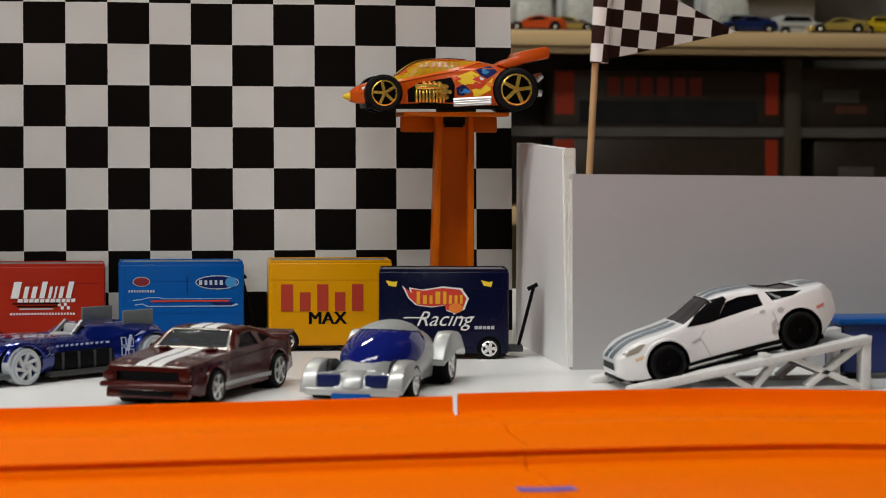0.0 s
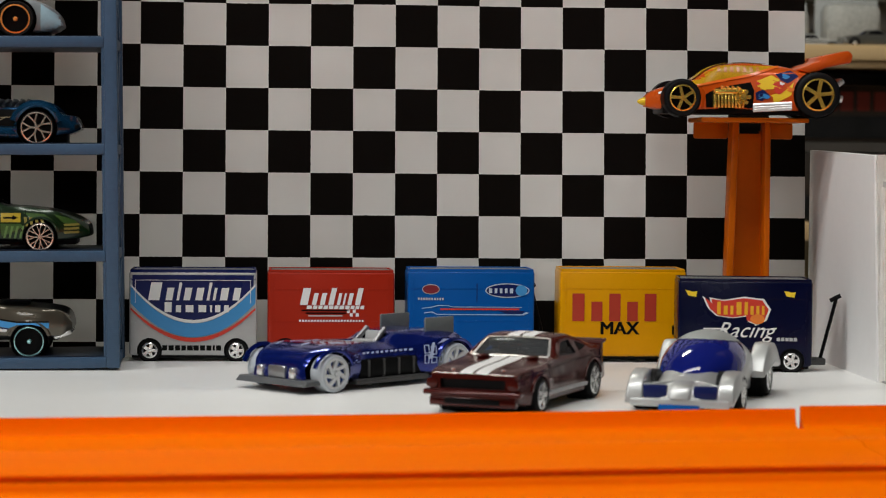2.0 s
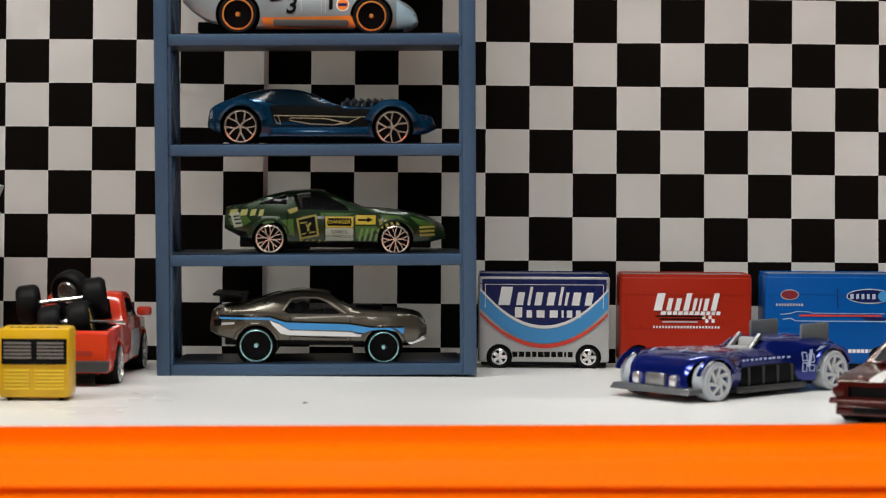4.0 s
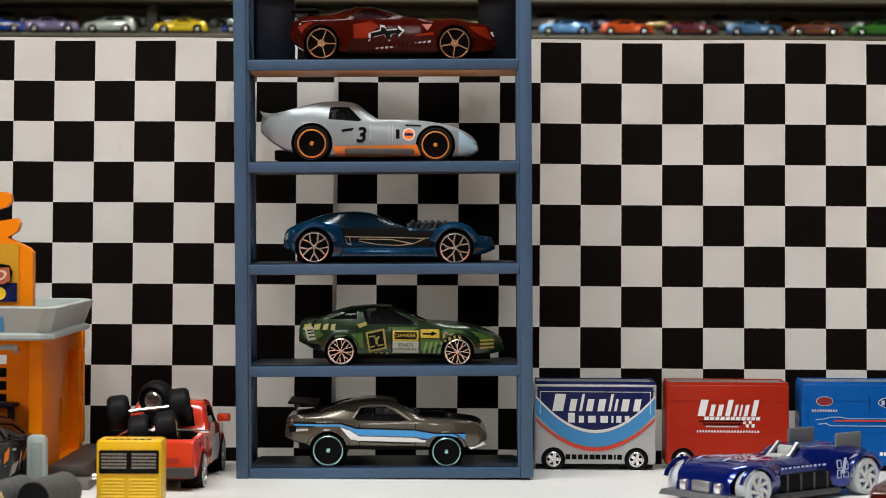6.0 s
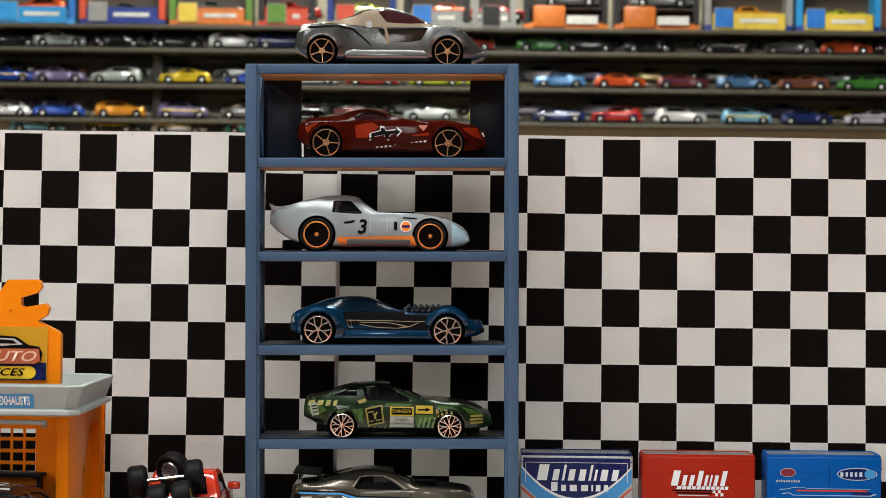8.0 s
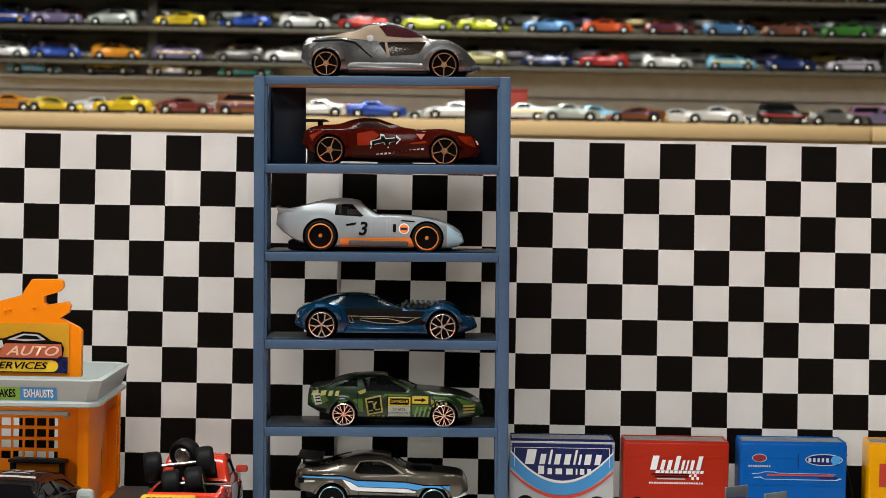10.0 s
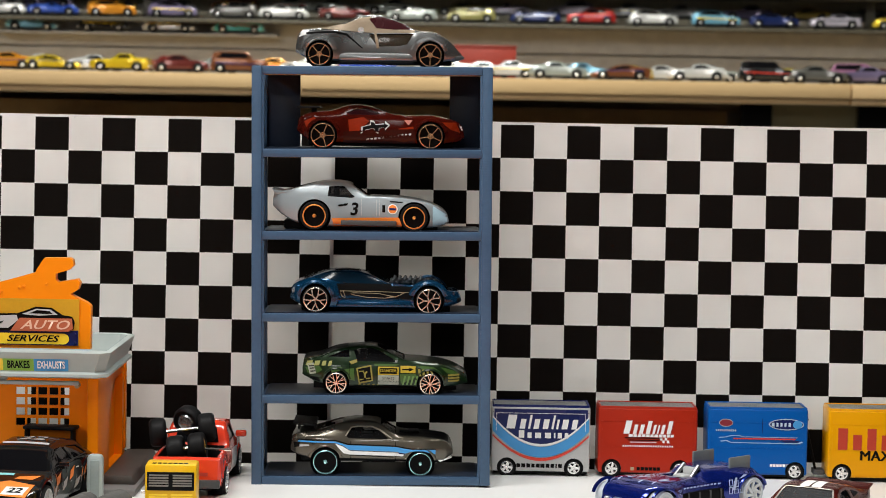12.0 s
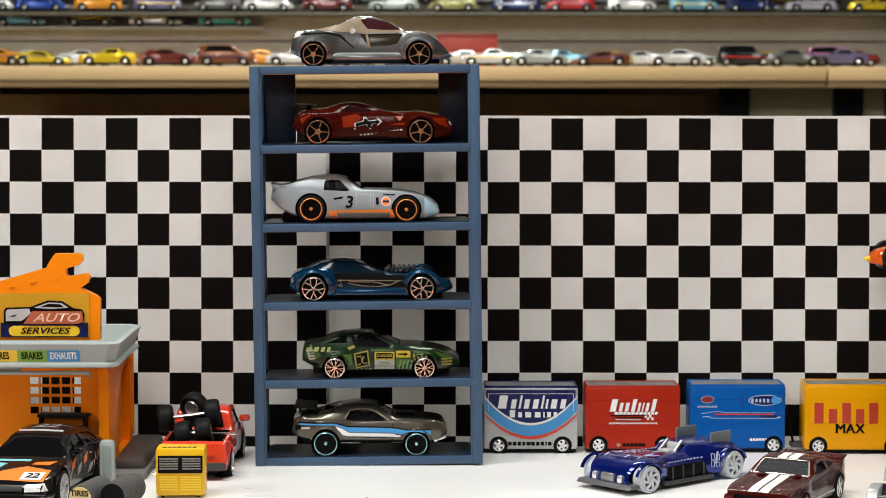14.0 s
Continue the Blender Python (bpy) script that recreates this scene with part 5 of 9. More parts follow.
for k in range(6):
    for y in (-0.0042, 0.0042):
        add_rod(eng, (x0 + 0.0024 * k, y, (b - 488) * K), (x0 + 0.0024 * k + 0.0014, y * 0.8, (b - 477.5) * K), 0.0007, 10)
    add_rod(eng, (x0 + 0.0024 * k, -0.0075, (b - 484) * K), (x0 + 0.0024 * k + 0.0022, -0.0045, (b - 480.5) * K), 0.0005, 8)
add_box(eng, x0 - 0.001, x0 + 0.0125, -0.0030, 0.0030, (b - 488) * K, (b - 481) * K, 0.0004)
car.add("engine", eng, mat("dull_chrome", (0.26, 0.28, 0.30), rough=0.36, metal=1.0, bump=0.02), "chrome engine stacks")
car.add("nose_splitter", prism(rk([(770, 513), (802, 510), (804, 514), (790, 521), (770, 524)], b), -0.0105, 0.0105, 0.0003), BLACK, "black nose splitter")
car.both("tail_lamp", rk([(510, 500), (515, 494), (516, 503), (512, 506)], b), CHROME)

# pale blue racing coupe, number 3
b = 397
pale = paint("pale_blue_paint", (0.25, 0.295, 0.315), 0.15, 0.34, 0.25)
car = Car("toy_racing_coupe", "pale blue toy racing coupe with number 3 and orange sill", slot(3), pale, (
    rk([(476, 345), (478, 333), (491, 332), (520, 323.5), (549, 316), (560, 313.5), (584, 312), (604, 314), (614, 318.5), (627, 328.5), (641, 337.5), (650, 338), (672, 338.3), (694, 339), (717, 341.5), (740, 346.5), (763, 355), (777, 367), (780, 377)], b),
    rk([(476, 345), (486, 335), (540, 334), (600, 341), (660, 340.5), (700, 341), (740, 349.5), (780, 377)], b),
    rkx([(476, 0.80), (492, 0.92), (547, 1.0), (630, 0.95), (720, 1.0), (755, 0.86), (780, 0.55)]),
    rkx([(476, 0.84), (540, 0.78), (575, 0.66), (615, 0.64), (650, 0.80), (720, 0.84), (780, 0.6)]),
    rk([(476, 357), (490, 370), (515, 384), (560, 391), (740, 391), (768, 388), (780, 381)], b)), 0.0148,
    [(-0.0048 - 4 * K, 24.5 * K, 25 * K), (-0.0048 + 168 * K, 23.5 * K, 24 * K)], "line", COPPER_ORANGE, arch=1.15, group=GB, waist=0.08,
    windows=[("side_window", rk([(570.5, 338.5), (572.5, 322.5), (577, 320.8), (599, 321), (617, 339), (613, 341)], b), TINT_GREY)],
    screens=[("windscreen", rk([(613, 0)], 0)[0][0], rk([(642, 0)], 0)[0][0], 0.0084, 0.0102, (397 - 339) * K, TINT_GREY), ("rear_window", rk([(504, 0)], 0)[0][0], rk([(550, 0)], 0)[0][0], 0.0090, 0.0080, (397 - 334) * K, GLASS_DARK)],
    cabin=(rk([(580, 0)], 0)[0][0], rk([(615, 0)], 0)[0][0], (397 - 341) * K, (397 - 318) * K))
p3 = rk([(616, 361), (683, 359), (667, 358), (596, 352)], b)
car.words("3", 0.0078, p3[0][0], p3[0][1], P_BLACK, 0.15, bold=0.0002)
car.both("roundel", [(p3[1][0] + 0.0023 * math.cos(k * math.pi / 10), p3[1][1] + 0.0023 * math.sin(k * math.pi / 10)) for k in range(20)], P_WHITE)
car.both("roundel_ring", [(p3[1][0] + 0.0019 * math.cos(k * math.pi / 10), p3[1][1] + 0.0019 * math.sin(k * math.pi / 10)) for k in range(20)], P_ORANGE, 0.00018)
car.both("roundel_bar", [(p3[1][0] - 0.0015, p3[1][1] - 0.0005), (p3[1][0] + 0.0015, p3[1][1] - 0.0005), (p3[1][0] + 0.0015, p3[1][1] + 0.0005), (p3[1][0] - 0.0015, p3[1][1] + 0.0005)], P_NAVY, 0.00024)
car.both("vent", rk([(665, 352), (670, 352), (670, 365), (665, 365)], b), P_BLACK)
for x in (629, 655, 660):
    car.both("door_line", rk([(x, 343), (x + 0.6, 343), (x + 0.6, 372), (x, 372)], b), P_GREY, 0.0001)
car.add("tail_fin", prism(rk([(474, 326), (478, 329), (492, 331), (506, 328), (500, 334), (480, 337)], b), -0.0118, 0.0118, 0.0003), pale, "upturned tail lip")
car.both("flash_badge", rk([(588, 353), (606, 350), (604, 354), (590, 356)], b), P_BLACK)
car.both("small_bars", rk([(678, 345), (700, 346), (700, 348), (678, 347)], b), P_BLACK)
car.both("orange_sill", rk([(578, 376), (694, 373), (700, 388), (582, 390)], b), P_ORANGE)
car.add("side_pipe", prism(rk([(594, 379), (690, 379), (690, 388), (594, 388)], b), -0.0162, -0.0140, 0.0006), DARK_GREY, "dark side exhaust")
car.both("nose_tip", rk([(752, 353), (777, 368), (777, 388), (752, 388)], b), mat("light_blue_print", (0.36, 0.56, 0.66), rough=0.3, bump=0.01))

# clear red sports car
b = 258
redclear = mat("clear_red_plastic", (0.045, 0.004, 0.002), rough=0.12, var=0.35, scale=260, bump=0.02, coat=0.0, ior=1.22, clear=0.25)
car = Car("toy_sports_car", "see-through dark red toy sports car with rear wing", slot(4), redclear, (
    rk([(516, 227), (518, 213), (526, 205), (544, 199.5), (574, 196.5), (597, 189), (618, 185.8), (632, 186.5), (650, 191), (685, 201.5), (709, 203.5), (741, 202), (768, 206.5), (790, 212), (803, 224), (804, 237)], b),
    rk([(516, 227), (530, 208), (600, 206), (700, 206.5), (780, 209), (804, 237)], b),
    rkx([(516, 0.78), (530, 0.93), (560, 1.0), (650, 0.94), (746, 1.0), (785, 0.92), (804, 0.7)]),
    rkx([(516, 0.78), (560, 0.76), (600, 0.64), (640, 0.62), (690, 0.80), (804, 0.75)]),
    rk([(516, 233), (535, 247), (560, 253), (760, 253), (795, 248), (804, 241)], b)), 0.0148,
    [(-0.0048 + 9 * K, 19 * K, 22 * K), (-0.0048 + 194 * K, 20 * K, 22 * K)], "six", COPPER, arch=1.13, group=GB, lip=0.0008, waist=0.09,
    windows=[("side_window", rk([(602, 200), (617, 191.5), (637, 191.8), (659, 200.8), (650, 203.2), (606, 203.2)], b), TINT_RED)],
    screens=[("windscreen", rk([(648, 0)], 0)[0][0], rk([(690, 0)], 0)[0][0], 0.0076, 0.0092, (258 - 203) * K, TINT_RED)])
car.ob.location.z += 0.0008
car.both("dark_flank", rk([(596, 232), (720, 226), (720, 252), (596, 252)], b), mat("dark_red_print", (0.03, 0.005, 0.003), rough=0.2, bump=0.0, ior=1.3))
for a in ([(626, 224), (642, 219), (642, 212), (648, 213), (651, 219), (668, 217), (667, 213), (676, 220), (668, 229), (667, 224), (658, 226), (656, 235), (650, 232), (648, 226), (632, 230), (626, 236)],):
    car.both("tribal_sign_rim", rk(a, b), P_GREY)
    cx, cy = 651, 224
    car.both("tribal_sign", rk([(cx + (x - cx) * 0.88, cy + (y - cy) * 0.72) for x, y in a], b), P_BLACK, 0.0002)
for k in range(12):
    x = 636 + 6.6 * k
    car.both("small_bar", rk([(x, 244 - 0.9 * k), (x + 4, 243.5 - 0.9 * k), (x + 4, 246.5 - 0.9 * k), (x, 247 - 0.9 * k)], b), P_GREY)
# brighter red patches paint the glints inside the clear body
glint = mat("red_glint_tint", (0.16, 0.014, 0.003), ior=1.2, rough=0.3, var=0.4, scale=300, bump=0.0)
for a in ([(604, 212), (630, 207), (640, 214), (622, 232), (606, 236)], [(764, 214), (790, 214), (797, 232), (780, 226)], [(528, 216), (546, 208), (552, 214), (534, 228)], [(690, 226), (716, 222), (720, 236), (700, 240)]):
    car.both("painted_glint", rk(a, b), glint, 0.00012)
car.both("pale_triangle", rk([(700, 211), (715, 211), (708, 220)], b), mat("pink_print", (0.36, 0.13, 0.10), bump=0.01))
car.both("head_lamp", rk([(794, 214), (802, 222), (800, 228), (796, 222)], b), LAMP_WHITE)
car.add("rear_wing", prism(rk([(515, 190), (553, 190), (556, 193), (517, 194)], b), -0.0125, 0.0125, 0.0002), BLACK, "thin black rear wing")
for y in (-0.009, 0.009):
    car.add("wing_post", box(-0.0048 + (540 - 552) * K, -0.0048 + (546 - 552) * K, y - 0.0005, y + 0.0005, (b - 202) * K, (b - 192) * K), BLACK)

# silver concept car on the top
b = 118
silver = paint("grey_silver_paint", (0.27, 0.28, 0.28), 0.9, 0.26)
car = Car("toy_concept_car", "silver toy concept car standing on top of rack", slot(5), silver, (
    rk([(512, 86), (514, 69), (525, 57), (560, 53), (595, 44), (618, 33), (650, 29), (670, 33), (700, 45), (722, 56), (745, 57), (768, 67), (785, 82), (796, 94), (799, 99)], b),
    rk([(512, 86), (526, 60), (580, 60), (620, 64), (700, 62), (745, 59), (775, 73), (799, 99)], b),
    rkx([(512, 0.76), (525, 0.92), (553, 1.0), (650, 0.88), (743, 1.0), (780, 0.9), (799, 0.7)]),
    rkx([(512, 0.78), (560, 0.76), (610, 0.62), (660, 0.58), (715, 0.74), (799, 0.7)]),
    rk([(512, 96), (530, 105), (560, 110), (740, 110), (780, 109), (799, 104)], b)), 0.0150,
    [(-0.0048 + 1 * K, 19 * K, 20 * K), (-0.0048 + 191 * K, 20 * K, 20.5 * K)], "six", COPPER, group=GB, lip=0.0013, waist=0.13,
    windows=[("door_opening", rk([(636, 63), (648, 62.5), (714, 61.5), (703, 80), (690, 83), (652, 84.5)], b), mat("brown_clear_door", (0.020, 0.015, 0.010), rough=0.08, var=0.5, scale=260, bump=0.0, ior=1.35, alpha=0.78))],
    screens=[("windscreen", rk([(640, 0)], 0)[0][0], rk([(721, 0)], 0)[0][0], 0.0072, 0.0094, (118 - 57) * K, TINT_RED)])
car.ob.location.z += 0.0004
tan_ = mat("champagne_print", (0.22, 0.175, 0.12), rough=0.5, metal=0.3, bump=0.0)
car.both("upper_panel", rk([(555, 56), (597, 46), (620, 36), (640, 33), (648, 52), (724, 56), (716, 60), (640, 61), (625, 60), (590, 58)], b), tan_)
rx = [q[0] for q in rk([(585, 0), (612, 0), (636, 0)], 0)]
car.lay("roof_panel", [(rx[0], -0.0085), (rx[1], -0.0080), (rx[2], -0.0075), (rx[2], 0.0075), (rx[1], 0.0080), (rx[0], 0.0085)], tan_, "top", 0.00016, label="champagne roof panel")
car.both("windscreen", rk([(637, 37), (652, 33), (668, 36), (722, 54), (680, 55), (650, 53)], b), GLASS_RED, 0.0002)
car.both("door_post", rk([(646, 60), (650, 60), (656, 87), (651, 88)], b), tan_, 0.0003)
car.both("fuel_cap", [(x * 1, z) for x, z in shape_points("oval", *rk([(623, 57)], b)[0], 0.0014, 0.0014)], CHROME, 0.0003)
car.both("shoulder_line", rk([(530, 62), (578, 59), (600, 63), (628, 88), (625, 88), (598, 66), (577, 62), (530, 65)], b), P_BLACK)
car.both("tail_lens", rk([(516, 66), (524, 58), (536, 58), (530, 66), (518, 70)], b), LAMP_WHITE)
car.add("sill", prism(rk([(588, 97), (600, 95), (706, 95), (714, 98), (718, 107), (712, 110), (590, 111), (584, 107)], b), -0.0136, 0.0136, 0.0014), silver)
car.add("under_tray", prism(rk([(588, 110), (716, 109.5), (716, 114), (588, 114.5)], b), -0.0138, 0.0138, 0.0003), BLACK, "black underside")
car.add("tail_lip", prism(rk([(770, 101), (799, 97), (803, 102), (790, 106), (770, 107)], b), -0.011, 0.011, 0.0003), DARK_GREY, "dark lower lip")

# ---- orange pillar with a wedge car on top ----
pil = thing("orange_pillar", "upright orange track piece with flat T-shaped top", "pillar")
part("back_strip", prism([(0.3005, 0.0), (0.3150, 0.0), (0.3140, 0.0865), (0.3030, 0.0865)], -0.0225, -0.0210), ORANGE_PILLAR, pil)
for x0, x1, lean in ((0.3008, 0.3034, -0.0024), (0.3130, 0.3153, 0.0004)):
    part("side_rail", prism([(x0 + lean, 0.0), (x1 + lean, 0.0), (x1, 0.0900), (x0, 0.0900)], -0.0285, -0.0205, 0.0005), ORANGE_PILLAR, pil)
part("top_plate", box(0.2862, 0.3266, -0.0420, -0.0160, 0.0895, 0.0912, 0.0006), ORANGE_PILLAR, pil)
for x0, x1 in ((0.2880, 0.3012), (0.3150, 0.3260)):
    part("flange", box(x0, x1, -0.0190, -0.0172, 0.0835, 0.0898, 0.0008), ORANGE_PILLAR, pil)
part("top_slot", box(0.3046, 0.3120, -0.0231, -0.0222, 0.0855, 0.0880), BLACK, pil, "dark slot under top")

KO = 0.000215


def oc(pts):
    return [((x - 795) * KO, (197 - y) * KO) for x, y in pts]


def ocx(pts):
    return [((x - 795) * KO, v) for x, v in pts]


wedge_paint = paint("red_orange_paint", (0.60, 0.085, 0.004), 0.15, 0.30, 0.2)
car = Car("toy_wedge_racer", "red-orange toy wedge racer with amber canopy and gold engine", pose(0.3033, -0.0305, 0.0915), wedge_paint, (
    oc([(626, 163), (633, 156), (652, 148), (680, 141), (704, 135), (730, 117), (751, 108.5), (790, 104.5), (850, 109), (890, 117), (930, 126), (950, 140)]),
    oc([(626, 167), (652, 157), (680, 150), (740, 138), (800, 128), (870, 122), (930, 130), (950, 140)]),
    ocx([(626, 0.22), (642, 0.42), (679, 0.75), (760, 0.72), (850, 0.85), (912, 0.95), (950, 0.8)]),
    ocx([(626, 0.16), (660, 0.35), (720, 0.45), (800, 0.46), (870, 0.55), (950, 0.6)]),
    oc([(626, 181), (660, 186), (700, 187), (880, 187), (930, 182), (950, 170)])), 0.0158,
    [(-0.02494, 0.0066, 0.0067), (0.02516, 0.0082, 0.0083)], "five", GOLD, arch=1.05, wheel_w=0.0070)
car.both("amber_canopy", oc([(698, 140), (706, 134), (731, 117), (752, 109), (846, 110), (800, 124), (735, 137), (700, 145)]), GLASS_AMBER)
car.lay("amber_canopy", [(-0.0195, -0.0040), (0.008, -0.0062), (0.008, 0.0062), (-0.0195, 0.0040)], GLASS_AMBER, "top", 0.0004)
amber_rib = mat("amber_rib", (0.50, 0.17, 0.02), rough=0.3, bump=0.0)
for k in range(7):
    car.both("canopy_rib", oc([(745 + 11 * k, 112), (750 + 11 * k, 112), (750 + 11 * k, 121), (745 + 11 * k, 121)]), amber_rib, 0.0003)
car.both("white_line", oc([(644, 157), (664, 149), (666, 151), (646, 160)]), P_WHITE)
cone = lathe([(0.0001, -0.0034), (0.0005, -0.0032), (0.0012, -0.0020), (0.0018, -0.0002), (0.0022, 0.0022), (0.0001, 0.0030)], 24)
bmesh.ops.rotate(cone, cent=(0, 0, 0), matrix=Matrix.Rotation(radians(-90), 3, "Z"), verts=cone.verts[:])
bmesh.ops.translate(cone, verts=cone.verts[:], vec=((629 - 795) * KO, 0, (197 - 171.5) * KO))
car.add("nose_cone", cone, mat("yellow_nose", (0.80, 0.55, 0.02), rough=0.3, bump=0.01), "bright yellow nose tip")
eng = bmesh.new()
for k in range(9):
    x = (735 + 6 * k - 795) * KO
    car.add("engine_fin", box(x, x + 0.0008, -0.0142, -0.0095, (197 - 182) * KO, (197 - 160) * KO, 0.0001), GOLD, "gold engine fin")
add_box(eng, (735 - 795) * KO, (790 - 795) * KO, -0.0140, -0.0095, (197 - 160) * KO, (197 - 150) * KO, 0.0008)
for k in range(4):
    add_rod(eng, ((752 + 9 * k - 795) * KO, -0.0135, (197 - 152) * KO), ((752 + 9 * k - 795) * KO, -0.0090, (197 - 146) * KO), 0.0009, 8)
hubm = Matrix.Translation(((784 - 795) * KO, -0.0148, (197 - 164) * KO)) @ Matrix.Rotation(radians(90), 4, "X")
for a in range(6):
    t = a * math.pi / 3
    bmesh.ops.create_cone(eng, cap_ends=True, segments=10, radius1=0.0010, radius2=0.0007, depth=0.0014, matrix=hubm @ Matrix.Translation((0.0022 * math.cos(t), 0.0022 * math.sin(t), 0)))
bmesh.ops.create_cone(eng, cap_ends=True, segments=16, radius1=0.0018, radius2=0.0012, depth=0.0022, matrix=hubm)
car.add("engine", eng, GOLD, "gold plated engine block")
for k in range(3):
    car.add("side_pipe", rod(((802 - 795) * KO, -0.0140, (197 - 178 - 4 * k) * KO), ((868 - 795) * KO, -0.0146, (197 - 174 - 4 * k) * KO), 0.0008, 10), CHROME, "chrome side pipe")
car.both("engine_bay", oc([(724, 188), (722, 160), (742, 148), (800, 138), (806, 152), (804, 188)]), P_BLACK, 0.0001)
car.both("canopy_edge", oc([(690, 148), (735, 137), (800, 124), (850, 109), (852, 112), (802, 128), (736, 141), (690, 151)]), mat("bright_orange_paint", (0.80, 0.16, 0.02), rough=0.25, bump=0.0), 0.0003)
car.both("white_nose_line", oc([(636, 186), (700, 188), (700, 191), (640, 189)]), P_WHITE, 0.0002)
for x, z, r_, mt in ((822, 146, 7, P_YELLOW), (846, 152, 8, P_RED), (858, 128, 6, P_BLUE), (826, 162, 6, P_BLUE), (842, 168, 5, P_YELLOW), (866, 150, 6, P_ORANGE), (812, 140, 4, P_RED), (852, 140, 4, P_WHITE)):
    car.both("flame_print", oc([(x + r_ * (1 + 0.35 * math.cos(3 * q)) * math.cos(q), z + 0.7 * r_ * (1 + 0.35 * math.sin(2 * q)) * math.sin(q)) for q in [2 * math.pi * k / 14 for k in range(14)]]), mt, 0.0003)
for col, pts in ((P_YELLOW, [(810, 136), (835, 126), (850, 134), (836, 142), (852, 148), (830, 150), (812, 146)]), (P_NAVY, [(842, 124), (868, 118), (880, 128), (862, 140), (850, 134)]), (P_NAVY, [(808, 156), (822, 150), (832, 160), (820, 170), (810, 168)]), (P_YELLOW, [(834, 160), (858, 152), (872, 138), (868, 160), (846, 172)]), (P_RED, [(838, 134), (858, 142), (850, 152), (836, 146)]), (P_SKY, [(812, 158), (824, 156), (826, 164), (814, 166)])):
    car.both("flame_print", oc(pts), col)
wing = prism(oc([(880, 116), (905, 104), (919, 101), (922, 92), (940, 88), (968, 82), (976, 90), (973, 104), (950, 108), (928, 113), (905, 124)]), -0.0130, 0.0130, 0.0008)
car.add("rear_wing", wing, wedge_paint, "swept orange rear wing")
for y in (-0.006, -0.002, 0.002, 0.006):
    car.add("upper_tail_pipe", rod(((945 - 795) * KO, y, (197 - 150) * KO), ((966 - 795) * KO, y, (197 - 132) * KO), 0.0012, 8), CHROME, "chrome tail pipe")
    car.add("lower_tail_pipe", rod(((945 - 795) * KO, y, (197 - 160) * KO), ((966 - 795) * KO, y, (197 - 165) * KO), 0.0013, 8), CHROME, "chrome tail pipe")
car.add("rear_engine", box((935 - 795) * KO, (955 - 795) * KO, -0.009, 0.009, (197 - 175) * KO, (197 - 140) * KO, 0.0006), CHROME, "chrome rear engine block")

# ---- white sports car on a ramp ----
KW = 0.000189
RAMP = radians(-13.0)


def wc(pts):
    return [(u * KW, v * KW + 0.0059) for u, v in pts]


def wcx(pts):
    return [(u * KW, v) for u, v in pts]


white = paint("white_gloss_paint", (0.84, 0.845, 0.85), 0.0, 0.22, 0.4)
vm = Matrix.Translation((0.3563, -0.1610, 0.0034)) @ Matrix.Rotation(RAMP, 4, "Y")
car = Car("toy_sports_coupe", "white toy sports coupe with grey hood stripes on ramp", vm, white, (
    wc([(-87, 4), (-86, 18), (-78, 29), (-40, 46), (34, 55), (60, 65), (95, 85), (125, 91), (165, 90), (200, 82), (235, 73), (264, 71), (300, 68), (314, 50), (312, 26)]),
    wc([(-87, 4), (-82, 21), (-36, 40), (34, 50), (100, 48), (190, 55), (240, 61), (290, 63), (314, 40)]),
    wcx([(-87, 0.70), (-78, 0.86), (-50, 0.96), (0, 1.0), (110, 0.95), (235, 1.02), (290, 0.97), (314, 0.84)]),
    wcx([(-87, 0.6), (-50, 0.80), (30, 0.84), (100, 0.66), (160, 0.64), (220, 0.74), (314, 0.80)]),
    wc([(-87, -6), (-76, -15), (-40, -22), (270, -20), (300, -2), (314, 16)])), 0.0152,
    [(0.0, 0.0059, 0.0060), (239 * KW, 0.0059, 0.0063)], "disc", BLACK, accent=BLACK, waist=0.07, lip=0.0005,
    windows=[("side_window", wc([(101, 50), (126, 76), (150, 79.5), (183, 77), (186, 57)]), GLASS_DARK), ("rear_window", wc([(203, 61), (196, 77.5), (230, 72), (258, 66.5), (240, 62)]), GLASS_DARK)],
    screens=[("windscreen", 42 * KW, 99 * KW, 0.0124, 0.0098, 0.0059 + 53 * KW, GLASS_DARK), ("rear_glass", 190 * KW, 260 * KW, 0.0088, 0.0100, 0.0059 + 63 * KW, GLASS_DARK)])
car.both("a_pillar", wc([(46, 51), (66, 66), (100, 84.5), (124, 86), (128, 80), (101, 50), (84, 49)]), P_BLACK)
car.both("door_handle", wc([(176, 48), (186, 50), (186, 45), (178, 44)]), P_GREY, 0.0002)
car.both("scoop", wc([(192, 24), (200, 30), (203, 22), (196, 2), (190, 6)]), P_GREY, 0.0001)
slate = mat("slate_blue_print", (0.16, 0.22, 0.27), rough=0.25, bump=0.0, coat=0.5)
for y0, y1 in ((-0.0062, -0.0012), (0.0012, 0.0062)):
    car.stripe("stripe", -84 * KW, 38 * KW, y0, y1, slate)
    car.stripe("stripe", 100 * KW, 186 * KW, y0, y1, slate)
    car.stripe("stripe", 266 * KW, 298 * KW, y0, y1, slate)
car.both("head_lamp", wc([(-72, 31), (-38, 41), (-31, 40), (-46, 29), (-66, 26)]), mat("tan_lamp", (0.30, 0.27, 0.22), rough=0.15, bump=0.0, coat=0.6))
car.both("amber_lamp", wc([(-54, 19), (-38, 22), (-38, 17), (-53, 14)]), mat("pale_amber", (0.72, 0.52, 0.30), rough=0.3, bump=0.0))
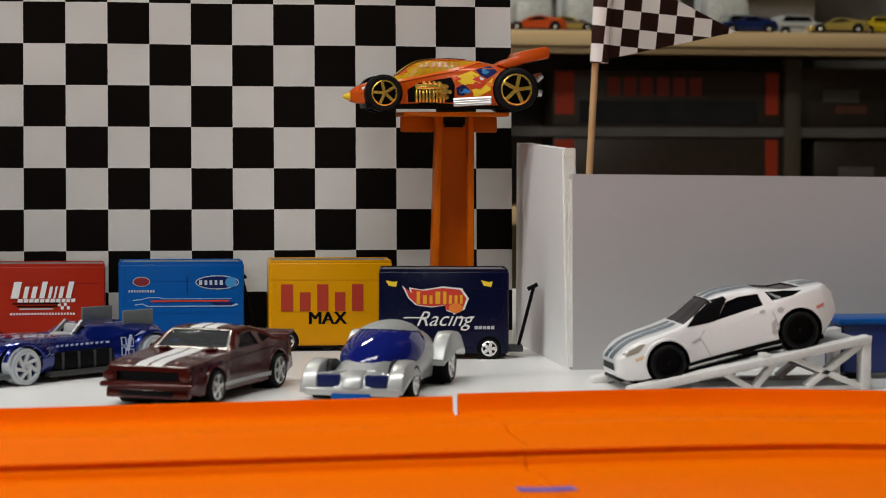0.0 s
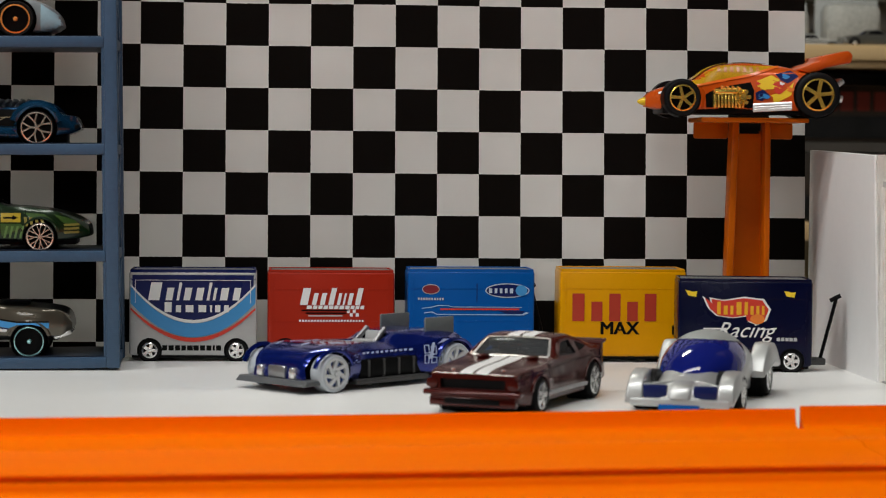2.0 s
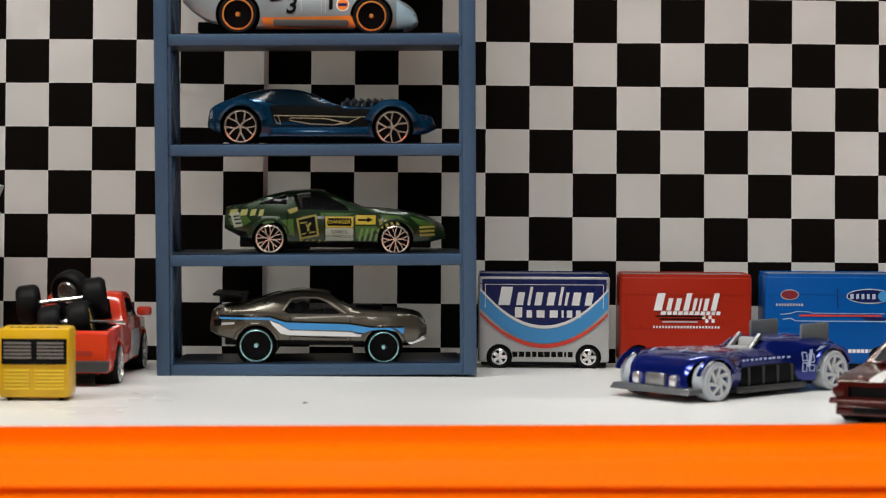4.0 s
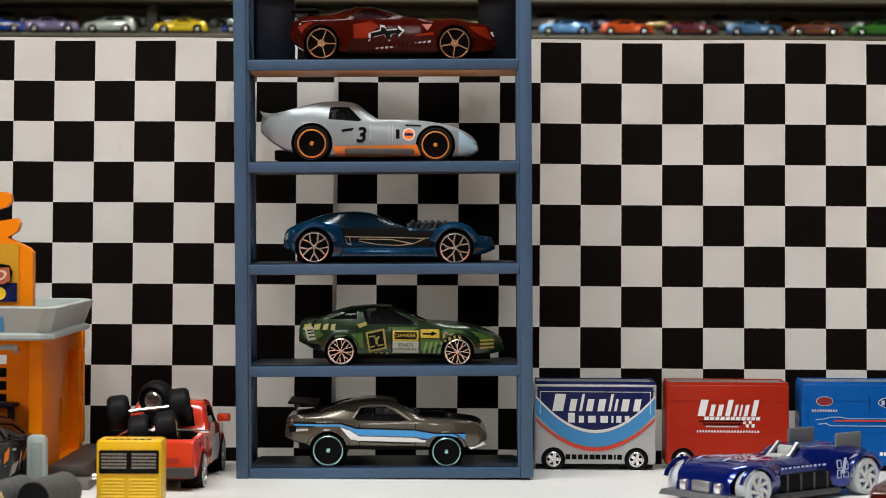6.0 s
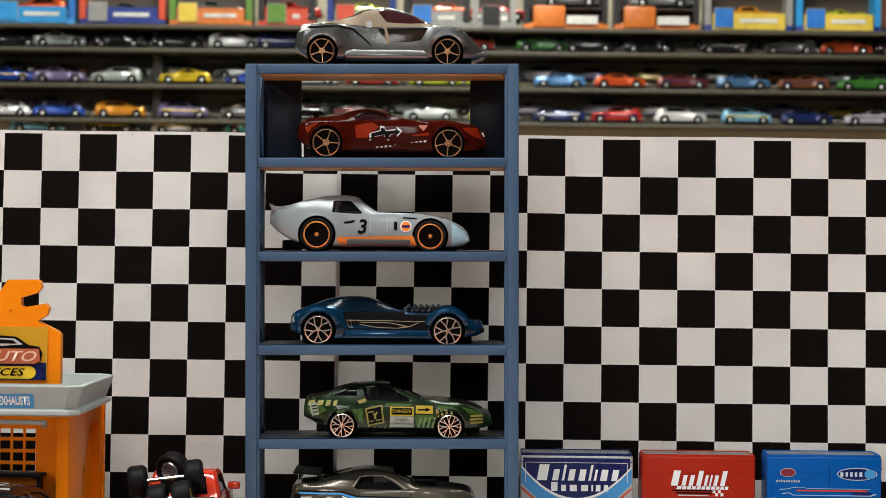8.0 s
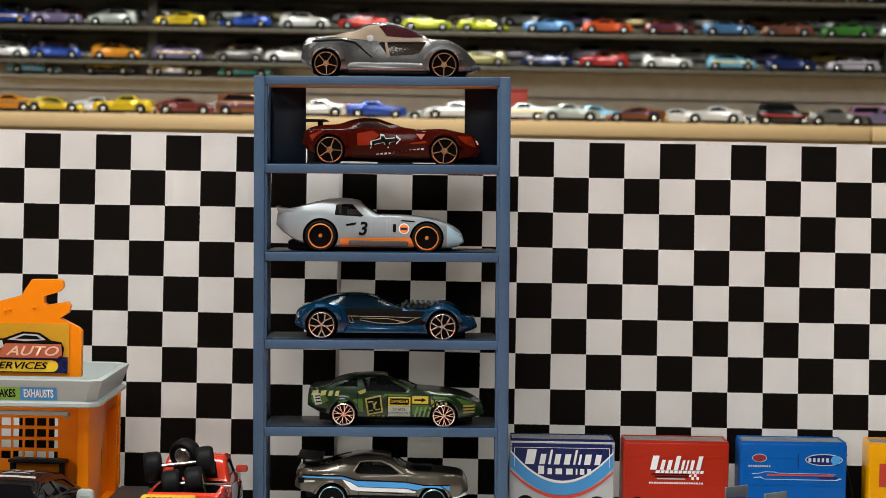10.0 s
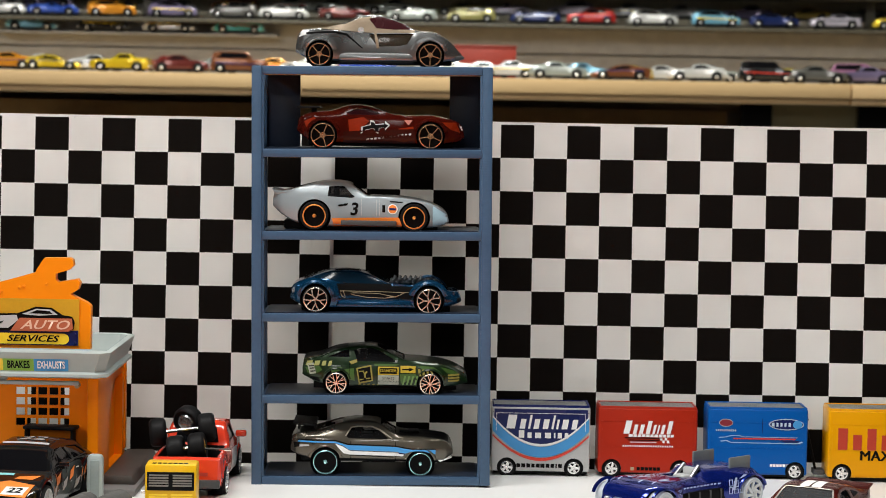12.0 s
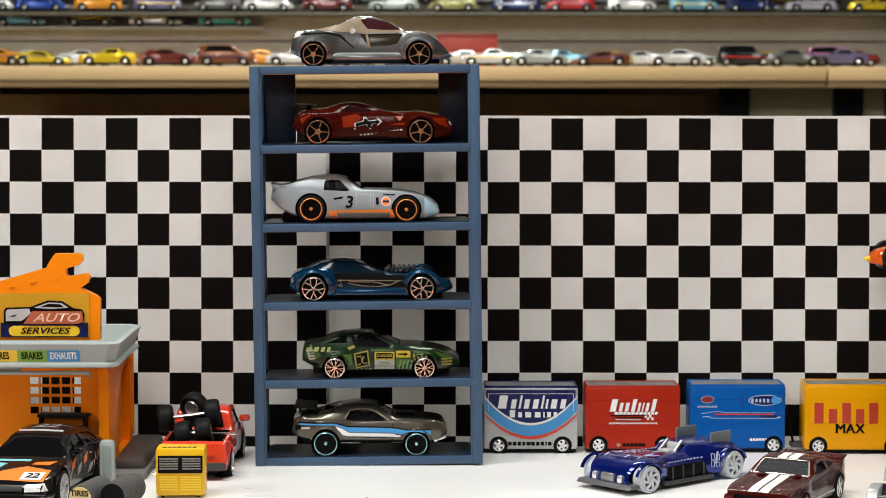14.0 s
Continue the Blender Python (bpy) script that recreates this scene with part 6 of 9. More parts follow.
car.lay("grille", [(-0.0085, 0.0059 + 4 * KW), (0.0085, 0.0059 + 4 * KW), (0.0075, 0.0059 + 16 * KW), (-0.0075, 0.0059 + 16 * KW)], P_BLACK, "front")
car.both("side_vent", wc([(46, 24), (64, 29), (64, 25), (52, 22)]), P_GREY)
car.both("door_line", wc([(76, 40), (64, 28), (77, -8), (78.5, -8), (66, 28), (77.5, 40)]), P_GREY)
car.both("door_line", wc([(197, 44), (203, 16), (193, 0), (194.5, 0), (204.5, 16), (198.5, 44)]), P_GREY)
car.both("fuel_flap", shape_points("oval", 212 * KW, 0.0059 + 43 * KW, 0.0011, 0.0009), P_GREY)
car.both("rear_lamp", wc([(275, 35), (290, 37), (290, 31), (275, 30)]), mat("pale_red_lamp", (0.62, 0.25, 0.18), rough=0.3, bump=0.0))
car.both("black_sill", wc([(30, -22), (205, -20), (205, -6), (30, -9)]), P_BLACK)
car.add("front_lip", box(-0.0163, -0.0105, -0.0112, 0.0112, 0.0030, 0.0040, 0.0004), BLACK, "black front lip")

WHITE_PRINT = printed_layers("white_print_plastic", (0.74, 0.73, 0.71), 0.5)
ramp = thing("display_ramp", "white 3D-printed truss ramp holding the white car", "ramp", Matrix.Translation((0.3325, 0, 0)))
RL, RH = 0.0892, 0.0178
zt = lambda x: max((RH - 0.002) * (x - 0.009) / (RL - 0.009), 0.0)
for y0, y1, r0 in ((-0.1805, -0.1735, 0.0085), (-0.1500, -0.1430, 0.0030)):
    part("runner", prism([(r0, 0.0), (r0 + 0.005, 0.0), (RL, RH - 0.0024), (RL, RH), (r0 + 0.0005, 0.0018)], y0, y1, 0.0003), WHITE_PRINT, ramp)
    for a, c_ in (((0.040, zt(0.040)), (0.050, 0.0005)), ((0.050, 0.0005), (0.058, zt(0.058))), ((0.063, zt(0.063)), (0.087, 0.0006)), ((0.068, 0.0012), (0.087, zt(0.087)))):
        d_ = Vector((c_[0] - a[0], 0, c_[1] - a[1]))
        part("strut", box(-d_.length / 2, d_.length / 2, -0.0022, 0.0022, -0.0010, 0.0010, 0.0002), WHITE_PRINT, ramp, "", True, Matrix.Translation(((a[0] + c_[0]) / 2, (y0 + y1) / 2, (a[1] + c_[1]) / 2)) @ Matrix.Rotation(-math.atan2(d_.z, d_.x), 4, "Y"))
    part("end_post", box(RL - 0.0030, RL, y0 + 0.0005, y1 - 0.0005, 0.0, RH - 0.001, 0.0003), WHITE_PRINT, ramp)
    part("foot_rail", box(0.030, RL, y0 + 0.002, y1 - 0.002, 0.0, 0.0014, 0.0003), WHITE_PRINT, ramp)
part("deck_end", prism([(0.066, zt(0.066) + 0.0002), (RL - 0.003, zt(RL - 0.003) + 0.0002), (RL - 0.003, zt(RL - 0.003) + 0.0016), (0.066, zt(0.066) + 0.0016)], -0.1737, -0.1500), P_GREY, ramp, "grey deck plate")
for x in (0.012, 0.045):
    part("cross_bar", box(x, x + 0.004, -0.1737, -0.1500, zt(x), zt(x) + 0.0012, 0.0002), WHITE_PRINT, ramp)
part("wheel_stop", box(0.0525, 0.0555, -0.1800, -0.1745, zt(0.0530) + 0.0016, zt(0.0530) + 0.0036, 0.0004), WHITE_PRINT, ramp)


# ---- maroon fastback with white stripes ----
def mm_(pts):
    return [(x / 1000, z / 1000) for x, z in pts]


maroon = paint("maroon_metal_paint", (0.062, 0.007, 0.005), 0.2, 0.22, 0.22, 1.35)


def heading(x, y, theta, lx, ly):
    """A pose that brings the local point lx, ly to x, y."""
    r = Matrix.Rotation(radians(theta), 4, "Z")
    o = r @ Vector((lx, ly, 0))
    return Matrix.Translation((x - o.x, y - o.y, 0)) @ r


car = Car("toy_fastback", "maroon toy fastback with two white racing stripes", heading(0.2091, -0.1925, 62.5, -0.0239, -0.0158), maroon, (
    mm_([(-36.0, 7.0), (-35.8, 12.6), (-35.0, 13.6), (-30, 14.6), (-9.4, 16.3), (-8.6, 16.6), (-1.4, 22.0), (1.5, 22.9), (8, 23.2), (14, 22.0), (25.5, 18.0), (30, 17.6), (34.6, 18.4), (35.2, 16.8), (35.5, 9)]),
    mm_([(-36.0, 7.0), (-35.6, 12.0), (-20, 14.2), (-8, 15.4), (12, 15.6), (20, 16.8), (30, 16.8), (35.5, 12)]),
    [(-0.036, 0.88), (-0.0345, 0.95), (-0.0215, 1.0), (0.02, 1.0), (0.031, 0.98), (0.0355, 0.93)],
    [(-0.036, 0.93), (-0.0095, 0.92), (-0.0078, 0.90), (-0.001, 0.74), (0.010, 0.72), (0.020, 0.80), (0.028, 0.90), (0.0355, 0.90)],
    mm_([(-36.0, 4.8), (-30, 3.2), (-26, 2.8), (28, 2.8), (35.5, 5)])), 0.0152,
    [(-0.0215, 0.0058, 0.0054), (0.0215, 0.0063, 0.0059)], "wide5", CHROME, stretch=(1.11, 1.05, 0.93), square=0.55, lip=0.0006, waist=0.06,
    windows=[("side_window", mm_([(-4.0, 16.6), (0.8, 20.9), (7.6, 21.2), (10.2, 16.6)]), TINT_GREY)],
    screens=[("windscreen", -0.0078, -0.0014, 0.0118, 0.0096, 0.0164, TINT_PALE), ("rear_glass", 0.0135, 0.0235, 0.0086, 0.0092, 0.0178, GLASS_DARK)],
    pockets=[(-0.040, -0.0345, -0.0098, 0.0098, 0.0088, 0.0119)], cabin=(0.0010, 0.0080, 0.0160, 0.0215))
trim_ = mat("pale_screen_frame", (0.42, 0.40, 0.38), rough=0.3, metal=0.5, bump=0.0)
for y0, y1 in ((-0.0122, -0.0114), (0.0114, 0.0122)):
    car.lay("screen_frame", [(-0.0080, y0), (-0.0012, y0 * 0.82), (-0.0012, y1 * 0.82), (-0.0080, y1)], trim_, "top", 0.0001)
for x0, x1, hw_ in ((-0.0089, -0.0081, 0.0118), (-0.0013, -0.0007, 0.0097)):
    car.stripe("screen_frame", x0, x1, -hw_, hw_, trim_, 0.0001)
for y0, y1 in ((-0.0043, -0.0004), (0.0004, 0.0043)):
    for x0, x1 in ((-0.0352, -0.0092), (-0.0004, 0.0132)):
        car.stripe("stripe", x0, x1, y0, y1, P_WHITE)
car.both("quarter_window", mm_([(12.5, 17.2), (12, 20.3), (17.5, 18.4)]), P_BLACK)
car.both("side_stripe", mm_([(-17, 5.2), (16, 5.2), (16, 6.6), (-17, 6.6)]), P_GREY)
car.both("door_line", mm_([(-5.2, 6.6), (-5.2, 15.4), (-5.0, 15.4), (-5.0, 6.6)]), P_BLACK)
car.add("front_bumper", prism(mm_([(-37.3, 7.1), (-37.0, 8.0), (-36.4, 8.4), (-33.5, 8.4), (-33.5, 6.6), (-36.8, 6.6)]), -0.0146, 0.0146, 0.0004), maroon, "body-coloured bumper")
car.add("valance", prism(mm_([(-36.3, 3.2), (-36.1, 6.2), (-33.5, 6.4), (-33.5, 3.0)]), -0.0130, 0.0130, 0.0005), maroon)
car.add("lower_grille", box(-0.0366, -0.0356, -0.0082, 0.0082, 0.0040, 0.0058, 0.0002), BLACK, "dark lower grille")
car.both("shoulder_line", mm_([(-33, 12.5), (20, 14.9), (20, 15.1), (-33, 12.7)]), P_BLACK, 0.0001)
car.add("tail_lip", prism(mm_([(30.5, 17.2), (35.4, 18.2), (36.2, 19.2), (35.0, 19.0), (30.5, 17.9)]), -0.0138, 0.0138, 0.0002), maroon)
for y in (-0.0122, 0.0122):
    h = lathe([(0.0017, -0.0004), (0.0017, 0.0004), (0.0001, 0.0006)], 16)
    bmesh.ops.rotate(h, cent=(0, 0, 0), matrix=Matrix.Rotation(radians(90), 3, "Z"), verts=h.verts[:])
    bmesh.ops.translate(h, verts=h.verts[:], vec=(-0.0358, y, 0.0104))
    car.add("head_lamp", h, maroon, "dark round headlamp")
    pin = lathe([(0.0008, 0), (0.0008, 0.0005), (0.0001, 0.0007)], 10, "z")
    bmesh.ops.translate(pin, verts=pin.verts[:], vec=(-0.0318, y * 0.62, 0.0143))
    car.add("hood_pin", pin, CHROME)
car.add("hood_vent", box(-0.0120, -0.0085, 0.0062, 0.0092, 0.0162, 0.0172, 0.0004), maroon)
car.add("hood_vent", box(-0.0120, -0.0085, -0.0092, -0.0062, 0.0162, 0.0172, 0.0004), maroon)

# ---- silver car with blue canopy ----
sil = paint("bright_silver_paint", (0.50, 0.515, 0.51), 0.6, 0.42, 0.35)
car = Car("toy_canopy_car", "silver toy show car with large blue bubble canopy", heading(0.2681, -0.1863, 68.0, -0.0243, -0.0135), sil, (
    mm_([(-36, 4.5), (-34.5, 7.5), (-28, 9.5), (-20, 11.5), (-12, 14.5), (0, 16.5), (15, 15.0), (28, 12.0), (34, 9.0)]),
    mm_([(-36, 4.5), (-34, 6.5), (-20, 9.5), (0, 11), (20, 11), (34, 8.0)]),
    [(-0.036, 0.40), (-0.030, 0.52), (-0.018, 0.62), (0.0, 0.74), (0.02, 0.76), (0.034, 0.6)],
    [(-0.036, 0.2), (-0.02, 0.34), (0.0, 0.55), (0.02, 0.55), (0.034, 0.4)],
    mm_([(-36, 2.6), (-25, 2.4), (25, 2.4), (34, 4)])), 0.0165,
    [(-0.0225, 0.0055, 0.0056), (0.0225, 0.0066, 0.0067)], "five", CHROME, accent=P_WHITE, stretch=(1.08, 1.0, 1.0))
pod = bmesh.new()
bmesh.ops.create_uvsphere(pod, u_segments=36, v_segments=20, radius=1, matrix=Matrix.Translation((0.0040, 0, 0.0098)) @ Matrix.Rotation(radians(-7), 4, "Y") @ Matrix.Diagonal((0.0275, 0.0141, 0.0092, 1)))
car.add("cabin_pod", pod, sil, "rounded silver cabin")
cano = bmesh.new()
bmesh.ops.create_uvsphere(cano, u_segments=32, v_segments=18, radius=1, matrix=Matrix.Translation((-0.0010, 0, 0.0114)) @ Matrix.Rotation(radians(-11), 4, "Y") @ Matrix.Diagonal((0.0225, 0.0132, 0.0098, 1)))
can = car.add("canopy", cano, GLASS_BLUE, "glossy blue bubble canopy")
ctree = tree_of(can.data)
lay("roof_panel", flat([shape_points("oval", 0.0070, 0, 0.0140, 0.0098)]), ctree, "top", mat("matt_silver_paint", (0.36, 0.38, 0.37), rough=0.5, metal=0.3, bump=0.01), car.ob, (0, 0), 0.0015, 0.0002, "silver roof panel")
for sgn in (-1, 1):
    fen = loft(mm_([(-36.5, 4), (-35, 8.5), (-30, 11.5), (-24, 12.4), (-17, 10.5), (-12, 8)]), mm_([(-36.5, 4), (-34, 7), (-24, 8.5), (-12, 7)]), [(-0.0365, 0.75), (-0.03, 0.95), (-0.022, 1.0), (-0.012, 0.6)], [(-0.0365, 0.6), (-0.024, 0.7), (-0.012, 0.4)], mm_([(-36.5, 3), (-32, 5.5), (-24, 8.0), (-16, 6.5), (-12, 5)]), 0.0036, 24)
    bmesh.ops.translate(fen, verts=fen.verts[:], vec=(0, sgn * 0.0138, 0))
    car.add("front_fender", fen, sil)
    fr = loft(mm_([(10, 9), (15, 14.0), (22, 17.2), (30, 16.4), (35, 14), (37, 10)]), mm_([(10, 8.5), (18, 11), (28, 12), (37, 9)]), [(0.010, 0.7), (0.02, 1.0), (0.032, 1.0), (0.037, 0.7)], [(0.010, 0.5), (0.022, 0.7), (0.037, 0.5)], mm_([(10, 7.0), (14, 8.5), (22, 10.5), (31, 9.5), (37, 8)]), 0.0040, 24)
    bmesh.ops.translate(fr, verts=fr.verts[:], vec=(0, sgn * 0.0148, 0))
    car.add("rear_fender", fr, sil)
    arm = bmesh.new()
    add_rod(arm, (-0.0345, sgn * 0.0130, 0.0078), (-0.0290, sgn * 0.0035, 0.0088), 0.0009, 8)
    add_rod(arm, (-0.0345, sgn * 0.0130, 0.0036), (-0.0345, 0, 0.0036), 0.0011, 8)
    car.add("front_arm", arm, sil)
    car.add("lamp_insert", box(-0.0356, -0.0335, min(sgn * 0.0040, sgn * 0.0112), max(sgn * 0.0040, sgn * 0.0112), 0.0042, 0.0086, 0.0004), P_NAVY, "dark blue nose insert")
car.add("nose", prism(mm_([(-37.5, 4.4), (-35.5, 8.2), (-28, 9.8), (-28, 4.0)]), -0.0034, 0.0034, 0.0012), sil)
car.add("front_valance", box(-0.0368, -0.0340, -0.0150, 0.0150, 0.0022, 0.0048, 0.0007), sil)
car.add("blue_plate", box(-0.0374, -0.0340, -0.0062, 0.0062, 0.0012, 0.0030, 0.0003), CART_BLUE, "blue lower plate")

# ---- blue open racer ----
deep = paint("deep_blue_paint", (0.003, 0.016, 0.21), 0.6, 0.18, 0.7)
car = Car("toy_open_racer", "deep blue open toy racer with white tyres", heading(0.1486, -0.1345, 41.5, -0.0284, -0.0163), deep, (
    mm_([(-32, 5.0), (-31.3, 9.5), (-28, 13.2), (-20, 14.8), (-8, 14.6), (2, 14.4), (8, 17.2), (20, 17.6), (30, 16.2), (34, 12.5)]),
    mm_([(-32, 5.0), (-30.6, 9.5), (-22, 13.6), (-8, 12.2), (4, 12.2), (20, 15.0), (34, 11.5)]),
    [(-0.032, 0.66), (-0.029, 0.84), (-0.022, 0.98), (-0.010, 0.80), (0.006, 0.78), (0.02, 0.98), (0.034, 0.84)],
    [(-0.032, 0.55), (-0.02, 0.74), (0.0, 0.50), (0.018, 0.5), (0.034, 0.6)],
    mm_([(-32, 3.8), (-28, 3.0), (28, 3.0), (34, 5)])), 0.0175,
    [(-0.0245, 0.0062, 0.0062), (0.0245, 0.0065, 0.0065)], "turbine", mat("white_spoke", (0.62, 0.64, 0.66), rough=0.3, bump=0.01), tyre=WHITE_RUBBER, accent=mat("blue_wheel_well", (0.04, 0.11, 0.42), rough=0.3, bump=0.01), arch=1.12, wells=False, stretch=(1.16, 1.02, 1.0), waist=0.0, lip=0.0006, pockets=[(-0.0060, 0.0062, -0.0056, 0.0056, 0.0105, 0.03)])
car.add("front_wing", prism(mm_([(-35.5, 2.4), (-34, 4.2), (-28, 4.2), (-28, 2.6)]), -0.0162, 0.0162, 0.0004), mat("mid_grey_plastic", (0.10, 0.105, 0.11), rough=0.35, bump=0.02), "grey front splitter")
for sgn in (-1, 1):
    car.add("side_skirt", box(-0.0150, 0.0140, min(sgn * 0.0118, sgn * 0.0162), max(sgn * 0.0118, sgn * 0.0162), 0.0016, 0.0034, 0.0005), DARK_GREY, "dark grey side skirt")
    car.add("side_pod", box(-0.0125, 0.0150, min(sgn * 0.0105, sgn * 0.0145), max(sgn * 0.0105, sgn * 0.0145), 0.0032, 0.0098, 0.0010), BLACK, "dark side intake")
    for xv in (-0.0090, -0.0030, 0.0030, 0.0090):
        car.add("intake_rib", box(xv - 0.0004, xv + 0.0004, min(sgn * 0.0140, sgn * 0.0148), max(sgn * 0.0140, sgn * 0.0148), 0.0036, 0.0094, 0.0001), DARK_GREY)
    car.add("nose_lamp", box(-0.0332, -0.0305, min(sgn * 0.0062, sgn * 0.0090), max(sgn * 0.0062, sgn * 0.0090), 0.0042, 0.0080, 0.0006), CHROME, "bright nose lamp")
    car.add("wing_plate", box(0.0170, 0.0290, sgn * 0.0105 - 0.0005, sgn * 0.0105 + 0.0005, 0.0140, 0.0215, 0.0004), mat("grey_wing_plate", (0.15, 0.17, 0.17), rough=0.35, bump=0.02) if sgn < 0 else bpy.data.materials["grey_wing_plate"], "upright grey wing plate")
car.add("nose_grille", box(-0.0328, -0.0305, -0.0040, 0.0040, 0.0042, 0.0082, 0.0005), BASE_METAL)
ck = bmesh.new()
add_box(ck, -0.0045, 0.0060, -0.0052, 0.0052, 0.0112, 0.0136, 0.0008)
car.add("cockpit", ck, BLACK, "dark open cockpit")
st = bmesh.new()
add_box(st, 0.0028, 0.0052, -0.0036, 0.0036, 0.0125, 0.0178, 0.0008, Matrix.Rotation(radians(6), 4, "Y"))
add_box(st, -0.0012, 0.0035, -0.0034, 0.0034, 0.0128, 0.0146, 0.0006)
car.add("seat", st, P_GREY, "light grey seat")
hr = bmesh.new()
for y in (-0.0045, 0.0045):
    add_rod(hr, (0.0005, y, 0.0125), (0.0062, y * 0.9, 0.0182), 0.0009, 8)
car.add("roll_bar", hr, BASE_METAL)
scr = random.Random(9)
SCRAWL = mat("pale_blue_scrawl", (0.42, 0.48, 0.66), rough=0.4, bump=0.0)
def outline_box(x, z, w, h, t):
    """Four thin strokes round a small field."""
    for a in ([(x, z), (x + w, z), (x + w, z + t), (x, z + t)], [(x, z + h - t), (x + w, z + h - t), (x + w, z + h), (x, z + h)], [(x, z), (x + t, z), (x + t, z + h), (x, z + h)], [(x + w - t, z), (x + w, z), (x + w, z + h), (x + w - t, z + h)]):
        car.both("white_scrawl", mm_(a), SCRAWL)


for k in range(9):
    outline_box(12.5 + 2.3 * (k % 5) + scr.uniform(0, 0.5), 6.6 + 3.0 * (k // 5) + scr.uniform(-0.4, 0.6), scr.uniform(1.4, 2.0), scr.uniform(2.0, 3.2), 0.32)
for k in range(11):
    x = -11.0 + 1.9 * k
    car.both("white_scrawl", mm_([(x, 11.2), (x + scr.uniform(0.8, 1.5), 11.3), (x + 1.2, 11.9), (x, 11.8)]), SCRAWL)
for k in range(16):
    x, z = scr.uniform(-30, -13), scr.uniform(8.5, 12.8)
    car.both("white_scrawl", mm_([(x, z), (x + scr.uniform(1.0, 2.6), z + scr.uniform(0.1, 0.8)), (x + 1.0, z + 0.5), (x, z + 0.3)]), SCRAWL)
for k in range(14):
    x, y = scr.uniform(-0.029, -0.008), scr.uniform(-0.010, 0.010)
    d_ = scr.uniform(-0.0012, 0.0012)
    car.lay("white_scrawl", [(x, y), (x + 0.0036, y + d_), (x + 0.0038, y + d_ + 0.0008), (x + 0.0018, y + d_ * 0.4 + 0.0012), (x, y + 0.0007)], SCRAWL, "top")
for pts in ([(14, 8.2), (15.5, 13.6), (16.4, 13.6), (15.2, 8.2)], [(17, 13.0), (19.5, 14.6), (30, 13.8), (30, 13.2), (20.0, 13.8)]):
    car.both("white_scrawl", mm_(pts), SCRAWL)
# ---- black rally car ----
blk = paint("black_gloss_paint", (0.006, 0.006, 0.0065), 0.0, 0.12, 0.0, 1.38)
car = Car("toy_rally_car", "black toy rally car with orange and teal hood print", heading(-0.1080, -0.1620, 82.0, -0.0290, -0.0200), blk, (
    mm_([(-48, 6), (-47.5, 10.5), (-44, 13.2), (-30, 16.4), (-17, 18.4), (-8, 23.6), (0, 27.0), (14, 27.8), (27, 26.2), (36, 21.4), (41, 19.6), (43, 13)]),
    mm_([(-48, 6), (-46, 11.8), (-30, 15.4), (-12, 17.4), (15, 18.2), (36, 18.6), (43, 13)]),
    [(-0.048, 0.84), (-0.045, 0.94), (-0.03, 1.0), (0.03, 1.0), (0.04, 0.94), (0.043, 0.84)],
    [(-0.048, 0.82), (-0.018, 0.82), (-0.002, 0.60), (0.016, 0.58), (0.034, 0.68), (0.043, 0.8)],
    mm_([(-48, 6), (-42, 4), (38, 4), (43, 7)])), 0.0200,
    [(-0.029, 0.0076, 0.0077), (0.029, 0.0076, 0.0077)], "rally", P_WHITE, wheel_w=0.0075, square=0.5, lip=0.0008,
    windows=[("side_window", mm_([(-8, 19.4), (-1, 24.6), (11, 25.0), (12, 19.6)]), GLASS_DARK), ("side_window", mm_([(14.5, 19.6), (14, 25.0), (25, 23.8), (30, 20.0)]), GLASS_DARK)],
    screens=[("windscreen", -0.0168, -0.0015, 0.0155, 0.0112, 0.0186, GLASS_DARK)])
car.lay("white_scrawl", [(0.0015, -0.0105), (0.0045, -0.0098), (0.0045, 0.0110), (0.0015, 0.0100)], P_GREY, "top")
faint = mat("faint_white_print", (0.30, 0.28, 0.26), bump=0.01)
bm = letters("22", 0.0120, 0.1, 0.0002)
bmesh.ops.rotate(bm, cent=(0, 0, 0), matrix=Matrix.Rotation(radians(-90), 3, "Z"), verts=bm.verts[:])
bmesh.ops.translate(bm, verts=bm.verts[:], vec=(0.0125, 0, 0))
lay("lettering", bm, car.tree, "top", faint, car.ob, (0, 0), 0.002, 0.0002)
car.lay("orange_print", [(-0.0450, -0.0160), (-0.0330, -0.0160), (-0.0290, -0.0040), (-0.0360, 0.0070), (-0.0440, 0.0100)], P_ORANGE, "top")
car.lay("orange_print", [(-0.0270, -0.0130), (-0.0210, -0.0150), (-0.0230, -0.0060), (-0.0265, -0.0050)], P_ORANGE, "top")
car.lay("teal_print", [(-0.0430, 0.0110), (-0.0250, 0.0060), (-0.0240, 0.0165), (-0.0430, 0.0175)], P_TEAL, "top")
car.lay("teal_print", [(-0.0222, -0.0030), (-0.0195, -0.0030), (-0.0195, 0.0140), (-0.0222, 0.0120)], P_TEAL, "top")
car.lay("number_field", [(-0.0435, -0.0142), (-0.0360, -0.0146), (-0.0360, -0.0050), (-0.0435, -0.0048)], P_WHITE, "top", 0.0002)
bm = letters("22", 0.0062, 0.1, 0.0002)
bmesh.ops.rotate(bm, cent=(0, 0, 0), matrix=Matrix.Rotation(radians(-90), 3, "Z"), verts=bm.verts[:])
bmesh.ops.translate(bm, verts=bm.verts[:], vec=(-0.0398, -0.0097, 0))
lay("lettering", bm, car.tree, "top", P_BLACK, car.ob, (0, 0), 0.002, 0.0003)
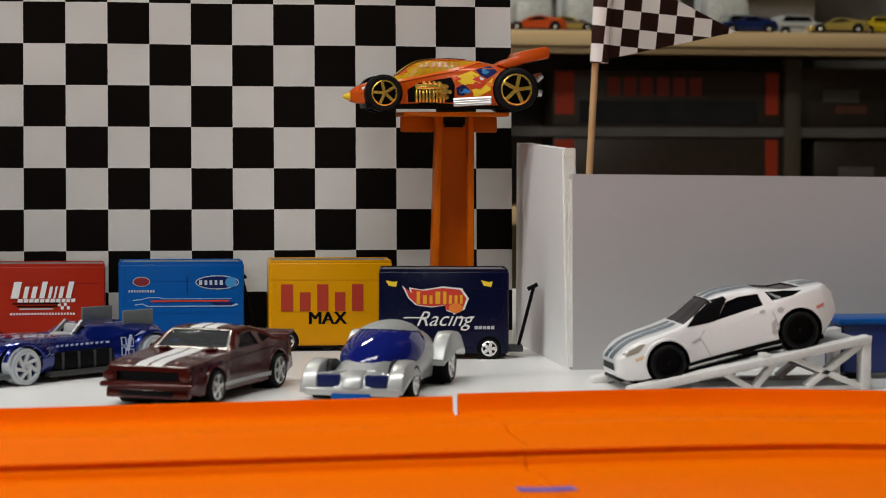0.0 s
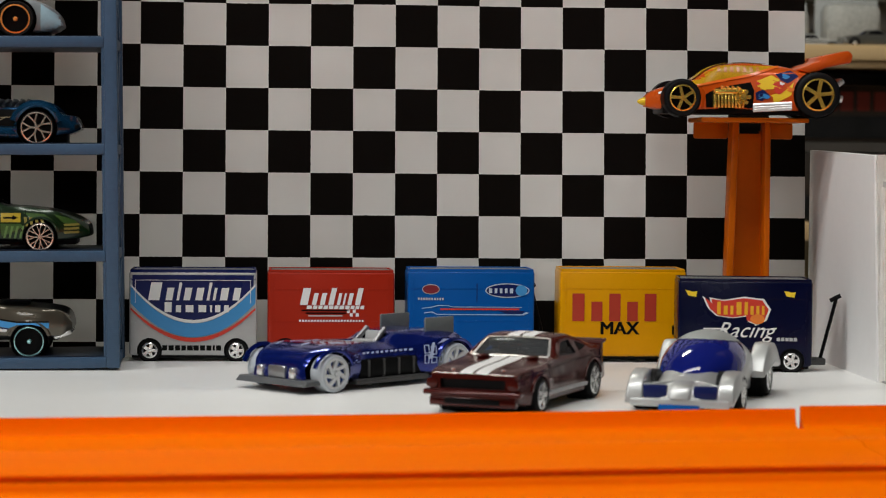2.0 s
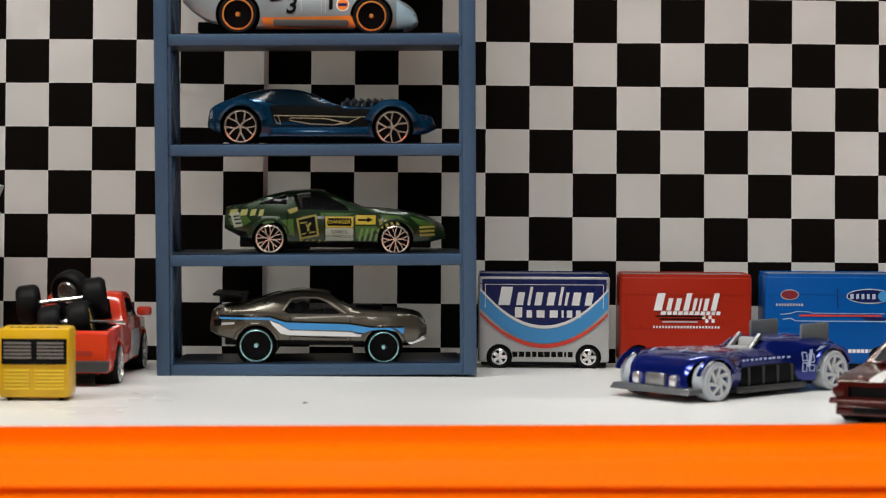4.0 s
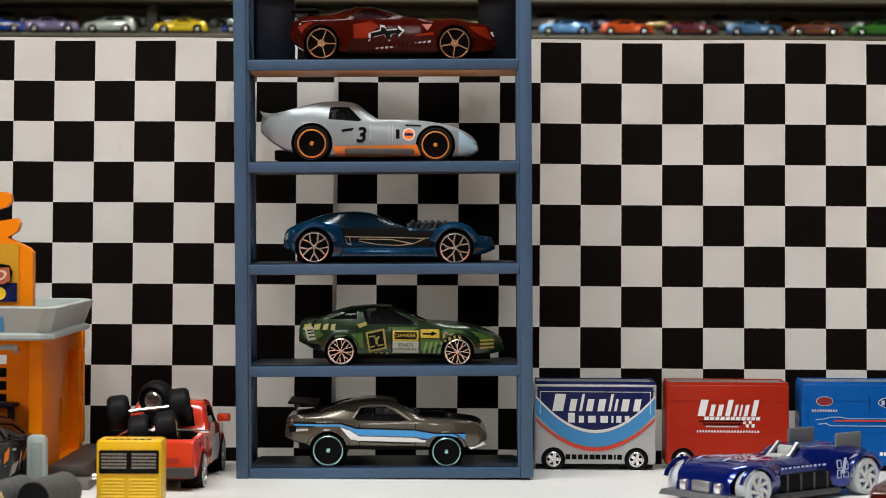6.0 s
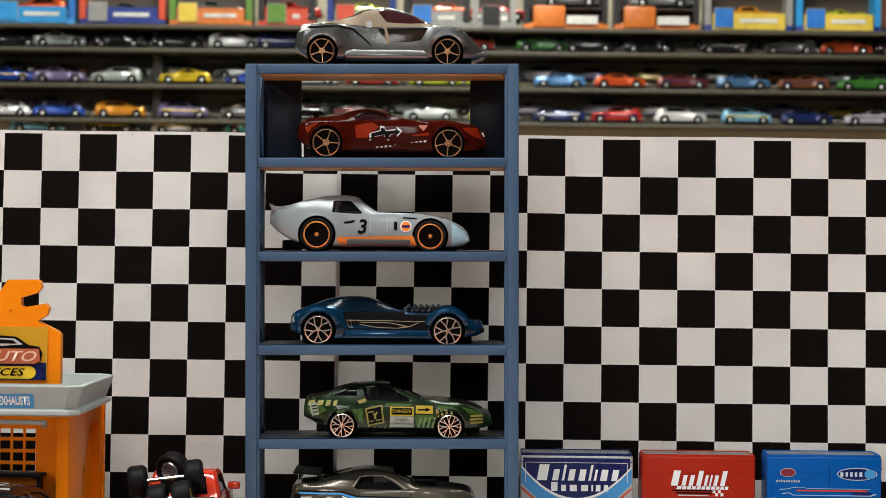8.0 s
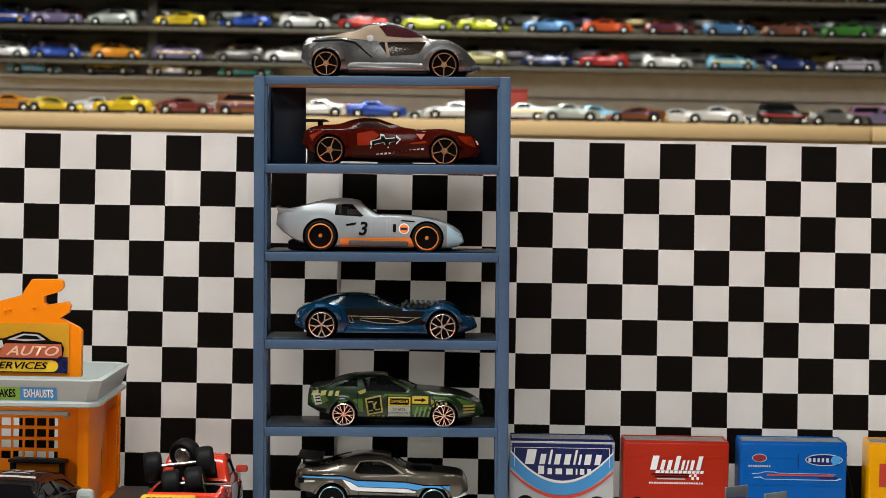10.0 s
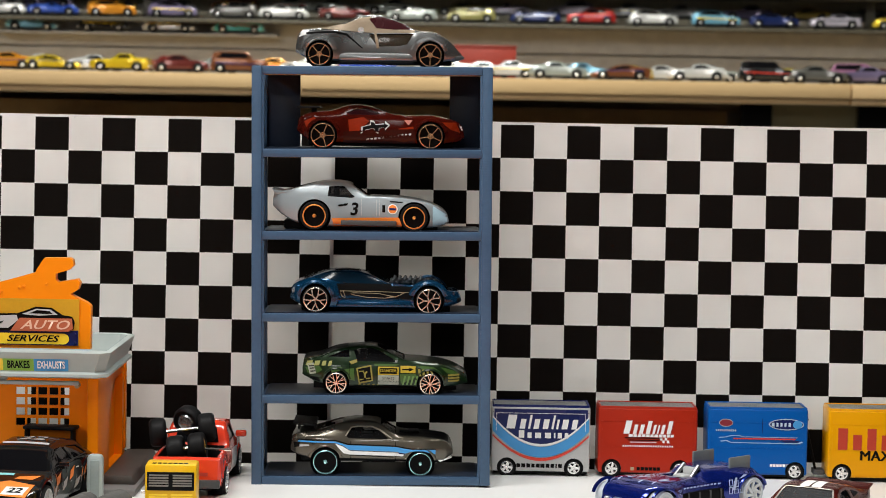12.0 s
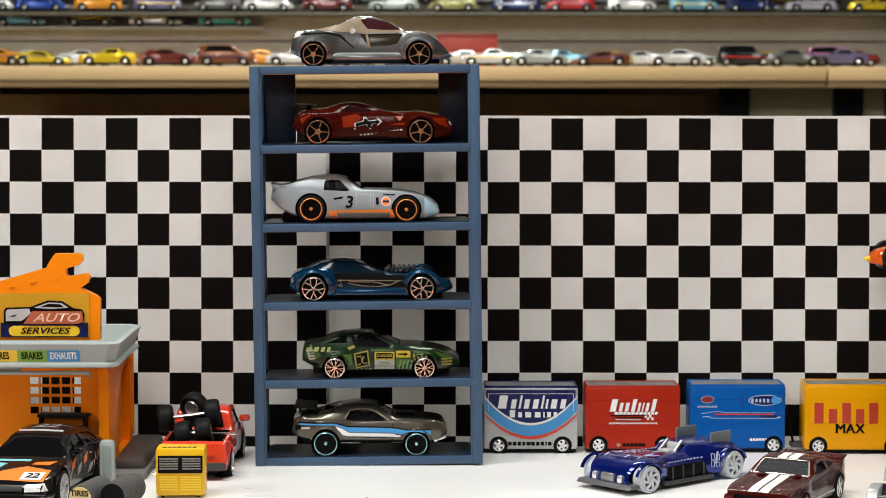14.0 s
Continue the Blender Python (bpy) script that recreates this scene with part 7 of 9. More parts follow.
for k in range(4):
    car.lay("black_bar", [(-0.0440, 0.0050 + 0.0022 * k), (-0.0400, 0.0062 + 0.0022 * k), (-0.0400, 0.0072 + 0.0022 * k), (-0.0440, 0.0060 + 0.0022 * k)], P_BLACK, "top", 0.0002)
for k, (x, z) in enumerate(((-20, 8), (-14, 12), (-6, 9), (4, 12), (10, 7), (18, 11))):
    car.both("orange_print" if k % 2 else "white_scrawl", mm_([(x, z), (x + 5, z + 1), (x + 8, z + 5), (x + 2, z + 3.5)]), P_ORANGE if k % 2 else bpy.data.materials["faint_white_print"])
sc2 = random.Random(5)
for k in range(34):
    x, z, w = sc2.uniform(-24, 30), sc2.uniform(7.5, 16), sc2.uniform(1.2, 3.6)
    car.both("white_scrawl", mm_([(x, z), (x + w, z + sc2.uniform(-0.8, 0.8)), (x + w, z + 0.5), (x, z + 0.35)] if k % 2 else [(x, z), (x + 0.35, z), (x + 0.9, z + w), (x + 0.5, z + w)]), bpy.data.materials["faint_white_print"] if k % 4 else P_ORANGE)
for sgn in (-1, 1):
    car.lay("head_lamp", [(sgn * 0.0085, 0.0088), (sgn * 0.0180, 0.0092), (sgn * 0.0168, 0.0124), (sgn * 0.0085, 0.0118)], LAMP_WHITE, "front")
    car.add("mirror", box(-0.0130, -0.0098, min(sgn * 0.0195, sgn * 0.0235), max(sgn * 0.0195, sgn * 0.0235), 0.0195, 0.0222, 0.0007), blk)
    car.add("wing_post", box(0.0330, 0.0370, sgn * 0.0105 - 0.0006, sgn * 0.0105 + 0.0006, 0.0195, 0.0290), BLACK)
car.lay("grille", mm_([(-7.5, 8.8), (7.5, 8.8), (7.5, 11.6), (-7.5, 11.6)]), DARK_GREY, "front")
car.lay("lower_intake", mm_([(-12, 5.0), (12, 5.0), (12, 7.4), (-12, 7.4)]), P_BLACK, "front")
car.add("front_bumper", box(-0.0500, -0.0455, -0.0186, 0.0186, 0.0045, 0.0082, 0.0012), blk)
car.add("rear_wing", box(0.0320, 0.0405, -0.0118, 0.0118, 0.0284, 0.0300, 0.0006), BLACK, "tall black rear wing")

# ---- toy garage ----
gar = thing("toy_garage", "orange and grey plastic toy garage with rooftop sign", "toy garage", Matrix.Translation((-0.0042, 0, 0)))
# side wall with a blind doorway
GX = -0.0935
sw = mesh_of("side_wall", box(GX - 0.0050, GX, -0.0960, -0.0150, 0.0, 0.0560, 0.0006), GARAGE_ORANGE)
door = bmesh.new()
caps = [[door.verts.new((x, y, z)) for y, z in ((-0.0640, 0.0060), (-0.0240, 0.0060), (-0.0240, 0.0450), (-0.0450, 0.0450), (-0.0580, 0.0405), (-0.0640, 0.0340))] for x in (GX - 0.0038, GX + 0.002)]
door.faces.new(caps[0])
door.faces.new(caps[1][::-1])
for k in range(6):
    door.faces.new((caps[0][k], caps[1][k], caps[1][(k + 1) % 6], caps[0][(k + 1) % 6]))
bmesh.ops.recalc_face_normals(door, faces=door.faces[:])
slit = box(GX - 0.009, GX + 0.002, -0.0420, -0.0390, 0.0140, 0.0270, 0.0)
slit2 = box(GX - 0.009, GX + 0.002, -0.0368, -0.0355, 0.0400, 0.0432, 0.0)
me = soften(cut(sw, [door, slit, slit2]), 30)
o = new("side_wall", me)
o.parent = gar
for k in range(5):
    part("wall_rib", box(GX - 0.0001, GX + 0.0008, -0.0195, -0.0155, 0.008 + 0.009 * k, 0.0168 + 0.009 * k, 0.0002), GARAGE_ORANGE, gar)
fw = mesh_of("front_wall", box(-0.1900, GX - 0.0048, -0.0920, -0.0909, 0.0, 0.0560), GARAGE_ORANGE)
holes = []
for i in range(5):
    for j in range(4):
        x0, z0 = -0.1306 + 0.0049 * i, 0.0294 + 0.0046 * j
        holes.append(box(x0, x0 + 0.0040, -0.095, -0.086, z0, z0 + 0.0033, 0.0))
hb = bmesh.new()
for h in holes:
    t = bpy.data.meshes.new("t")
    h.to_mesh(t)
    h.free()
    hb.from_mesh(t)
o = new("front_wall", soften(cut(fw, [hb]), 30))
o.parent = gar
part("left_wall", box(-0.1940, -0.1890, -0.0960, -0.0280, 0.0, 0.0560, 0.0006), GARAGE_ORANGE, gar)
part("base_plate", box(-0.1990, -0.0760, -0.1020, -0.0135, 0.0, 0.0032, 0.0008), mat("garage_base_grey", (0.15, 0.145, 0.14), rough=0.5, var=0.1, bump=0.03), gar, "dark grey base plate")
part("side_kerb", prism([(GX + 0.001, 0.0030), (-0.0775, 0.0030), (-0.0795, 0.0072), (GX + 0.001, 0.0072)], -0.0900, -0.0150, 0.0008), mat("worn_brown_grey_plastic", (0.060, 0.050, 0.043), rough=0.55, var=0.35, scale=140, bump=0.15), gar, "dark grey kerb along wall")
# roof tray: flared rim
ty0, ty1, tx0, tx1 = -0.1060, -0.0290, -0.1980, -0.0893
tr_ = bmesh.new()
rings = []
for off, z in ((0.0, 0.0525), (0.0014, 0.0532), (0.0014, 0.0544), (-0.0004, 0.0552), (0.0020, 0.0625), (0.0024, 0.0638), (0.0008, 0.0643), (-0.0004, 0.0638), (-0.0022, 0.0560)):
    x0, x1, y0, y1 = tx0 - off, tx1 + off, ty0 - off, ty1 + off
    c = 0.004
    pts = [(x0 + c, y0), (x1 - c, y0), (x1, y0 + c), (x1, y1 - c), (x1 - c, y1), (x0 + c, y1), (x0, y1 - c), (x0, y0 + c)]
    rings.append([tr_.verts.new((x, y, z)) for x, y in pts])
for a, b2 in zip(rings, rings[1:]):
    for k in range(8):
        tr_.faces.new((a[k], a[(k + 1) % 8], b2[(k + 1) % 8], b2[k]))
tr_.faces.new(rings[0])
tr_.faces.new(rings[-1])
roof = part("roof_tray", tr_, GREY_PLASTIC, gar, "grey flared roof tray")
rtree = tree_of(roof.data)
for x0, x1, mt, word, wm in ((-0.1480, -0.1335, P_YELLOW, "TIRES", P_BLACK), (-0.1335, -0.1200, P_GREEN, "BRAKES", P_BLACK), (-0.1200, -0.1050, P_SKY, "EXHAUSTS", P_WHITE)):
    lay("sticker", flat([shape_points("rect", x0, 0.0556, x1, 0.0610)]), rtree, "side", mt, gar, (0, 0), 0.004, 0.00015)
    bm = letters(word, 0.0040, 0, 0.00012)
    bmesh.ops.scale(bm, vec=(0.63 if len(word) > 6 else 0.72, 1.15, 1), verts=bm.verts[:])
    lay("lettering", bm, rtree, "side", wm, gar, ((x0 + x1) / 2, 0.0583), 0.004, 0.0003)
part("door_rail", box(-0.1900, -0.1010, -0.1035, -0.1010, 0.0490, 0.0508, 0.0006), GREY_PLASTIC, gar, "pale grey door rail")
part("rail_knob", rod((-0.1022, -0.1010, 0.0485), (-0.1022, -0.0965, 0.0485), 0.0011, 10), P_GOLD, gar)
part("rail_block", box(-0.1440, -0.1330, -0.1020, -0.0975, 0.0505, 0.0535, 0.0008), GREY_PLASTIC, gar)
# rooftop sign with a spanner
sg = bmesh.new()
add_poly(sg, [(-0.1600, 0.0640), (-0.0975, 0.0640), (-0.0975, 0.0830), (-0.0990, 0.0845), (-0.1065, 0.0882), (-0.1030, 0.0905), (-0.1022, 0.0932), (-0.1034, 0.0950), (-0.1118, 0.0935), (-0.1130, 0.0945), (-0.1130, 0.0972), (-0.1070, 0.0990), (-0.1052, 0.1010), (-0.1056, 0.1034), (-0.1070, 0.1042), (-0.1182, 0.1040), (-0.1215, 0.0990), (-0.1220, 0.0976), (-0.1480, 0.0900), (-0.1600, 0.0880)], -0.0935, -0.0885)
bmesh.ops.triangulate(sg, faces=[f_ for f_ in sg.faces if len(f_.verts) > 4])
part("sign_frame", sg, SIGN_ORANGE, gar, "orange frame shaped like spanner", False)
part("sign_panel", box(-0.1545, -0.1025, -0.0940, -0.0930, 0.0655, 0.0860), mat("sign_yellow", (0.55, 0.30, 0.015), rough=0.35, bump=0.01), gar, "yellow sign panel", False)
stree = BVHTree.FromPolygons([(-0.2, -0.0941, 0), (0, -0.0941, 0), (0, -0.0941, 0.2), (-0.2, -0.0941, 0.2)], [(0, 1, 2, 3)])


def sign(pts, mt, lift, name="sign_print"):
    bm = flat([[(-0.1042 + (x + 0.1034) * 1.07, z) for x, z in pts]])
    bmesh.ops.triangulate(bm, faces=bm.faces[:])
    lay(name, bm, stree, "side", mt, gar, (0, 0), 0, lift)


sign(shape_points("rect", -0.1400, 0.0655, -0.1022, 0.0722), P_NAVY, 0.0002)
oval = lambda x0, x1, z0, z1: [(x0 + (z1 - z0) / 2 + (z1 - z0) / 2 * math.cos(math.pi / 2 + math.pi * k / 8), (z0 + z1) / 2 + (z1 - z0) / 2 * math.sin(math.pi / 2 + math.pi * k / 8)) for k in range(9)] + [(x1 - (z1 - z0) / 2 + (z1 - z0) / 2 * math.cos(-math.pi / 2 + math.pi * k / 8), (z0 + z1) / 2 + (z1 - z0) / 2 * math.sin(-math.pi / 2 + math.pi * k / 8)) for k in range(9)]
sign(oval(-0.1365, -0.1058, 0.0660, 0.0708), P_YELLOW, 0.0004)
sign([(-0.1385, 0.0725), (-0.1385, 0.0778), (-0.1375, 0.0792), (-0.1270, 0.0796), (-0.1195, 0.0826), (-0.1130, 0.0822), (-0.1085, 0.0790), (-0.1046, 0.0784), (-0.1035, 0.0760), (-0.1040, 0.0728), (-0.1060, 0.0718), (-0.1380, 0.0718)], P_BLACK, 0.0006)
sign([(-0.1376, 0.0730), (-0.1376, 0.0772), (-0.1368, 0.0784), (-0.1275, 0.0788), (-0.1268, 0.0766), (-0.1290, 0.0746), (-0.1310, 0.0730)], P_GREY, 0.0008)
sign([(-0.1255, 0.0792), (-0.1192, 0.0817), (-0.1135, 0.0814), (-0.1105, 0.0792), (-0.1180, 0.0786)], P_GREY, 0.0008)
sign([(-0.1225, 0.0796), (-0.1190, 0.0811), (-0.1140, 0.0808), (-0.1125, 0.0794)], P_BLACK, 0.0009)
sign([(-0.1365, 0.0752), (-0.1325, 0.0762), (-0.1340, 0.0750)], P_BLACK, 0.0010)
sign([(-0.1300, 0.0718), (-0.1262, 0.0776), (-0.1046, 0.0776), (-0.1042, 0.0730), (-0.1062, 0.0718)], mat("sign_red", (0.42, 0.11, 0.05), rough=0.35, bump=0.01), 0.0011)
for word, z, sl, mt, sz, stretch, lf in (("AUTO", 0.0745, 0.35, mat("cream_print", (0.72, 0.50, 0.38), rough=0.4, bump=0.0), 0.0056, 1.34, 0.0013), ("SERVICES", 0.0684, 0.30, P_BLACK, 0.0040, 1.38, 0.0007)):
    bm = letters(word, sz, sl, 0.00008)
    bmesh.ops.scale(bm, vec=(stretch, 1, 1), verts=bm.verts[:])
    lay("lettering", bm, stree, "side", mt, gar, (-0.1176 if word == "AUTO" else -0.1231, z), 0, lf)
for x in (-0.1418, -0.1043):
    for z in (0.0668, 0.0706):
        part("sign_bolt", rod((x, -0.0952, z), (x, -0.0940, z), 0.0006, 8), P_NAVY, gar)
rv = bmesh.new()
for x, z in ((-0.1170, 0.0925), (-0.1270, 0.0915), (-0.1290, 0.0910), (-0.1370, 0.0890), (-0.1385, 0.0888)):
    bmesh.ops.create_icosphere(rv, subdivisions=1, radius=0.0007, matrix=Matrix.Translation((x, -0.0937, z)))
part("sign_rivet", rv, SIGN_ORANGE, gar)
part("grey_hoop", prism([(-0.0955, 0.0), (-0.0885, 0.0), (-0.0885, 0.0190), (-0.0895, 0.0204), (-0.0945, 0.0204), (-0.0955, 0.0190)], -0.1140, -0.1100, 0.0010), GREY_PLASTIC, gar, "grey rounded post")
part("hoop_panel", box(-0.0940, -0.0900, -0.1144, -0.1138, 0.0015, 0.0180, 0.0002), mat("hoop_inset", (0.24, 0.28, 0.27), rough=0.45, bump=0.02), gar, "darker grey inset")

# ---- tyre barrels lying in front ----
for x, y, z, r, mt, lab in ((-0.0985, -0.1770, 0.0058, 0.0058, P_GOLD, "dark grey tyre roll with tan lid lying on table"), (-0.0852, -0.1745, 0.0062, 0.0062, BLACK, "dark grey tyre roll with black end on table")):
    roll = thing("tyre_roll", lab, "tyre roll", pose(x, y, z, 0, 0, -14), "tyre rolls")
    prof = []
    for k in range(4):
        a = 0.0062 * k
        prof += [(r * 0.93, a + 0.0002), (r, a + 0.0010), (r, a + 0.0050), (r * 0.93, a + 0.0060)]
    part("tyre_sleeve", lathe(prof, 28), mat("dusty_rubber", (0.07, 0.068, 0.064), rough=0.8, var=0.2, bump=0.1) if mt is P_GOLD else bpy.data.materials["dusty_rubber"], roll)
    part("end_lid", lathe([(0.0001, -0.0004), (r * 0.86, -0.0004), (r * 0.88, 0.0006)], 28), mat("tan_lid", (0.66, 0.50, 0.22), rough=0.6, bump=0.02) if mt is P_GOLD else BLACK, roll)
    if mt is P_GOLD:
        bm = letters("TIRES", 0.0034, 0, 0.0001)
        ltree = BVHTree.FromPolygons([(-0.02, -0.0005, -0.02), (0.02, -0.0005, -0.02), (0.02, -0.0005, 0.02), (-0.02, -0.0005, 0.02)], [(0, 1, 2, 3)])
        lay("lettering", bm, ltree, "side", P_BLACK, roll, (0, 0.0022), 0, 0.0002)

# ---- yellow tool cabinet ----
LOUVRE = mat("dull_louvre_silver", (0.22, 0.21, 0.19), rough=0.35, metal=0.4, var=0.2, scale=200, bump=0.02)
cab = thing("tool_cabinet", "small yellow toy tool cabinet with dull silver louvres", "toy cabinet", pose(-0.0700, -0.1465, 0, 0, 0, 1.5))
part("body", box(0, 0.0217, 0, 0.0135, 0.0010, 0.0222, 0.0012), mat("cabinet_yellow", (0.74, 0.43, 0.005), rough=0.35, var=0.05, bump=0.02), cab)
part("black_band", box(0.0010, 0.0207, -0.0005, 0.0010, 0.0112, 0.0190, 0.0003), BLACK, cab, "black upper panel")
for x0, x1, zs, mt in ((0.0018, 0.0100, (0.0130, 0.0141, 0.0152, 0.0163, 0.0174), LOUVRE), (0.0118, 0.0198, (0.0130, 0.0141, 0.0152, 0.0163, 0.0174), LOUVRE), (0.0018, 0.0095, (0.0036, 0.0047, 0.0058, 0.0069, 0.0080, 0.0091), P_YELLOW), (0.0110, 0.0200, (0.0036, 0.0047, 0.0058, 0.0069, 0.0080, 0.0091), P_YELLOW)):
    for z in zs:
        part("louvre", box(x0, x1, -0.0010 if mt is LOUVRE else -0.0004, 0.0004, z, z + 0.0006), mt, cab, "", False)
for k in range(7):
    part("print_bar", box(0.0030 + 0.0022 * k, 0.0046 + 0.0022 * k, 0.0018, 0.0040, 0.0222, 0.02235), P_BLACK, cab, "", False)
part("knob", rod((-0.0018, 0.004, 0.0098), (0.0006, 0.004, 0.0098), 0.0010, 10), STEEL, cab)
for x in (0.003, 0.0187):
    for y in (0.003, 0.0105):
        part("caster", rod((x, y - 0.001, 0.0010), (x, y + 0.001, 0.0010), 0.0010, 10), BLACK, cab)

# ---- red pickup loaded with race wheels ----
red = paint("bright_red_paint", (0.66, 0.042, 0.014), 0.0, 0.24, 0.6)
pk = Car("toy_pickup", "bright red toy pickup truck seen from behind", heading(-0.0425, -0.0900, 89.0, -0.0260, -0.0150), red, (
    mm_([(-40, 8), (-39.5, 17.0), (-38, 18.0), (-6, 18.4), (-4, 22.0), (-1, 27.6), (3, 28.6), (14, 28.0), (20, 20.5), (26, 18.6), (38, 17.4), (41, 14), (42, 8)]),
    mm_([(-40, 8), (-39, 16.4), (-5, 17.4), (18, 18.0), (38, 16.8), (42, 8)]),
    [(-0.040, 0.93), (-0.038, 1.0), (0.03, 1.0), (0.04, 0.92), (0.042, 0.85)],
    [(-0.040, 0.92), (-0.008, 0.9), (-0.002, 0.76), (0.012, 0.76), (0.022, 0.84), (0.042, 0.85)],
    mm_([(-40, 5), (-37, 4), (38, 4), (42, 6)])), 0.0160,
    [(-0.026, 0.0062, 0.0064), (0.026, 0.0062, 0.0064)], "six", CHROME, square=1.0, lip=0.0006,
    windows=[("side_window", mm_([(0.8, 19.6), (2.6, 26.0), (12.3, 25.6), (16.6, 19.6)]), GLASS_DARK)], pockets=[(-0.0372, -0.0062, -0.0132, 0.0132, 0.0120, 0.03)])
pk.add("bed_well", box(-0.0370, -0.0064, -0.0130, 0.0130, 0.0116, 0.0126, 0.0003), BLACK, "dark bed liner")
pk.add("rear_bumper", box(-0.0420, -0.0392, -0.0150, 0.0150, 0.0048, 0.0085, 0.0008), DARK_GREY, "dark grey rear bumper")
pk.lay("tail_bars", [(-0.0095, 0.0100), (0.0095, 0.0100), (0.0095, 0.0116), (-0.0095, 0.0116)], mat("deep_red_print", (0.34, 0.02, 0.012), bump=0.01), "front")
pk.lay("rear_glass", [(-0.0100, 0.0195), (0.0100, 0.0195), (0.0086, 0.0262), (-0.0086, 0.0262)], GLASS_DARK, "front")
for sgn in (-1, 1):
    pk.add("mirror", box(0.0130, 0.0155, min(sgn * 0.0155, sgn * 0.0205), max(sgn * 0.0155, sgn * 0.0205), 0.0195, 0.0225, 0.0008), red)
pk.both("side_panel", mm_([(0, 5.4), (18, 5.4), (18, 15.0), (4, 15.0)]), P_WHITE)


def race_axle(a, b_, r, w, label):
    """A steel axle with a fat tyre at each end."""
    ax = thing("loose_axle", label, "wheel axle", None, "loose race wheels")
    a, b_ = Vector(a), Vector(b_)
    d = (b_ - a).normalized()
    part("axle", rod(a, b_, 0.0008, 10), STEEL, ax)
    q = d.to_track_quat("Y", "Z").to_matrix().to_4x4()
    for c, flip in ((a, 0), (b_, 180)):
        t = part("wheel", lathe([(r * 0.45, -w / 2 + 0.0012), (r * 0.60, -w / 2 + 0.0004), (r * 0.82, -w / 2), (r * 0.96, -w / 2 + 0.0008), (r, -w / 2 + 0.0018), (r, w / 2 - 0.0018), (r * 0.96, w / 2 - 0.0008), (r * 0.82, w / 2), (r * 0.60, w / 2 - 0.0004), (r * 0.45, w / 2 - 0.0012)], 32), RUBBER, ax, "fat black slick tyre", True, Matrix.Translation(c) @ q @ pose(0, 0, 0, 0, 0, flip))
        part("hub", lathe([(r * 0.56, 0.0006), (r * 0.56, -0.0002), (r * 0.44, 0.0002), (r * 0.40, 0.0014), (0.0001, 0.0018)], 24), GOLD, t, "gold hub", True, pose(0, -w / 2 + 0.0008, 0))
    return ax


race_axle((-0.0735, -0.078, 0.0250), (-0.0518, -0.076, 0.0275), 0.0064, 0.0074, "two fat slick race tyres on a steel axle")
race_axle((-0.0640, -0.088, 0.0190), (-0.0545, -0.088, 0.0205), 0.0064, 0.0074, "pair of fat black race tyres lying in pickup")
hub = thing("slick_tyre", "single fat race tyre with gold hub atop the load", "wheel", pose(-0.0612, -0.066, 0.0290, 14, 0, -24), "loose race wheels")
r, w = 0.0069, 0.0070
part("tyre", lathe([(r * 0.50, -w / 2 + 0.0012), (r * 0.62, -w / 2 + 0.0004), (r * 0.82, -w / 2), (r * 0.96, -w / 2 + 0.0008), (r, -w / 2 + 0.0018), (r, w / 2 - 0.0018), (r * 0.8, w / 2)], 34), RUBBER, hub)
part("rim", lathe([(r * 0.56, 0.0), (r * 0.50, -0.0006), (r * 0.46, 0.0016), (0.0001, 0.0018)], 28), CHROME, hub, "pale silver rim", True, pose(0, -w / 2 + 0.0006, 0))
gb = bmesh.new()
for k in range(14):
    a = k * 2.4
    bmesh.ops.create_icosphere(gb, subdivisions=1, radius=0.0008, matrix=Matrix.Translation((0.0007 * math.sqrt(k) * math.cos(a), -w / 2 + 0.0016, 0.0007 * math.sqrt(k) * math.sin(a))))
part("hub", gb, GOLD, hub, "rough gold hub")
tagged(part("steel_rod", rod((-0.0560, -0.0930, 0.0205), (-0.0395, -0.0905, 0.0198), 0.0006, 8), STEEL), "thin steel axle rod lying across pickup bed", "rod")

# ---- far display wall: rows of small cars on ledges ----
SHELF_BLACK = mat("black_ledge", (0.075, 0.068, 0.050), rough=0.45, var=0.15, scale=20, bump=0.05)
SHELF_BACK = mat("beige_display_back", (0.46, 0.42, 0.31), rough=0.7, var=0.35, scale=16, bump=0.05)
FAR_Y, NEAR_Y = 1.931, 1.612
FAR_PAINT = {}


def far_paint(rgb):
    if rgb not in FAR_PAINT:
        FAR_PAINT[rgb] = paint("far_car_paint", tuple(v * 0.82 for v in rgb), 0.35, 0.16)
    return FAR_PAINT[rgb]


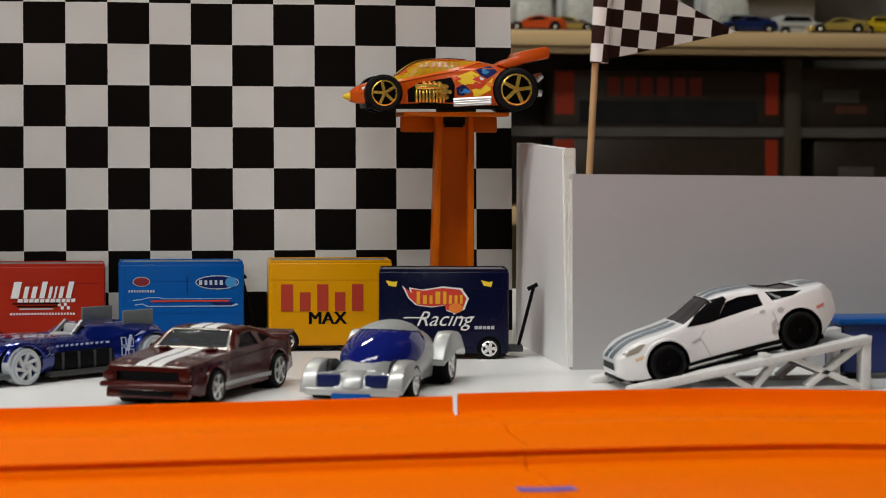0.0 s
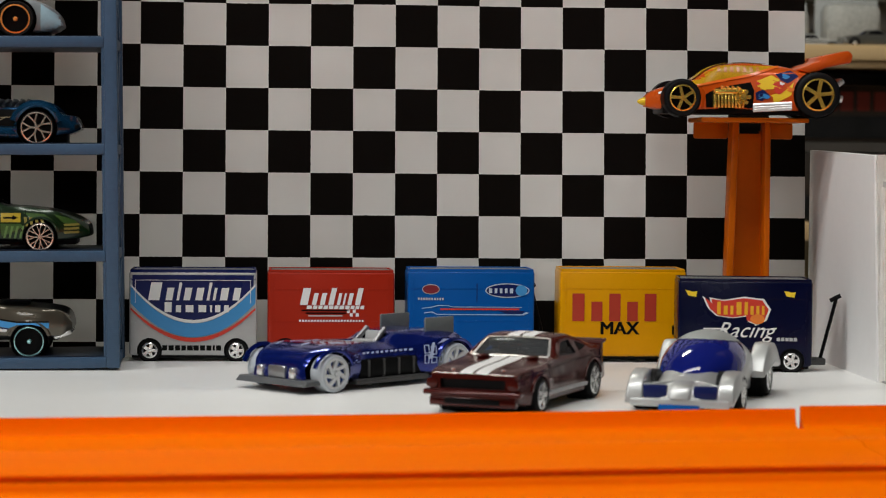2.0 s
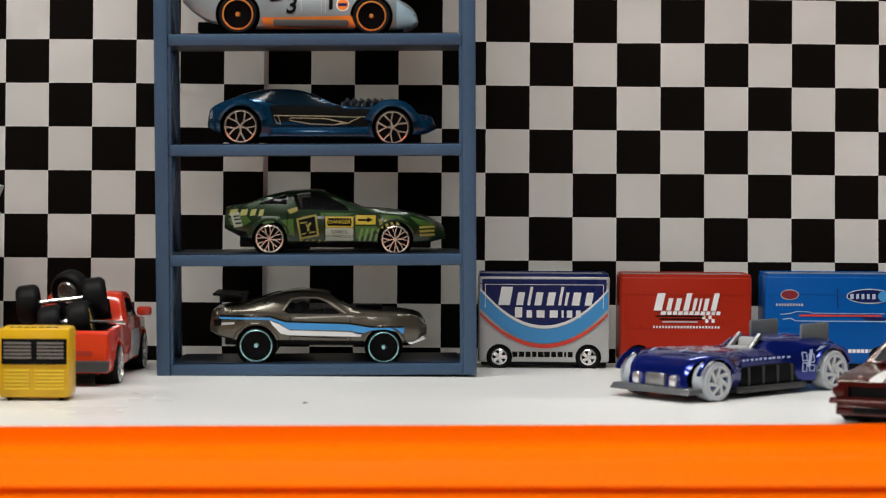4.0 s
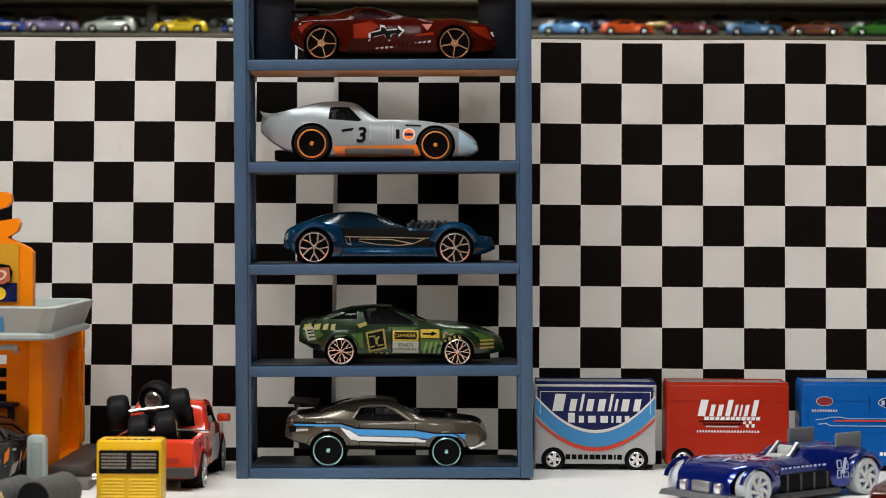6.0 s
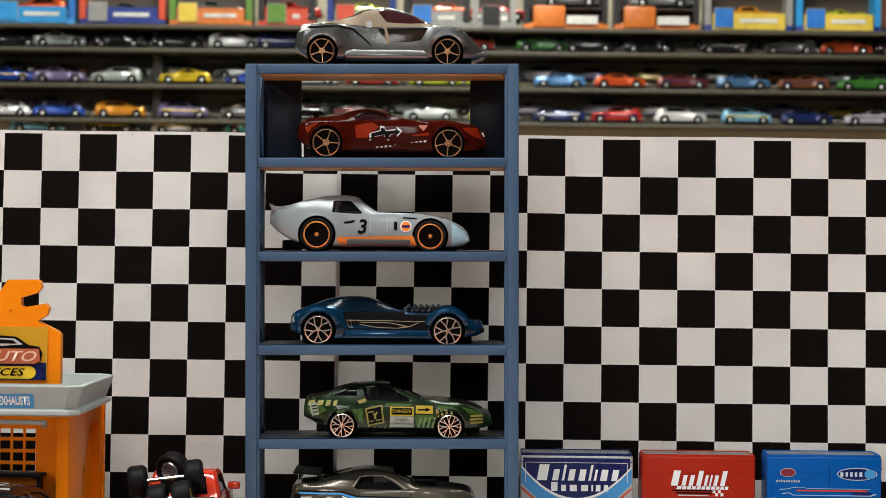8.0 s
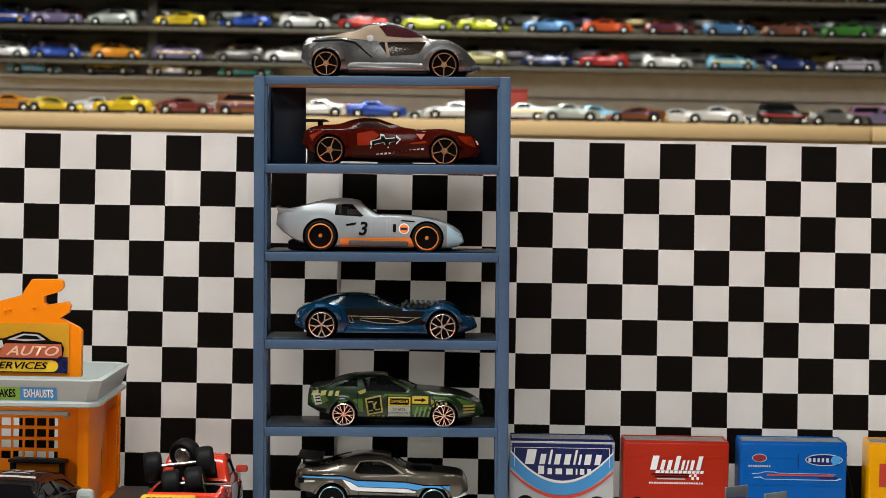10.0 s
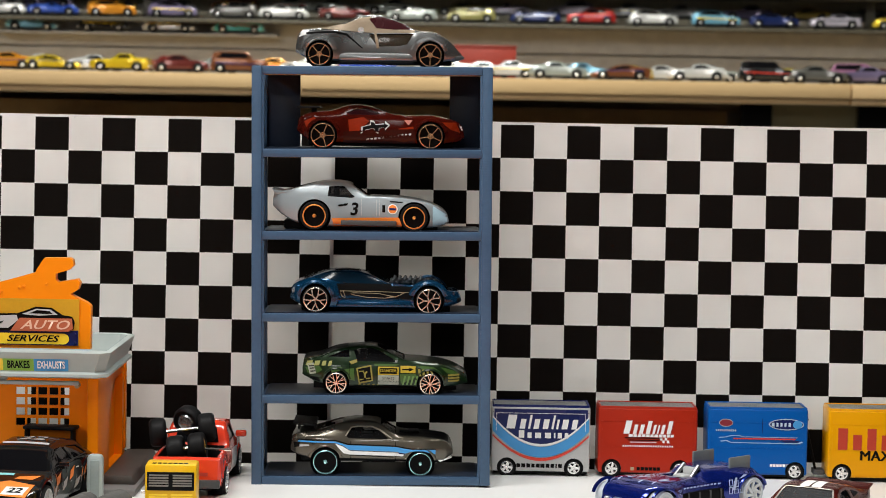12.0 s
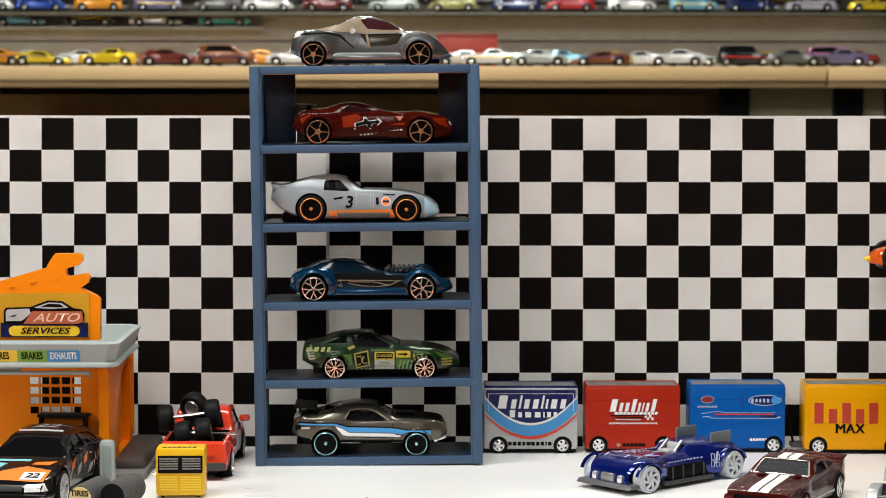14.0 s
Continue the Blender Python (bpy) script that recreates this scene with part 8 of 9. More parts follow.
FAR_KINDS = {
    "coupe": ([(-34, 6), (-33.5, 12), (-20, 14.2), (-10, 15.2), (-3, 20), (8, 20.5), (20, 16.6), (30, 15.4), (34, 8)], [(-34, 6), (-33, 11), (-10, 14.2), (15, 14.4), (32, 13.6), (34, 8)], (-10, -3, 8, 20)),
    "muscle": ([(-35, 6), (-34.5, 12.6), (-15, 14.6), (-8, 15.4), (-1, 20.8), (12, 21), (19, 16.5), (33, 15.8), (35, 8)], [(-35, 6), (-34, 12), (-8, 14.8), (20, 15), (33, 14.4), (35, 8)], (-8, -1, 12, 19)),
    "wedge": ([(-35, 4), (-34, 8), (-15, 12), (-5, 17), (6, 18.5), (20, 16), (33, 14.5), (35, 8)], [(-35, 4), (-33, 7), (-10, 11.5), (20, 13.5), (35, 8)], (-13, -4, 7, 20)),
    "tall": ([(-34, 6), (-33.5, 15), (-16, 17), (-9, 25), (20, 25.5), (30, 24), (33, 10)], [(-34, 6), (-33, 14), (-8, 17), (30, 17), (33, 10)], (-16, -9, 20, 30)),
    "roadster": ([(-35, 5), (-34, 10), (-22, 14.8), (-12, 13.6), (-7, 14.2), (-2, 18.0), (3, 18.6), (9, 16), (20, 15.6), (31, 14), (35, 8)], [(-35, 5), (-33, 9), (-22, 13.6), (-8, 12.6), (20, 14.2), (35, 8)], (-7, -2, 4, 10)),
    "hatch": ([(-33, 6), (-32.5, 12), (-18, 15.2), (-12, 16.4), (-4, 22.2), (14, 22.6), (27, 20.4), (32, 15), (33, 8)], [(-33, 6), (-32, 11.4), (-12, 15.2), (26, 15.8), (33, 8)], (-12, -4, 16, 28)),
}
FAR_MESH = {}


def far_mesh(kind):
    """Shell with wheel arches and glazed openings, shared by all the cars of one kind."""
    if kind not in FAR_MESH:
        top, belt, (w0, w1, w2, w3) = FAR_KINDS[kind]
        wheels = [(-0.0215, 0.0056, 0.0056), (0.0215, 0.0056, 0.0056)]
        bm = loft(mm_(top), mm_(belt), [(-0.035, 0.85), (-0.03, 0.96), (0.03, 0.97), (0.035, 0.86)], [(-0.035, 0.86), (w0 / 1000, 0.86), (w1 / 1000, 0.68), (w2 / 1000, 0.68), (0.035, 0.86)], mm_([(-35, 4), (-28, 3), (28, 3), (35, 4)]), 0.0145, 40, wheels, 0.06)
        me = mesh_of("body", bm, None)
        tree = tree_of(me)
        zr = lambda x: float(smooth_curve(top, [x])[0])
        zb = lambda x: float(smooth_curve(belt, [x])[0]) + 0.6
        pane = mm_([(w0 + 3.5, zb(w0 + 3)), (w1 + 1.2, zr(w1 + 1) - 1.3), (w2 - 0.6, zr(w2 - 1) - 1.3), (w3 - 4.5, zb(w3 - 4))])
        cutters = [prism(list(pane), -0.03, 0.03)]
        for x, z, r in wheels:
            for sgn in (-1, 1):
                c = lathe([(r * 1.16, -0.006), (r * 1.16, 0.006)], 20)
                bmesh.ops.translate(c, verts=c.verts[:], vec=(x, sgn * 0.0147, z))
                cutters.append(c)
        me = cut(me, cutters)
        me.materials.clear()
        me.materials.append(None)
        me.materials.append(CABIN)
        # cuts go black: cabin openings and the painted arch shade
        for p in me.polygons:
            p.material_index = 1 if tree.find_nearest(p.center)[3] > 0.0003 else 0
        soften(me, 40)
        holder = new("blank")
        glass = []
        for bm2, way, nm in ((flat([pane]), "side", "side_window"), (flat([list(pane)]), "other", "side_window"),
                             (flat([[(w0 / 1000 + 0.0008, -0.0108), (w1 / 1000, -0.0086), (w1 / 1000, 0.0086), (w0 / 1000 + 0.0008, 0.0108)]]), "top", "windscreen"),
                             (flat([[(w2 / 1000 + 0.001, -0.0086), (w3 / 1000 - 0.001, -0.0100), (w3 / 1000 - 0.001, 0.0100), (w2 / 1000 + 0.001, 0.0086)]]), "top", "rear_glass")):
            g = lay(nm, bm2, tree, way, GLASS_DARK, holder, (0, 0), 0.004, -0.0004 if "side" in nm else 0.0002)
            if g:
                glass.append((nm, g.data))
                bpy.data.objects.remove(g)
        for nm, x0, x1 in (("front_bumper", -0.0362, -0.0338), ("rear_bumper", 0.0338, 0.0358)):
            glass.append((nm, mesh_of(nm, box(x0, x1, -0.0118, 0.0118, 0.0052, 0.0078, 0.0006), CHROME, True)))
        glass.append(("sill", mesh_of("sill", box(-0.0150, 0.0150, -0.0141, 0.0141, 0.0022, 0.0042, 0.0004), BLACK, True)))
        stripe = lay("side_stripe", flat([mm_([(-28, 10.2), (27, 11.2), (27, 12.4), (-28, 11.2)])]), tree, "side", P_WHITE, holder, (0, 0), 0.004, 0.0002)
        sm = stripe.data
        bpy.data.objects.remove(stripe)
        bpy.data.objects.remove(holder)
        FAR_MESH[kind] = (me, glass, sm)
    return FAR_MESH[kind]


FAR_WHEEL = [soften(mesh_of("wheel", lathe([(0.0042, -0.0028), (0.0052, -0.0030), (0.0056, -0.002), (0.0056, 0.003)], 16), RUBBER), 40), mesh_of("rim", lathe([(0.0001, -0.0029), (0.0042, -0.0027)], 14), CHROME, True)]
far_rnd = random.Random(21)


def far_car(kind, x, y, z, rgb, flip, words, scale=1.0):
    ob = thing("display_car", "%s toy car on the far display shelf" % words, "toy car", pose(x, y, z, 0, 0, (180 if flip else 0) + random.uniform(-4, 4)) @ Matrix.Diagonal((scale, scale, scale, 1)), "cars on far shelves")
    me, glass, stripe = far_mesh(kind)
    b_ = new("body", me)
    b_.parent = ob
    b_.material_slots[0].link = "OBJECT"
    b_.material_slots[0].material = far_paint(rgb)
    for nm, gm in glass:
        if nm.endswith("bumper") and far_rnd.random() < 0.45:
            continue
        g = new(nm, gm)
        g.parent = ob
    if far_rnd.random() < 0.4:
        g = new("side_stripe", stripe)
        g.parent = ob
        g.scale = (1, -1, 1) if flip else (1, 1, 1)
        g.material_slots[0].link = "OBJECT"
        g.material_slots[0].material = far_rnd.choice([P_WHITE, P_BLACK, P_RED, P_NAVY, P_YELLOW])
    for wx in (-0.0215, 0.0215):
        for sgn in (-1, 1):
            w_ = new("wheel", FAR_WHEEL[0])
            w_.parent, w_.matrix_basis = ob, pose(wx, sgn * 0.0128, 0.0056, 0, 0, 0 if sgn < 0 else 180)
            r_ = new("rim", FAR_WHEEL[1])
            r_.parent = w_
    return ob


C = {"white": (0.72, 0.73, 0.72), "blue": (0.02, 0.07, 0.40), "orange": (0.75, 0.30, 0.02), "violet": (0.20, 0.17, 0.30), "grey": (0.14, 0.14, 0.13), "navy": (0.015, 0.03, 0.13), "red": (0.50, 0.03, 0.02), "sky": (0.20, 0.48, 0.66), "olive": (0.34, 0.32, 0.12), "yellow": (0.80, 0.58, 0.02), "silver": (0.45, 0.50, 0.47), "lime": (0.52, 0.58, 0.03), "maroon": (0.16, 0.03, 0.025), "steel": (0.07, 0.17, 0.33), "brown": (0.22, 0.075, 0.03), "green": (0.06, 0.22, 0.04), "black": (0.015, 0.015, 0.016), "teal": (0.10, 0.50, 0.47), "gold": (0.55, 0.40, 0.10), "lilac": (0.62, 0.58, 0.68), "cyan": (0.12, 0.30, 0.60), "pink": (0.45, 0.20, 0.36), "scarlet": (0.70, 0.10, 0.02)}
ROWS = [
    (FAR_Y, 0.2775, [-0.554, -0.483, -0.403, -0.321, -0.239, -0.171, -0.089, 0.001, 0.083, 0.169, 0.244, 0.328, 0.412, 0.491, 0.573, 0.659, 0.74, 0.82, 0.90],
     "white blue orange violet grey white maroon silver olive navy red white sky navy lilac yellow red blue white"),
    (FAR_Y, 0.3225, [-0.551, -0.483, -0.408, -0.318, -0.232, -0.153, -0.075, 0.008, 0.083, 0.169, 0.247, 0.329, 0.408, 0.486, 0.564, 0.643, 0.72, 0.80],
     "blue violet silver yellow blue white red lime lime cyan scarlet maroon steel brown green silver red white"),
    (FAR_Y, 0.3690, [-0.546, -0.483, -0.406, -0.329, -0.255, -0.192, -0.119, -0.030, 0.050, 0.146, 0.208, 0.285, 0.384, 0.468, 0.541, 0.614],
     "black silver black black white navy red grey red green black black black grey scarlet black"),
    (FAR_Y + 0.004, 0.2575, [-0.513, -0.415, -0.327, -0.231], "sky black white teal"),
]
rk_ = random.Random(11)
KINDS = ["coupe", "muscle", "wedge", "roadster", "hatch", "muscle"]
for y, z, xs, cols in ROWS:
    for x, nm in zip(xs, cols.split()):
        far_car(rk_.choice(KINDS), x, y, z, C[nm], rk_.random() < 0.5, nm, 1.0)
for x, nm, dy, kind in zip([-0.484, -0.426, -0.344, -0.273, -0.200, -0.116, -0.046, 0.048, 0.124, 0.185, 0.221, 0.260, 0.354, 0.441, 0.500, 0.560, 0.657, 0.697, 0.823, 0.910, 1.012, 1.075],
                           "orange yellow yellow maroon brown white blue white white silver sky brown white black grey violet scarlet gold grey navy gold yellow".split(),
                           [0, 0, 0, 0.02, 0, 0, 0.03, 0, 0.02, 0, 0.07, 0, 0, 0.02, 0, 0.03, 0.02, 0.03, 0.05, 0.02, 0, 0.02],
                           "coupe wedge muscle coupe tall coupe muscle coupe muscle coupe coupe wedge coupe tall coupe muscle wedge wedge coupe coupe wedge muscle".split()):
    far_car(kind, x, NEAR_Y + dy, 0.2012, C[nm], rk_.random() < 0.5, nm, 1.04)
for x, nm, kind in ((-0.385, "white", "coupe"), (-0.450, "white", "coupe"), (-0.240, "silver", "coupe"), (-0.160, "orange", "coupe"), (0.20, "silver", "coupe"), (0.10, "white", "coupe"), (0.470, "yellow", "wedge"), (0.545, "pink", "tall"), (0.995, "white", "tall"), (0.93, "silver", "tall")):
    far_car(kind, x, NEAR_Y + 0.085, 0.2012, C[nm], rk_.random() < 0.5, nm + " rear-row", 1.04)

for x, nm, kind in ((-0.52, "white", "coupe"), (-0.30, "red", "muscle"), (-0.08, "brown", "coupe"), (0.02, "silver", "wedge"), (0.28, "gold", "coupe"), (0.32, "white", "coupe"), (0.39, "silver", "muscle"), (0.60, "maroon", "coupe"), (0.74, "violet", "muscle"), (0.78, "white", "coupe"), (0.86, "silver", "coupe")):
    far_car(kind, x, NEAR_Y + 0.15, 0.2012, C[nm], rk_.random() < 0.5, nm + " back-row", 1.04)

back_names = "white silver lilac grey olive violet silver white brown lilac gold silver".split()
for n_, z in enumerate((0.2765, 0.3215, 0.3680)):
    for k in range(17):
        nm = back_names[(k * 5 + n_ * 3) % 12]
        far_car(KINDS[(k + n_) % 6], -0.57 + 0.079 * k + rk_.uniform(-0.012, 0.012), 1.9890, z + 0.0124, C[nm], rk_.random() < 0.5, nm + " second-row", 1.0)
unit = thing("wall_display", "black ledge display mounted on grey back wall", "display shelf")
for z in (0.2765, 0.3215, 0.3680, 0.3985):
    part("ledge", box(-1.0, 1.1, 1.900, 2.012, z - 0.0050, z, 0.001), SHELF_BLACK, unit)
    if z < 0.39:
        part("riser", box(-1.0, 1.1, 1.966, 2.011, z + 0.0002, z + 0.0120, 0.001), SHELF_BACK, unit, "low beige riser")
part("upper_sheet", box(-1.0, 1.1, 2.050, 2.056, 0.3985, 0.64), SHELF_BACK, unit, "dark back of display")
part("back_sheet", box(-1.0, 1.1, 2.0125, 2.018, 0.2765, 0.3985), SHELF_BACK, unit, "dark back of lower ledges")
for x in (-0.365, 0.62):
    part("upright", box(x, x + 0.012, 1.950, 1.962, 0.2770, 0.3625), SHELF_BLACK, unit)
part("clear_ledge", box(-0.56, -0.18, 1.925, 1.961, 0.2545, 0.2570), P_GREY, unit, "narrow grey ledge")
panels = bmesh.new()
for j in range(7):
    add_box(panels, -1.0, 1.1, 1.9615, 1.9680, 0.02 + 0.0365 * j, 0.0540 + 0.0365 * j, 0.0)
tagged(part("slat_panel", panels, mat("grey_panel", (0.40, 0.385, 0.355), rough=0.65, var=0.22, scale=14, bump=0.1), None, "", False), "weathered grey wall panels behind the pine shelf", "wall panel", "", "structure")

bench = thing("pine_shelf", "long pale pine shelf carrying a row of cars", "shelf")
for x0, x1 in ((-1.2, 0.5330), (0.5352, 1.6)):
    part("top_board", box(x0, x1, 1.570, 1.9612, 0.1835, 0.2010, 0.0015), WOOD, bench)
    part("front_batten", box(x0, x1, 1.578, 1.600, 0.1755, 0.1833, 0.001), WOOD, bench)
for x in (-0.95, 0.432, 0.574, 1.35):
    part("bracket", prism([(x - 0.018, 0.1750), (x + 0.018, 0.1750), (x + 0.018, -0.2), (x - 0.018, -0.2)], 1.640, 1.66), BLACK, bench, "black steel bracket")
for x0, x1 in ((0.452, 0.556), (0.594, 0.620)):
    part("olive_panel", box(x0, x1, 1.655, 1.665, 0.02, 0.1745), mat("olive_board", (0.30, 0.275, 0.165), rough=0.8, var=0.2, scale=8, bump=0.05), bench, "olive board between brackets")
part("lower_back", box(-1.2, 1.6, 2.02, 2.04, -0.6, 0.175), mat("olive_panel", (0.42, 0.36, 0.22), rough=0.8, var=0.2, scale=8, bump=0.05), bench, "olive brown panel under shelf")
part("lower_board", box(-1.2, 1.6, 1.62, 2.02, -0.02, 0.0, 0.001), WOOD, bench)
part("dark_side", box(-1.2, 0.41, 1.76, 1.78, 0.0, 0.165), mat("brown_panel", (0.36, 0.26, 0.13), rough=0.7, var=0.25, scale=10, bump=0.05), bench, "dark brown panel under shelf")
strip = thing("storage_tray", "low dark red tray on the lower shelf", "tray")
part("tray", box(-0.45, 0.40, 1.70, 1.75, 0.118, 0.140, 0.002), mat("dark_red_tray", (0.075, 0.020, 0.014), rough=0.6, bump=0.03), strip)
for x in (-0.44, 0.39):
    part("tray_leg", box(x - 0.004, x + 0.004, 1.71, 1.74, 0.0, 0.119), SHELF_BLACK, strip)

# boxed sets under the shelf
PKG = mat("dark_package_card", (0.058, 0.042, 0.030), rough=0.35, var=0.4, scale=18, bump=0.02)
PKG_ORANGE = mat("orange_package_card", (0.50, 0.050, 0.015), rough=0.45, var=0.12, scale=20, bump=0.02)
for z0, z1, words in ((0.094, 0.160, True), (0.0005, 0.080, False)):
    pg = thing("boxed_set", "dark boxed toy set with orange ends under shelf", "boxed toy", None, "boxed sets under shelf")
    part("carton", box(0.695, 0.975, 1.70, 1.78, z0, z1, 0.001), PKG, pg)
    for x0, x1 in ((0.697, 0.719), (0.955, 0.970)):
        part("end_panel", box(x0, x1, 1.698, 1.702, z0 + (0.014 if words else 0.028), z1 - 0.002), PKG_ORANGE, pg, "orange end panel", False)
    part("window_sheet", box(0.726, 0.944, 1.698, 1.701, z0 + 0.004, z0 + 0.030), GLASS_GREY, pg, "cloudy plastic window", False)
    if words:
        for k in range(6):
            part("wordmark_bar", box(0.760 + 0.020 * k, 0.775 + 0.020 * k, 1.6975, 1.7005, z0 + 0.036, z0 + 0.058), mat("faded_red_print", (0.30, 0.045, 0.03), rough=0.5, bump=0.01) if k == 0 else bpy.data.materials["faded_red_print"], pg, "", False)
part("ledge_rail", box(0.62, 1.5, 1.695, 1.700, 0.0815, 0.0925), mat("grey_rail", (0.16, 0.15, 0.135), rough=0.5, bump=0.03), bench, "grey shelf rail")
part("inner_board", box(0.62, 1.5, 1.70, 2.0, 0.0815, 0.0935), SHELF_BLACK, bench)
B_DIM = mat("dim_grey_print", (0.13, 0.12, 0.10), rough=0.5, var=0.3, scale=40, bump=0.0)
B_RUST = mat("dim_rust_print", (0.15, 0.055, 0.03), rough=0.5, var=0.3, scale=40, bump=0.0)
part("middle_post", box(0.977, 0.996, 1.690, 1.708, 0.0005, 0.1745, 0.001), mat("brown_post", (0.10, 0.085, 0.055), rough=0.6, var=0.2, scale=20, bump=0.05), bench, "brown upright post")
for x0, x1, z0, z1 in ((1.000, 1.110, 0.094, 0.165), (1.020, 1.180, 0.0005, 0.079), (1.130, 1.30, 0.094, 0.168)):
    pg = thing("boxed_toy", "dark boxed toy with blurred pale print under shelf", "boxed toy", None, "boxed toys under shelf")
    part("carton", box(x0, x1, 1.71, 1.78, z0, z1, 0.001), PKG, pg)
    part("pale_print", box(x0 + 0.03, x0 + 0.075, 1.7085, 1.7105, z0 + 0.030, z0 + 0.045), B_DIM, pg, "", False)
    part("pale_print", box(x0 + 0.045, x0 + 0.085, 1.7085, 1.7105, z0 + 0.016, z0 + 0.026), B_RUST, pg, "", False)

CLOUDY = mat("cloudy_plastic", (0.42, 0.42, 0.40), rough=0.35, var=0.5, scale=45, bump=0.06)
for x, w, h in ((0.700, 0.050, 0.052), (0.770, 0.060, 0.060), (0.855, 0.072, 0.066), (0.950, 0.060, 0.058)):
    pk_ = thing("clear_pack", "cloudy clear plastic pack behind cars on pine shelf", "package", pose(x, 1.845, 0.2012), "clear packs on pine shelf")
    part("blister", box(-w / 2, w / 2, 0.0, 0.040, 0.0, h, 0.012), CLOUDY, pk_)
    part("card", box(-w / 2 - 0.004, w / 2 + 0.004, 0.0402, 0.0420, 0.0, h + 0.006, 0.0), P_GREY, pk_, "grey backing card", False)

red_box = thing("red_box", "small red box among cars on pine shelf", "box", pose(0.100, 1.80, 0.2012))
part("carton", box(-0.040, 0.040, 0.0, 0.030, 0.0, 0.040, 0.001), mat("dull_red_card", (0.26, 0.030, 0.018), rough=0.5, var=0.15, scale=30, bump=0.02), red_box)
part("lid", box(-0.041, 0.041, -0.001, 0.031, 0.040, 0.044, 0.001), mat("red_card", (0.20, 0.022, 0.014), rough=0.5, bump=0.02), red_box)

# packaged cars on the top ledge
B_NAVY, B_ORANGE, B_RED, B_BLUE, B_SKY = [mat("box_card_" + n, c_, rough=0.4, var=0.35, scale=22, bump=0.01) for n, c_ in (("navy", (0.015, 0.035, 0.22)), ("orange", (0.62, 0.17, 0.03)), ("red", (0.58, 0.07, 0.03)), ("blue", (0.02, 0.16, 0.52)), ("sky", (0.02, 0.26, 0.60)))]
B_GREEN, B_YELLOW, B_GREY, B_BLACK, B_WHITE = [mat("box_card_" + n, c_, rough=0.4, var=0.35, scale=22, bump=0.01) for n, c_ in (("green", (0.10, 0.22, 0.03)), ("yellow", (0.66, 0.48, 0.06)), ("grey", (0.26, 0.26, 0.25)), ("black", (0.015, 0.014, 0.013)), ("white", (0.66, 0.65, 0.60)))]
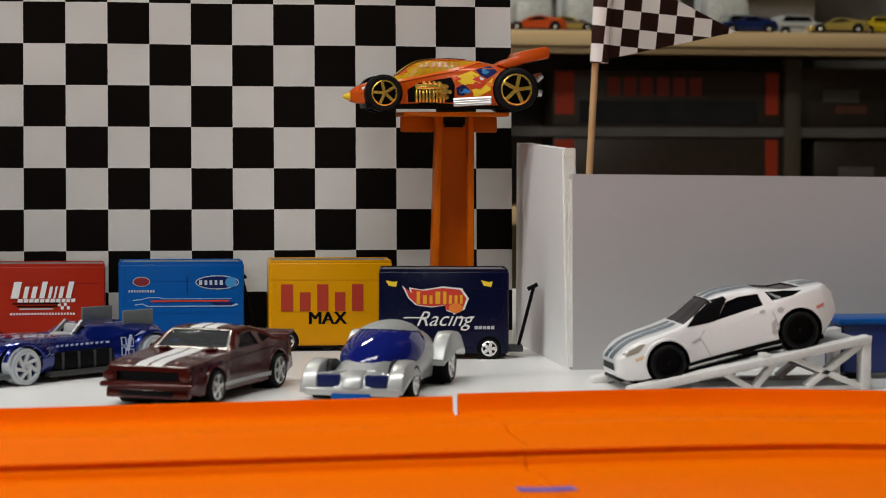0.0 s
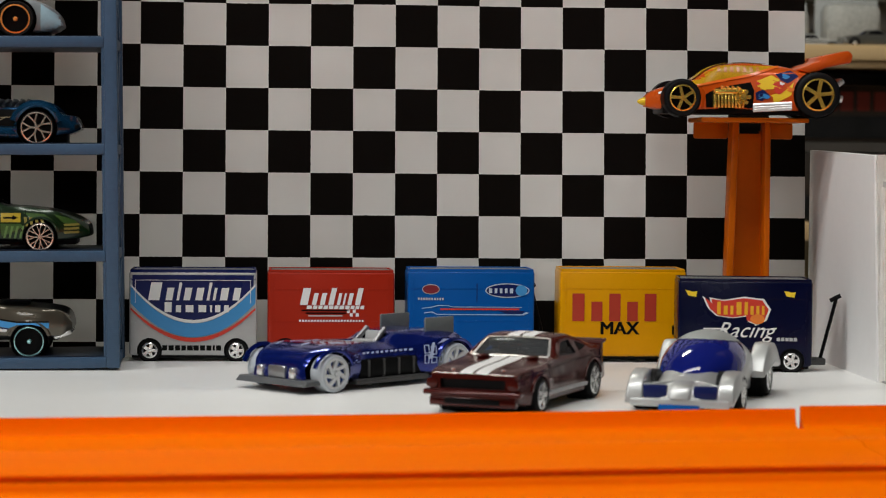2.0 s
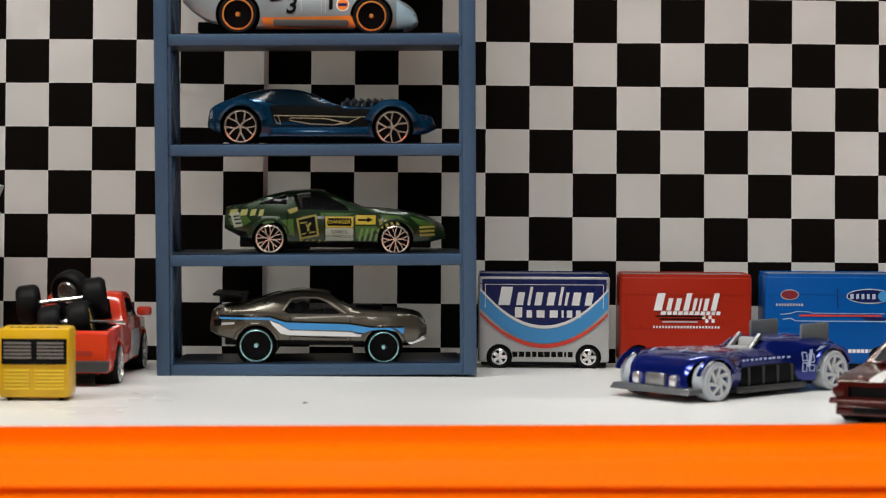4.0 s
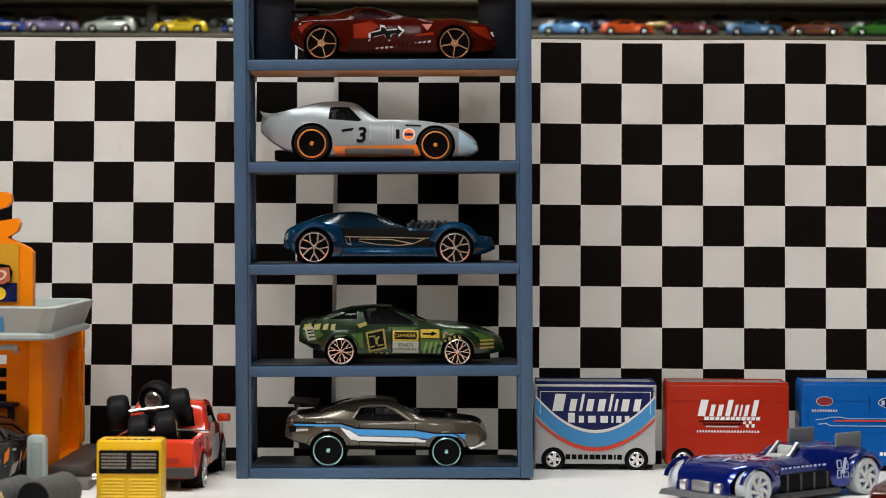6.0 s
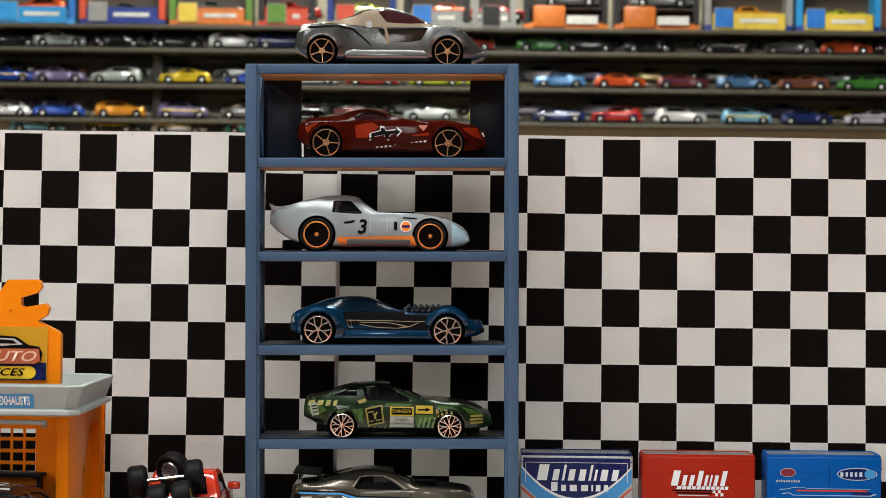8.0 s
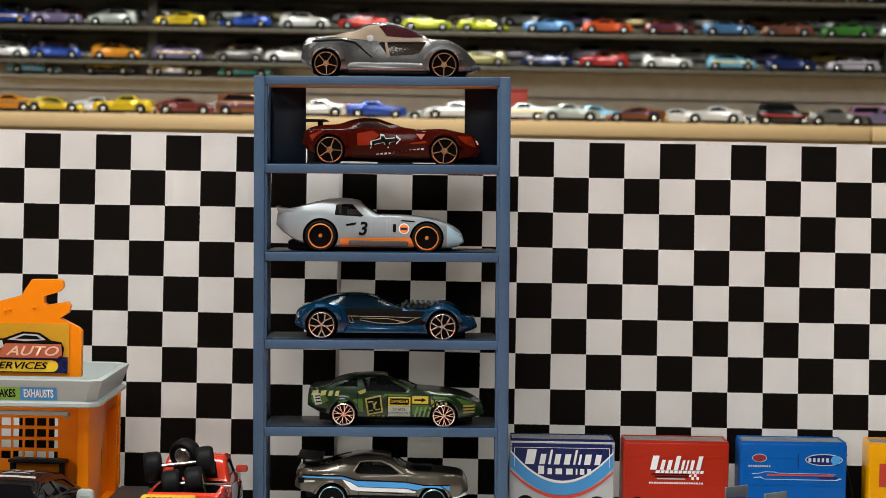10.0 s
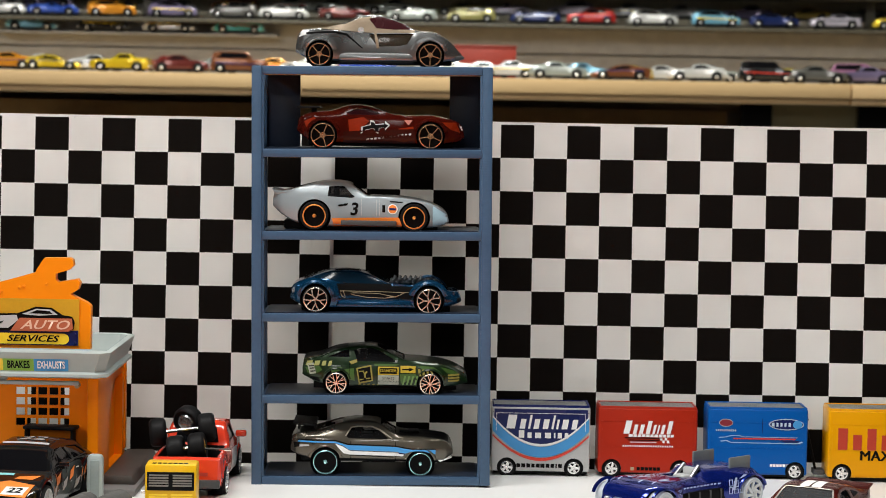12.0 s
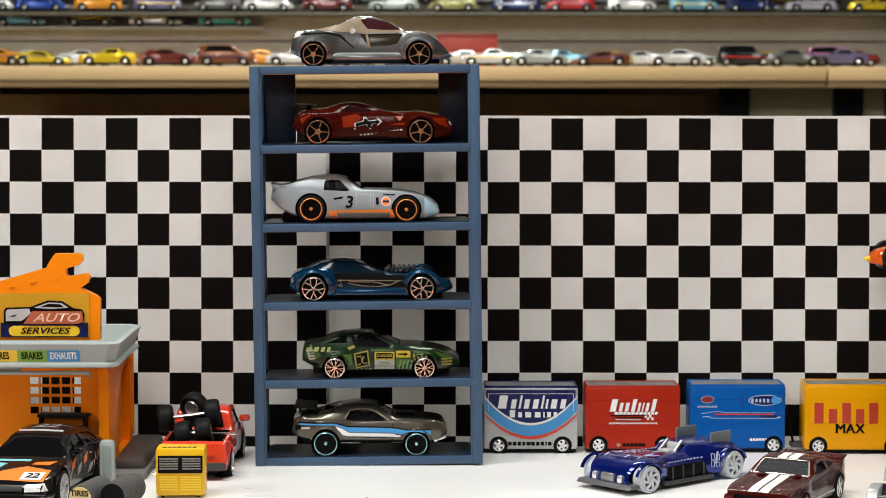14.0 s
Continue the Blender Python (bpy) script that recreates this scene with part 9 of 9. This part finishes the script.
for x0, x1, side, low, pic, words in (
        (-0.690, -0.585, B_NAVY, B_ORANGE, B_RED, "blue and red"), (-0.576, -0.465, B_BLUE, B_SKY, B_SKY, "bright blue"), (-0.459, -0.347, B_RED, B_NAVY, B_GREY, "red and white"), (-0.341, -0.233, B_GREEN, B_ORANGE, B_YELLOW, "green and orange"),
        (-0.225, -0.150, B_BLACK, B_RED, B_GREEN, "dark"), (-0.135, -0.045, B_NAVY, B_GREY, B_RED, "navy"), (-0.035, 0.052, B_BLACK, B_GREY, B_BLUE, "black"), (0.055, 0.112, B_GREY, B_GREY, B_BLACK, "grey"), (0.122, 0.232, B_BLACK, B_ORANGE, B_ORANGE, "black and orange"),
        (0.240, 0.351, B_BLACK, B_ORANGE, B_ORANGE, "black and orange"), (0.358, 0.472, B_GREY, B_YELLOW, B_BLUE, "white and yellow"), (0.477, 0.586, B_SKY, B_YELLOW, B_BLUE, "blue and yellow"), (0.595, 0.70, B_RED, B_YELLOW, B_BLUE, "red and yellow")):
    bx = thing("boxed_car", "%s boxed toy car on the far ledge" % words, "boxed toy", None, "boxed cars on top ledge")
    z0 = 0.3990
    part("tray", box(x0, x1, 1.930, 1.975, z0, z0 + 0.010, 0.001), low if low is not B_YELLOW else B_NAVY, bx)
    part("back_card", box(x0, x1, 1.970, 1.975, z0, z0 + 0.085), PKG, bx, "dark card back", False)
    for xa in (x0, x1 - 0.008):
        part("side_card", box(xa, xa + 0.008, 1.930, 1.972, z0 + 0.008, z0 + 0.085), side, bx, "", False)
    part("top_card", box(x0, x1, 1.930, 1.972, z0 + 0.081, z0 + 0.085), side, bx, "", False)
    if words == "black and orange":
        part("orange_block", box(x0 + 0.012, x0 + 0.054, 1.924, 1.9305, z0 + 0.003, z0 + 0.032, 0.003), low, bx, "rounded orange block")
        part("white_bar", box(x0 + 0.056, x1 - 0.014, 1.9262, 1.9275, z0 + 0.008, z0 + 0.019), B_WHITE, bx, "", False)
        far_car(rk_.choice(KINDS), (x0 + x1) / 2 + 0.006, 1.950, z0 + 0.0305, C["grey"], rk_.random() < 0.5, "boxed grey", 1.15)
        part("window_shelf", box(x0 + 0.008, x1 - 0.008, 1.934, 1.968, z0 + 0.0282, z0 + 0.0300), PKG, bx, "", False)
        continue
    part("front_label", box(x0 + 0.010, x1 - 0.010, 1.927, 1.9305, z0 + 0.003, z0 + 0.024), low, bx, "", False)
    part("picture_label", box(x0 + 0.013, x0 + 0.036, 1.925, 1.9275, z0 + 0.006, z0 + 0.030), pic, bx, "", False)
    part("picture_frame", box(x0 + 0.012, x0 + 0.037, 1.9262, 1.9272, z0 + 0.005, z0 + 0.031), B_GREY, bx, "", False)
    far_car(rk_.choice(KINDS), (x0 + x1) / 2 + 0.006, 1.950, z0 + 0.0105, rk_.choice([C["scarlet"], C["orange"], C["lime"], C["red"], C["grey"], C["navy"]]), rk_.random() < 0.5, "boxed", 1.15)
    part("white_bar", box(x0 + 0.045, x1 - 0.020, 1.9262, 1.9275, z0 + 0.012, z0 + 0.017), B_WHITE, bx, "", False)

# strip lamp added out of view, a housing for the main light
unseen_strip_lamp = thing("unseen_strip_lamp", "unseen white strip lamp added above the display table", "lamp")
part("housing", box(-0.60, 0.48, -0.48, -0.32, 0.915, 0.955, 0.006), WHITE_TOP, unseen_strip_lamp)
for x in (-0.50, 0.38):
    part("hanging_cord", rod((x, -0.40, 0.95), (x, -0.40, 1.50), 0.003, 8), BLACK, unseen_strip_lamp)

# round rims for the three added fill lamps, never in view
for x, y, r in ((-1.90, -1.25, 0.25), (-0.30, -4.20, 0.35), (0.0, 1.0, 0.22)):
    lamp = thing("unseen_lamp", "unseen added fill lamp with round metal rim", "lamp", pose(x, y, 1.46), "ceiling lamps")
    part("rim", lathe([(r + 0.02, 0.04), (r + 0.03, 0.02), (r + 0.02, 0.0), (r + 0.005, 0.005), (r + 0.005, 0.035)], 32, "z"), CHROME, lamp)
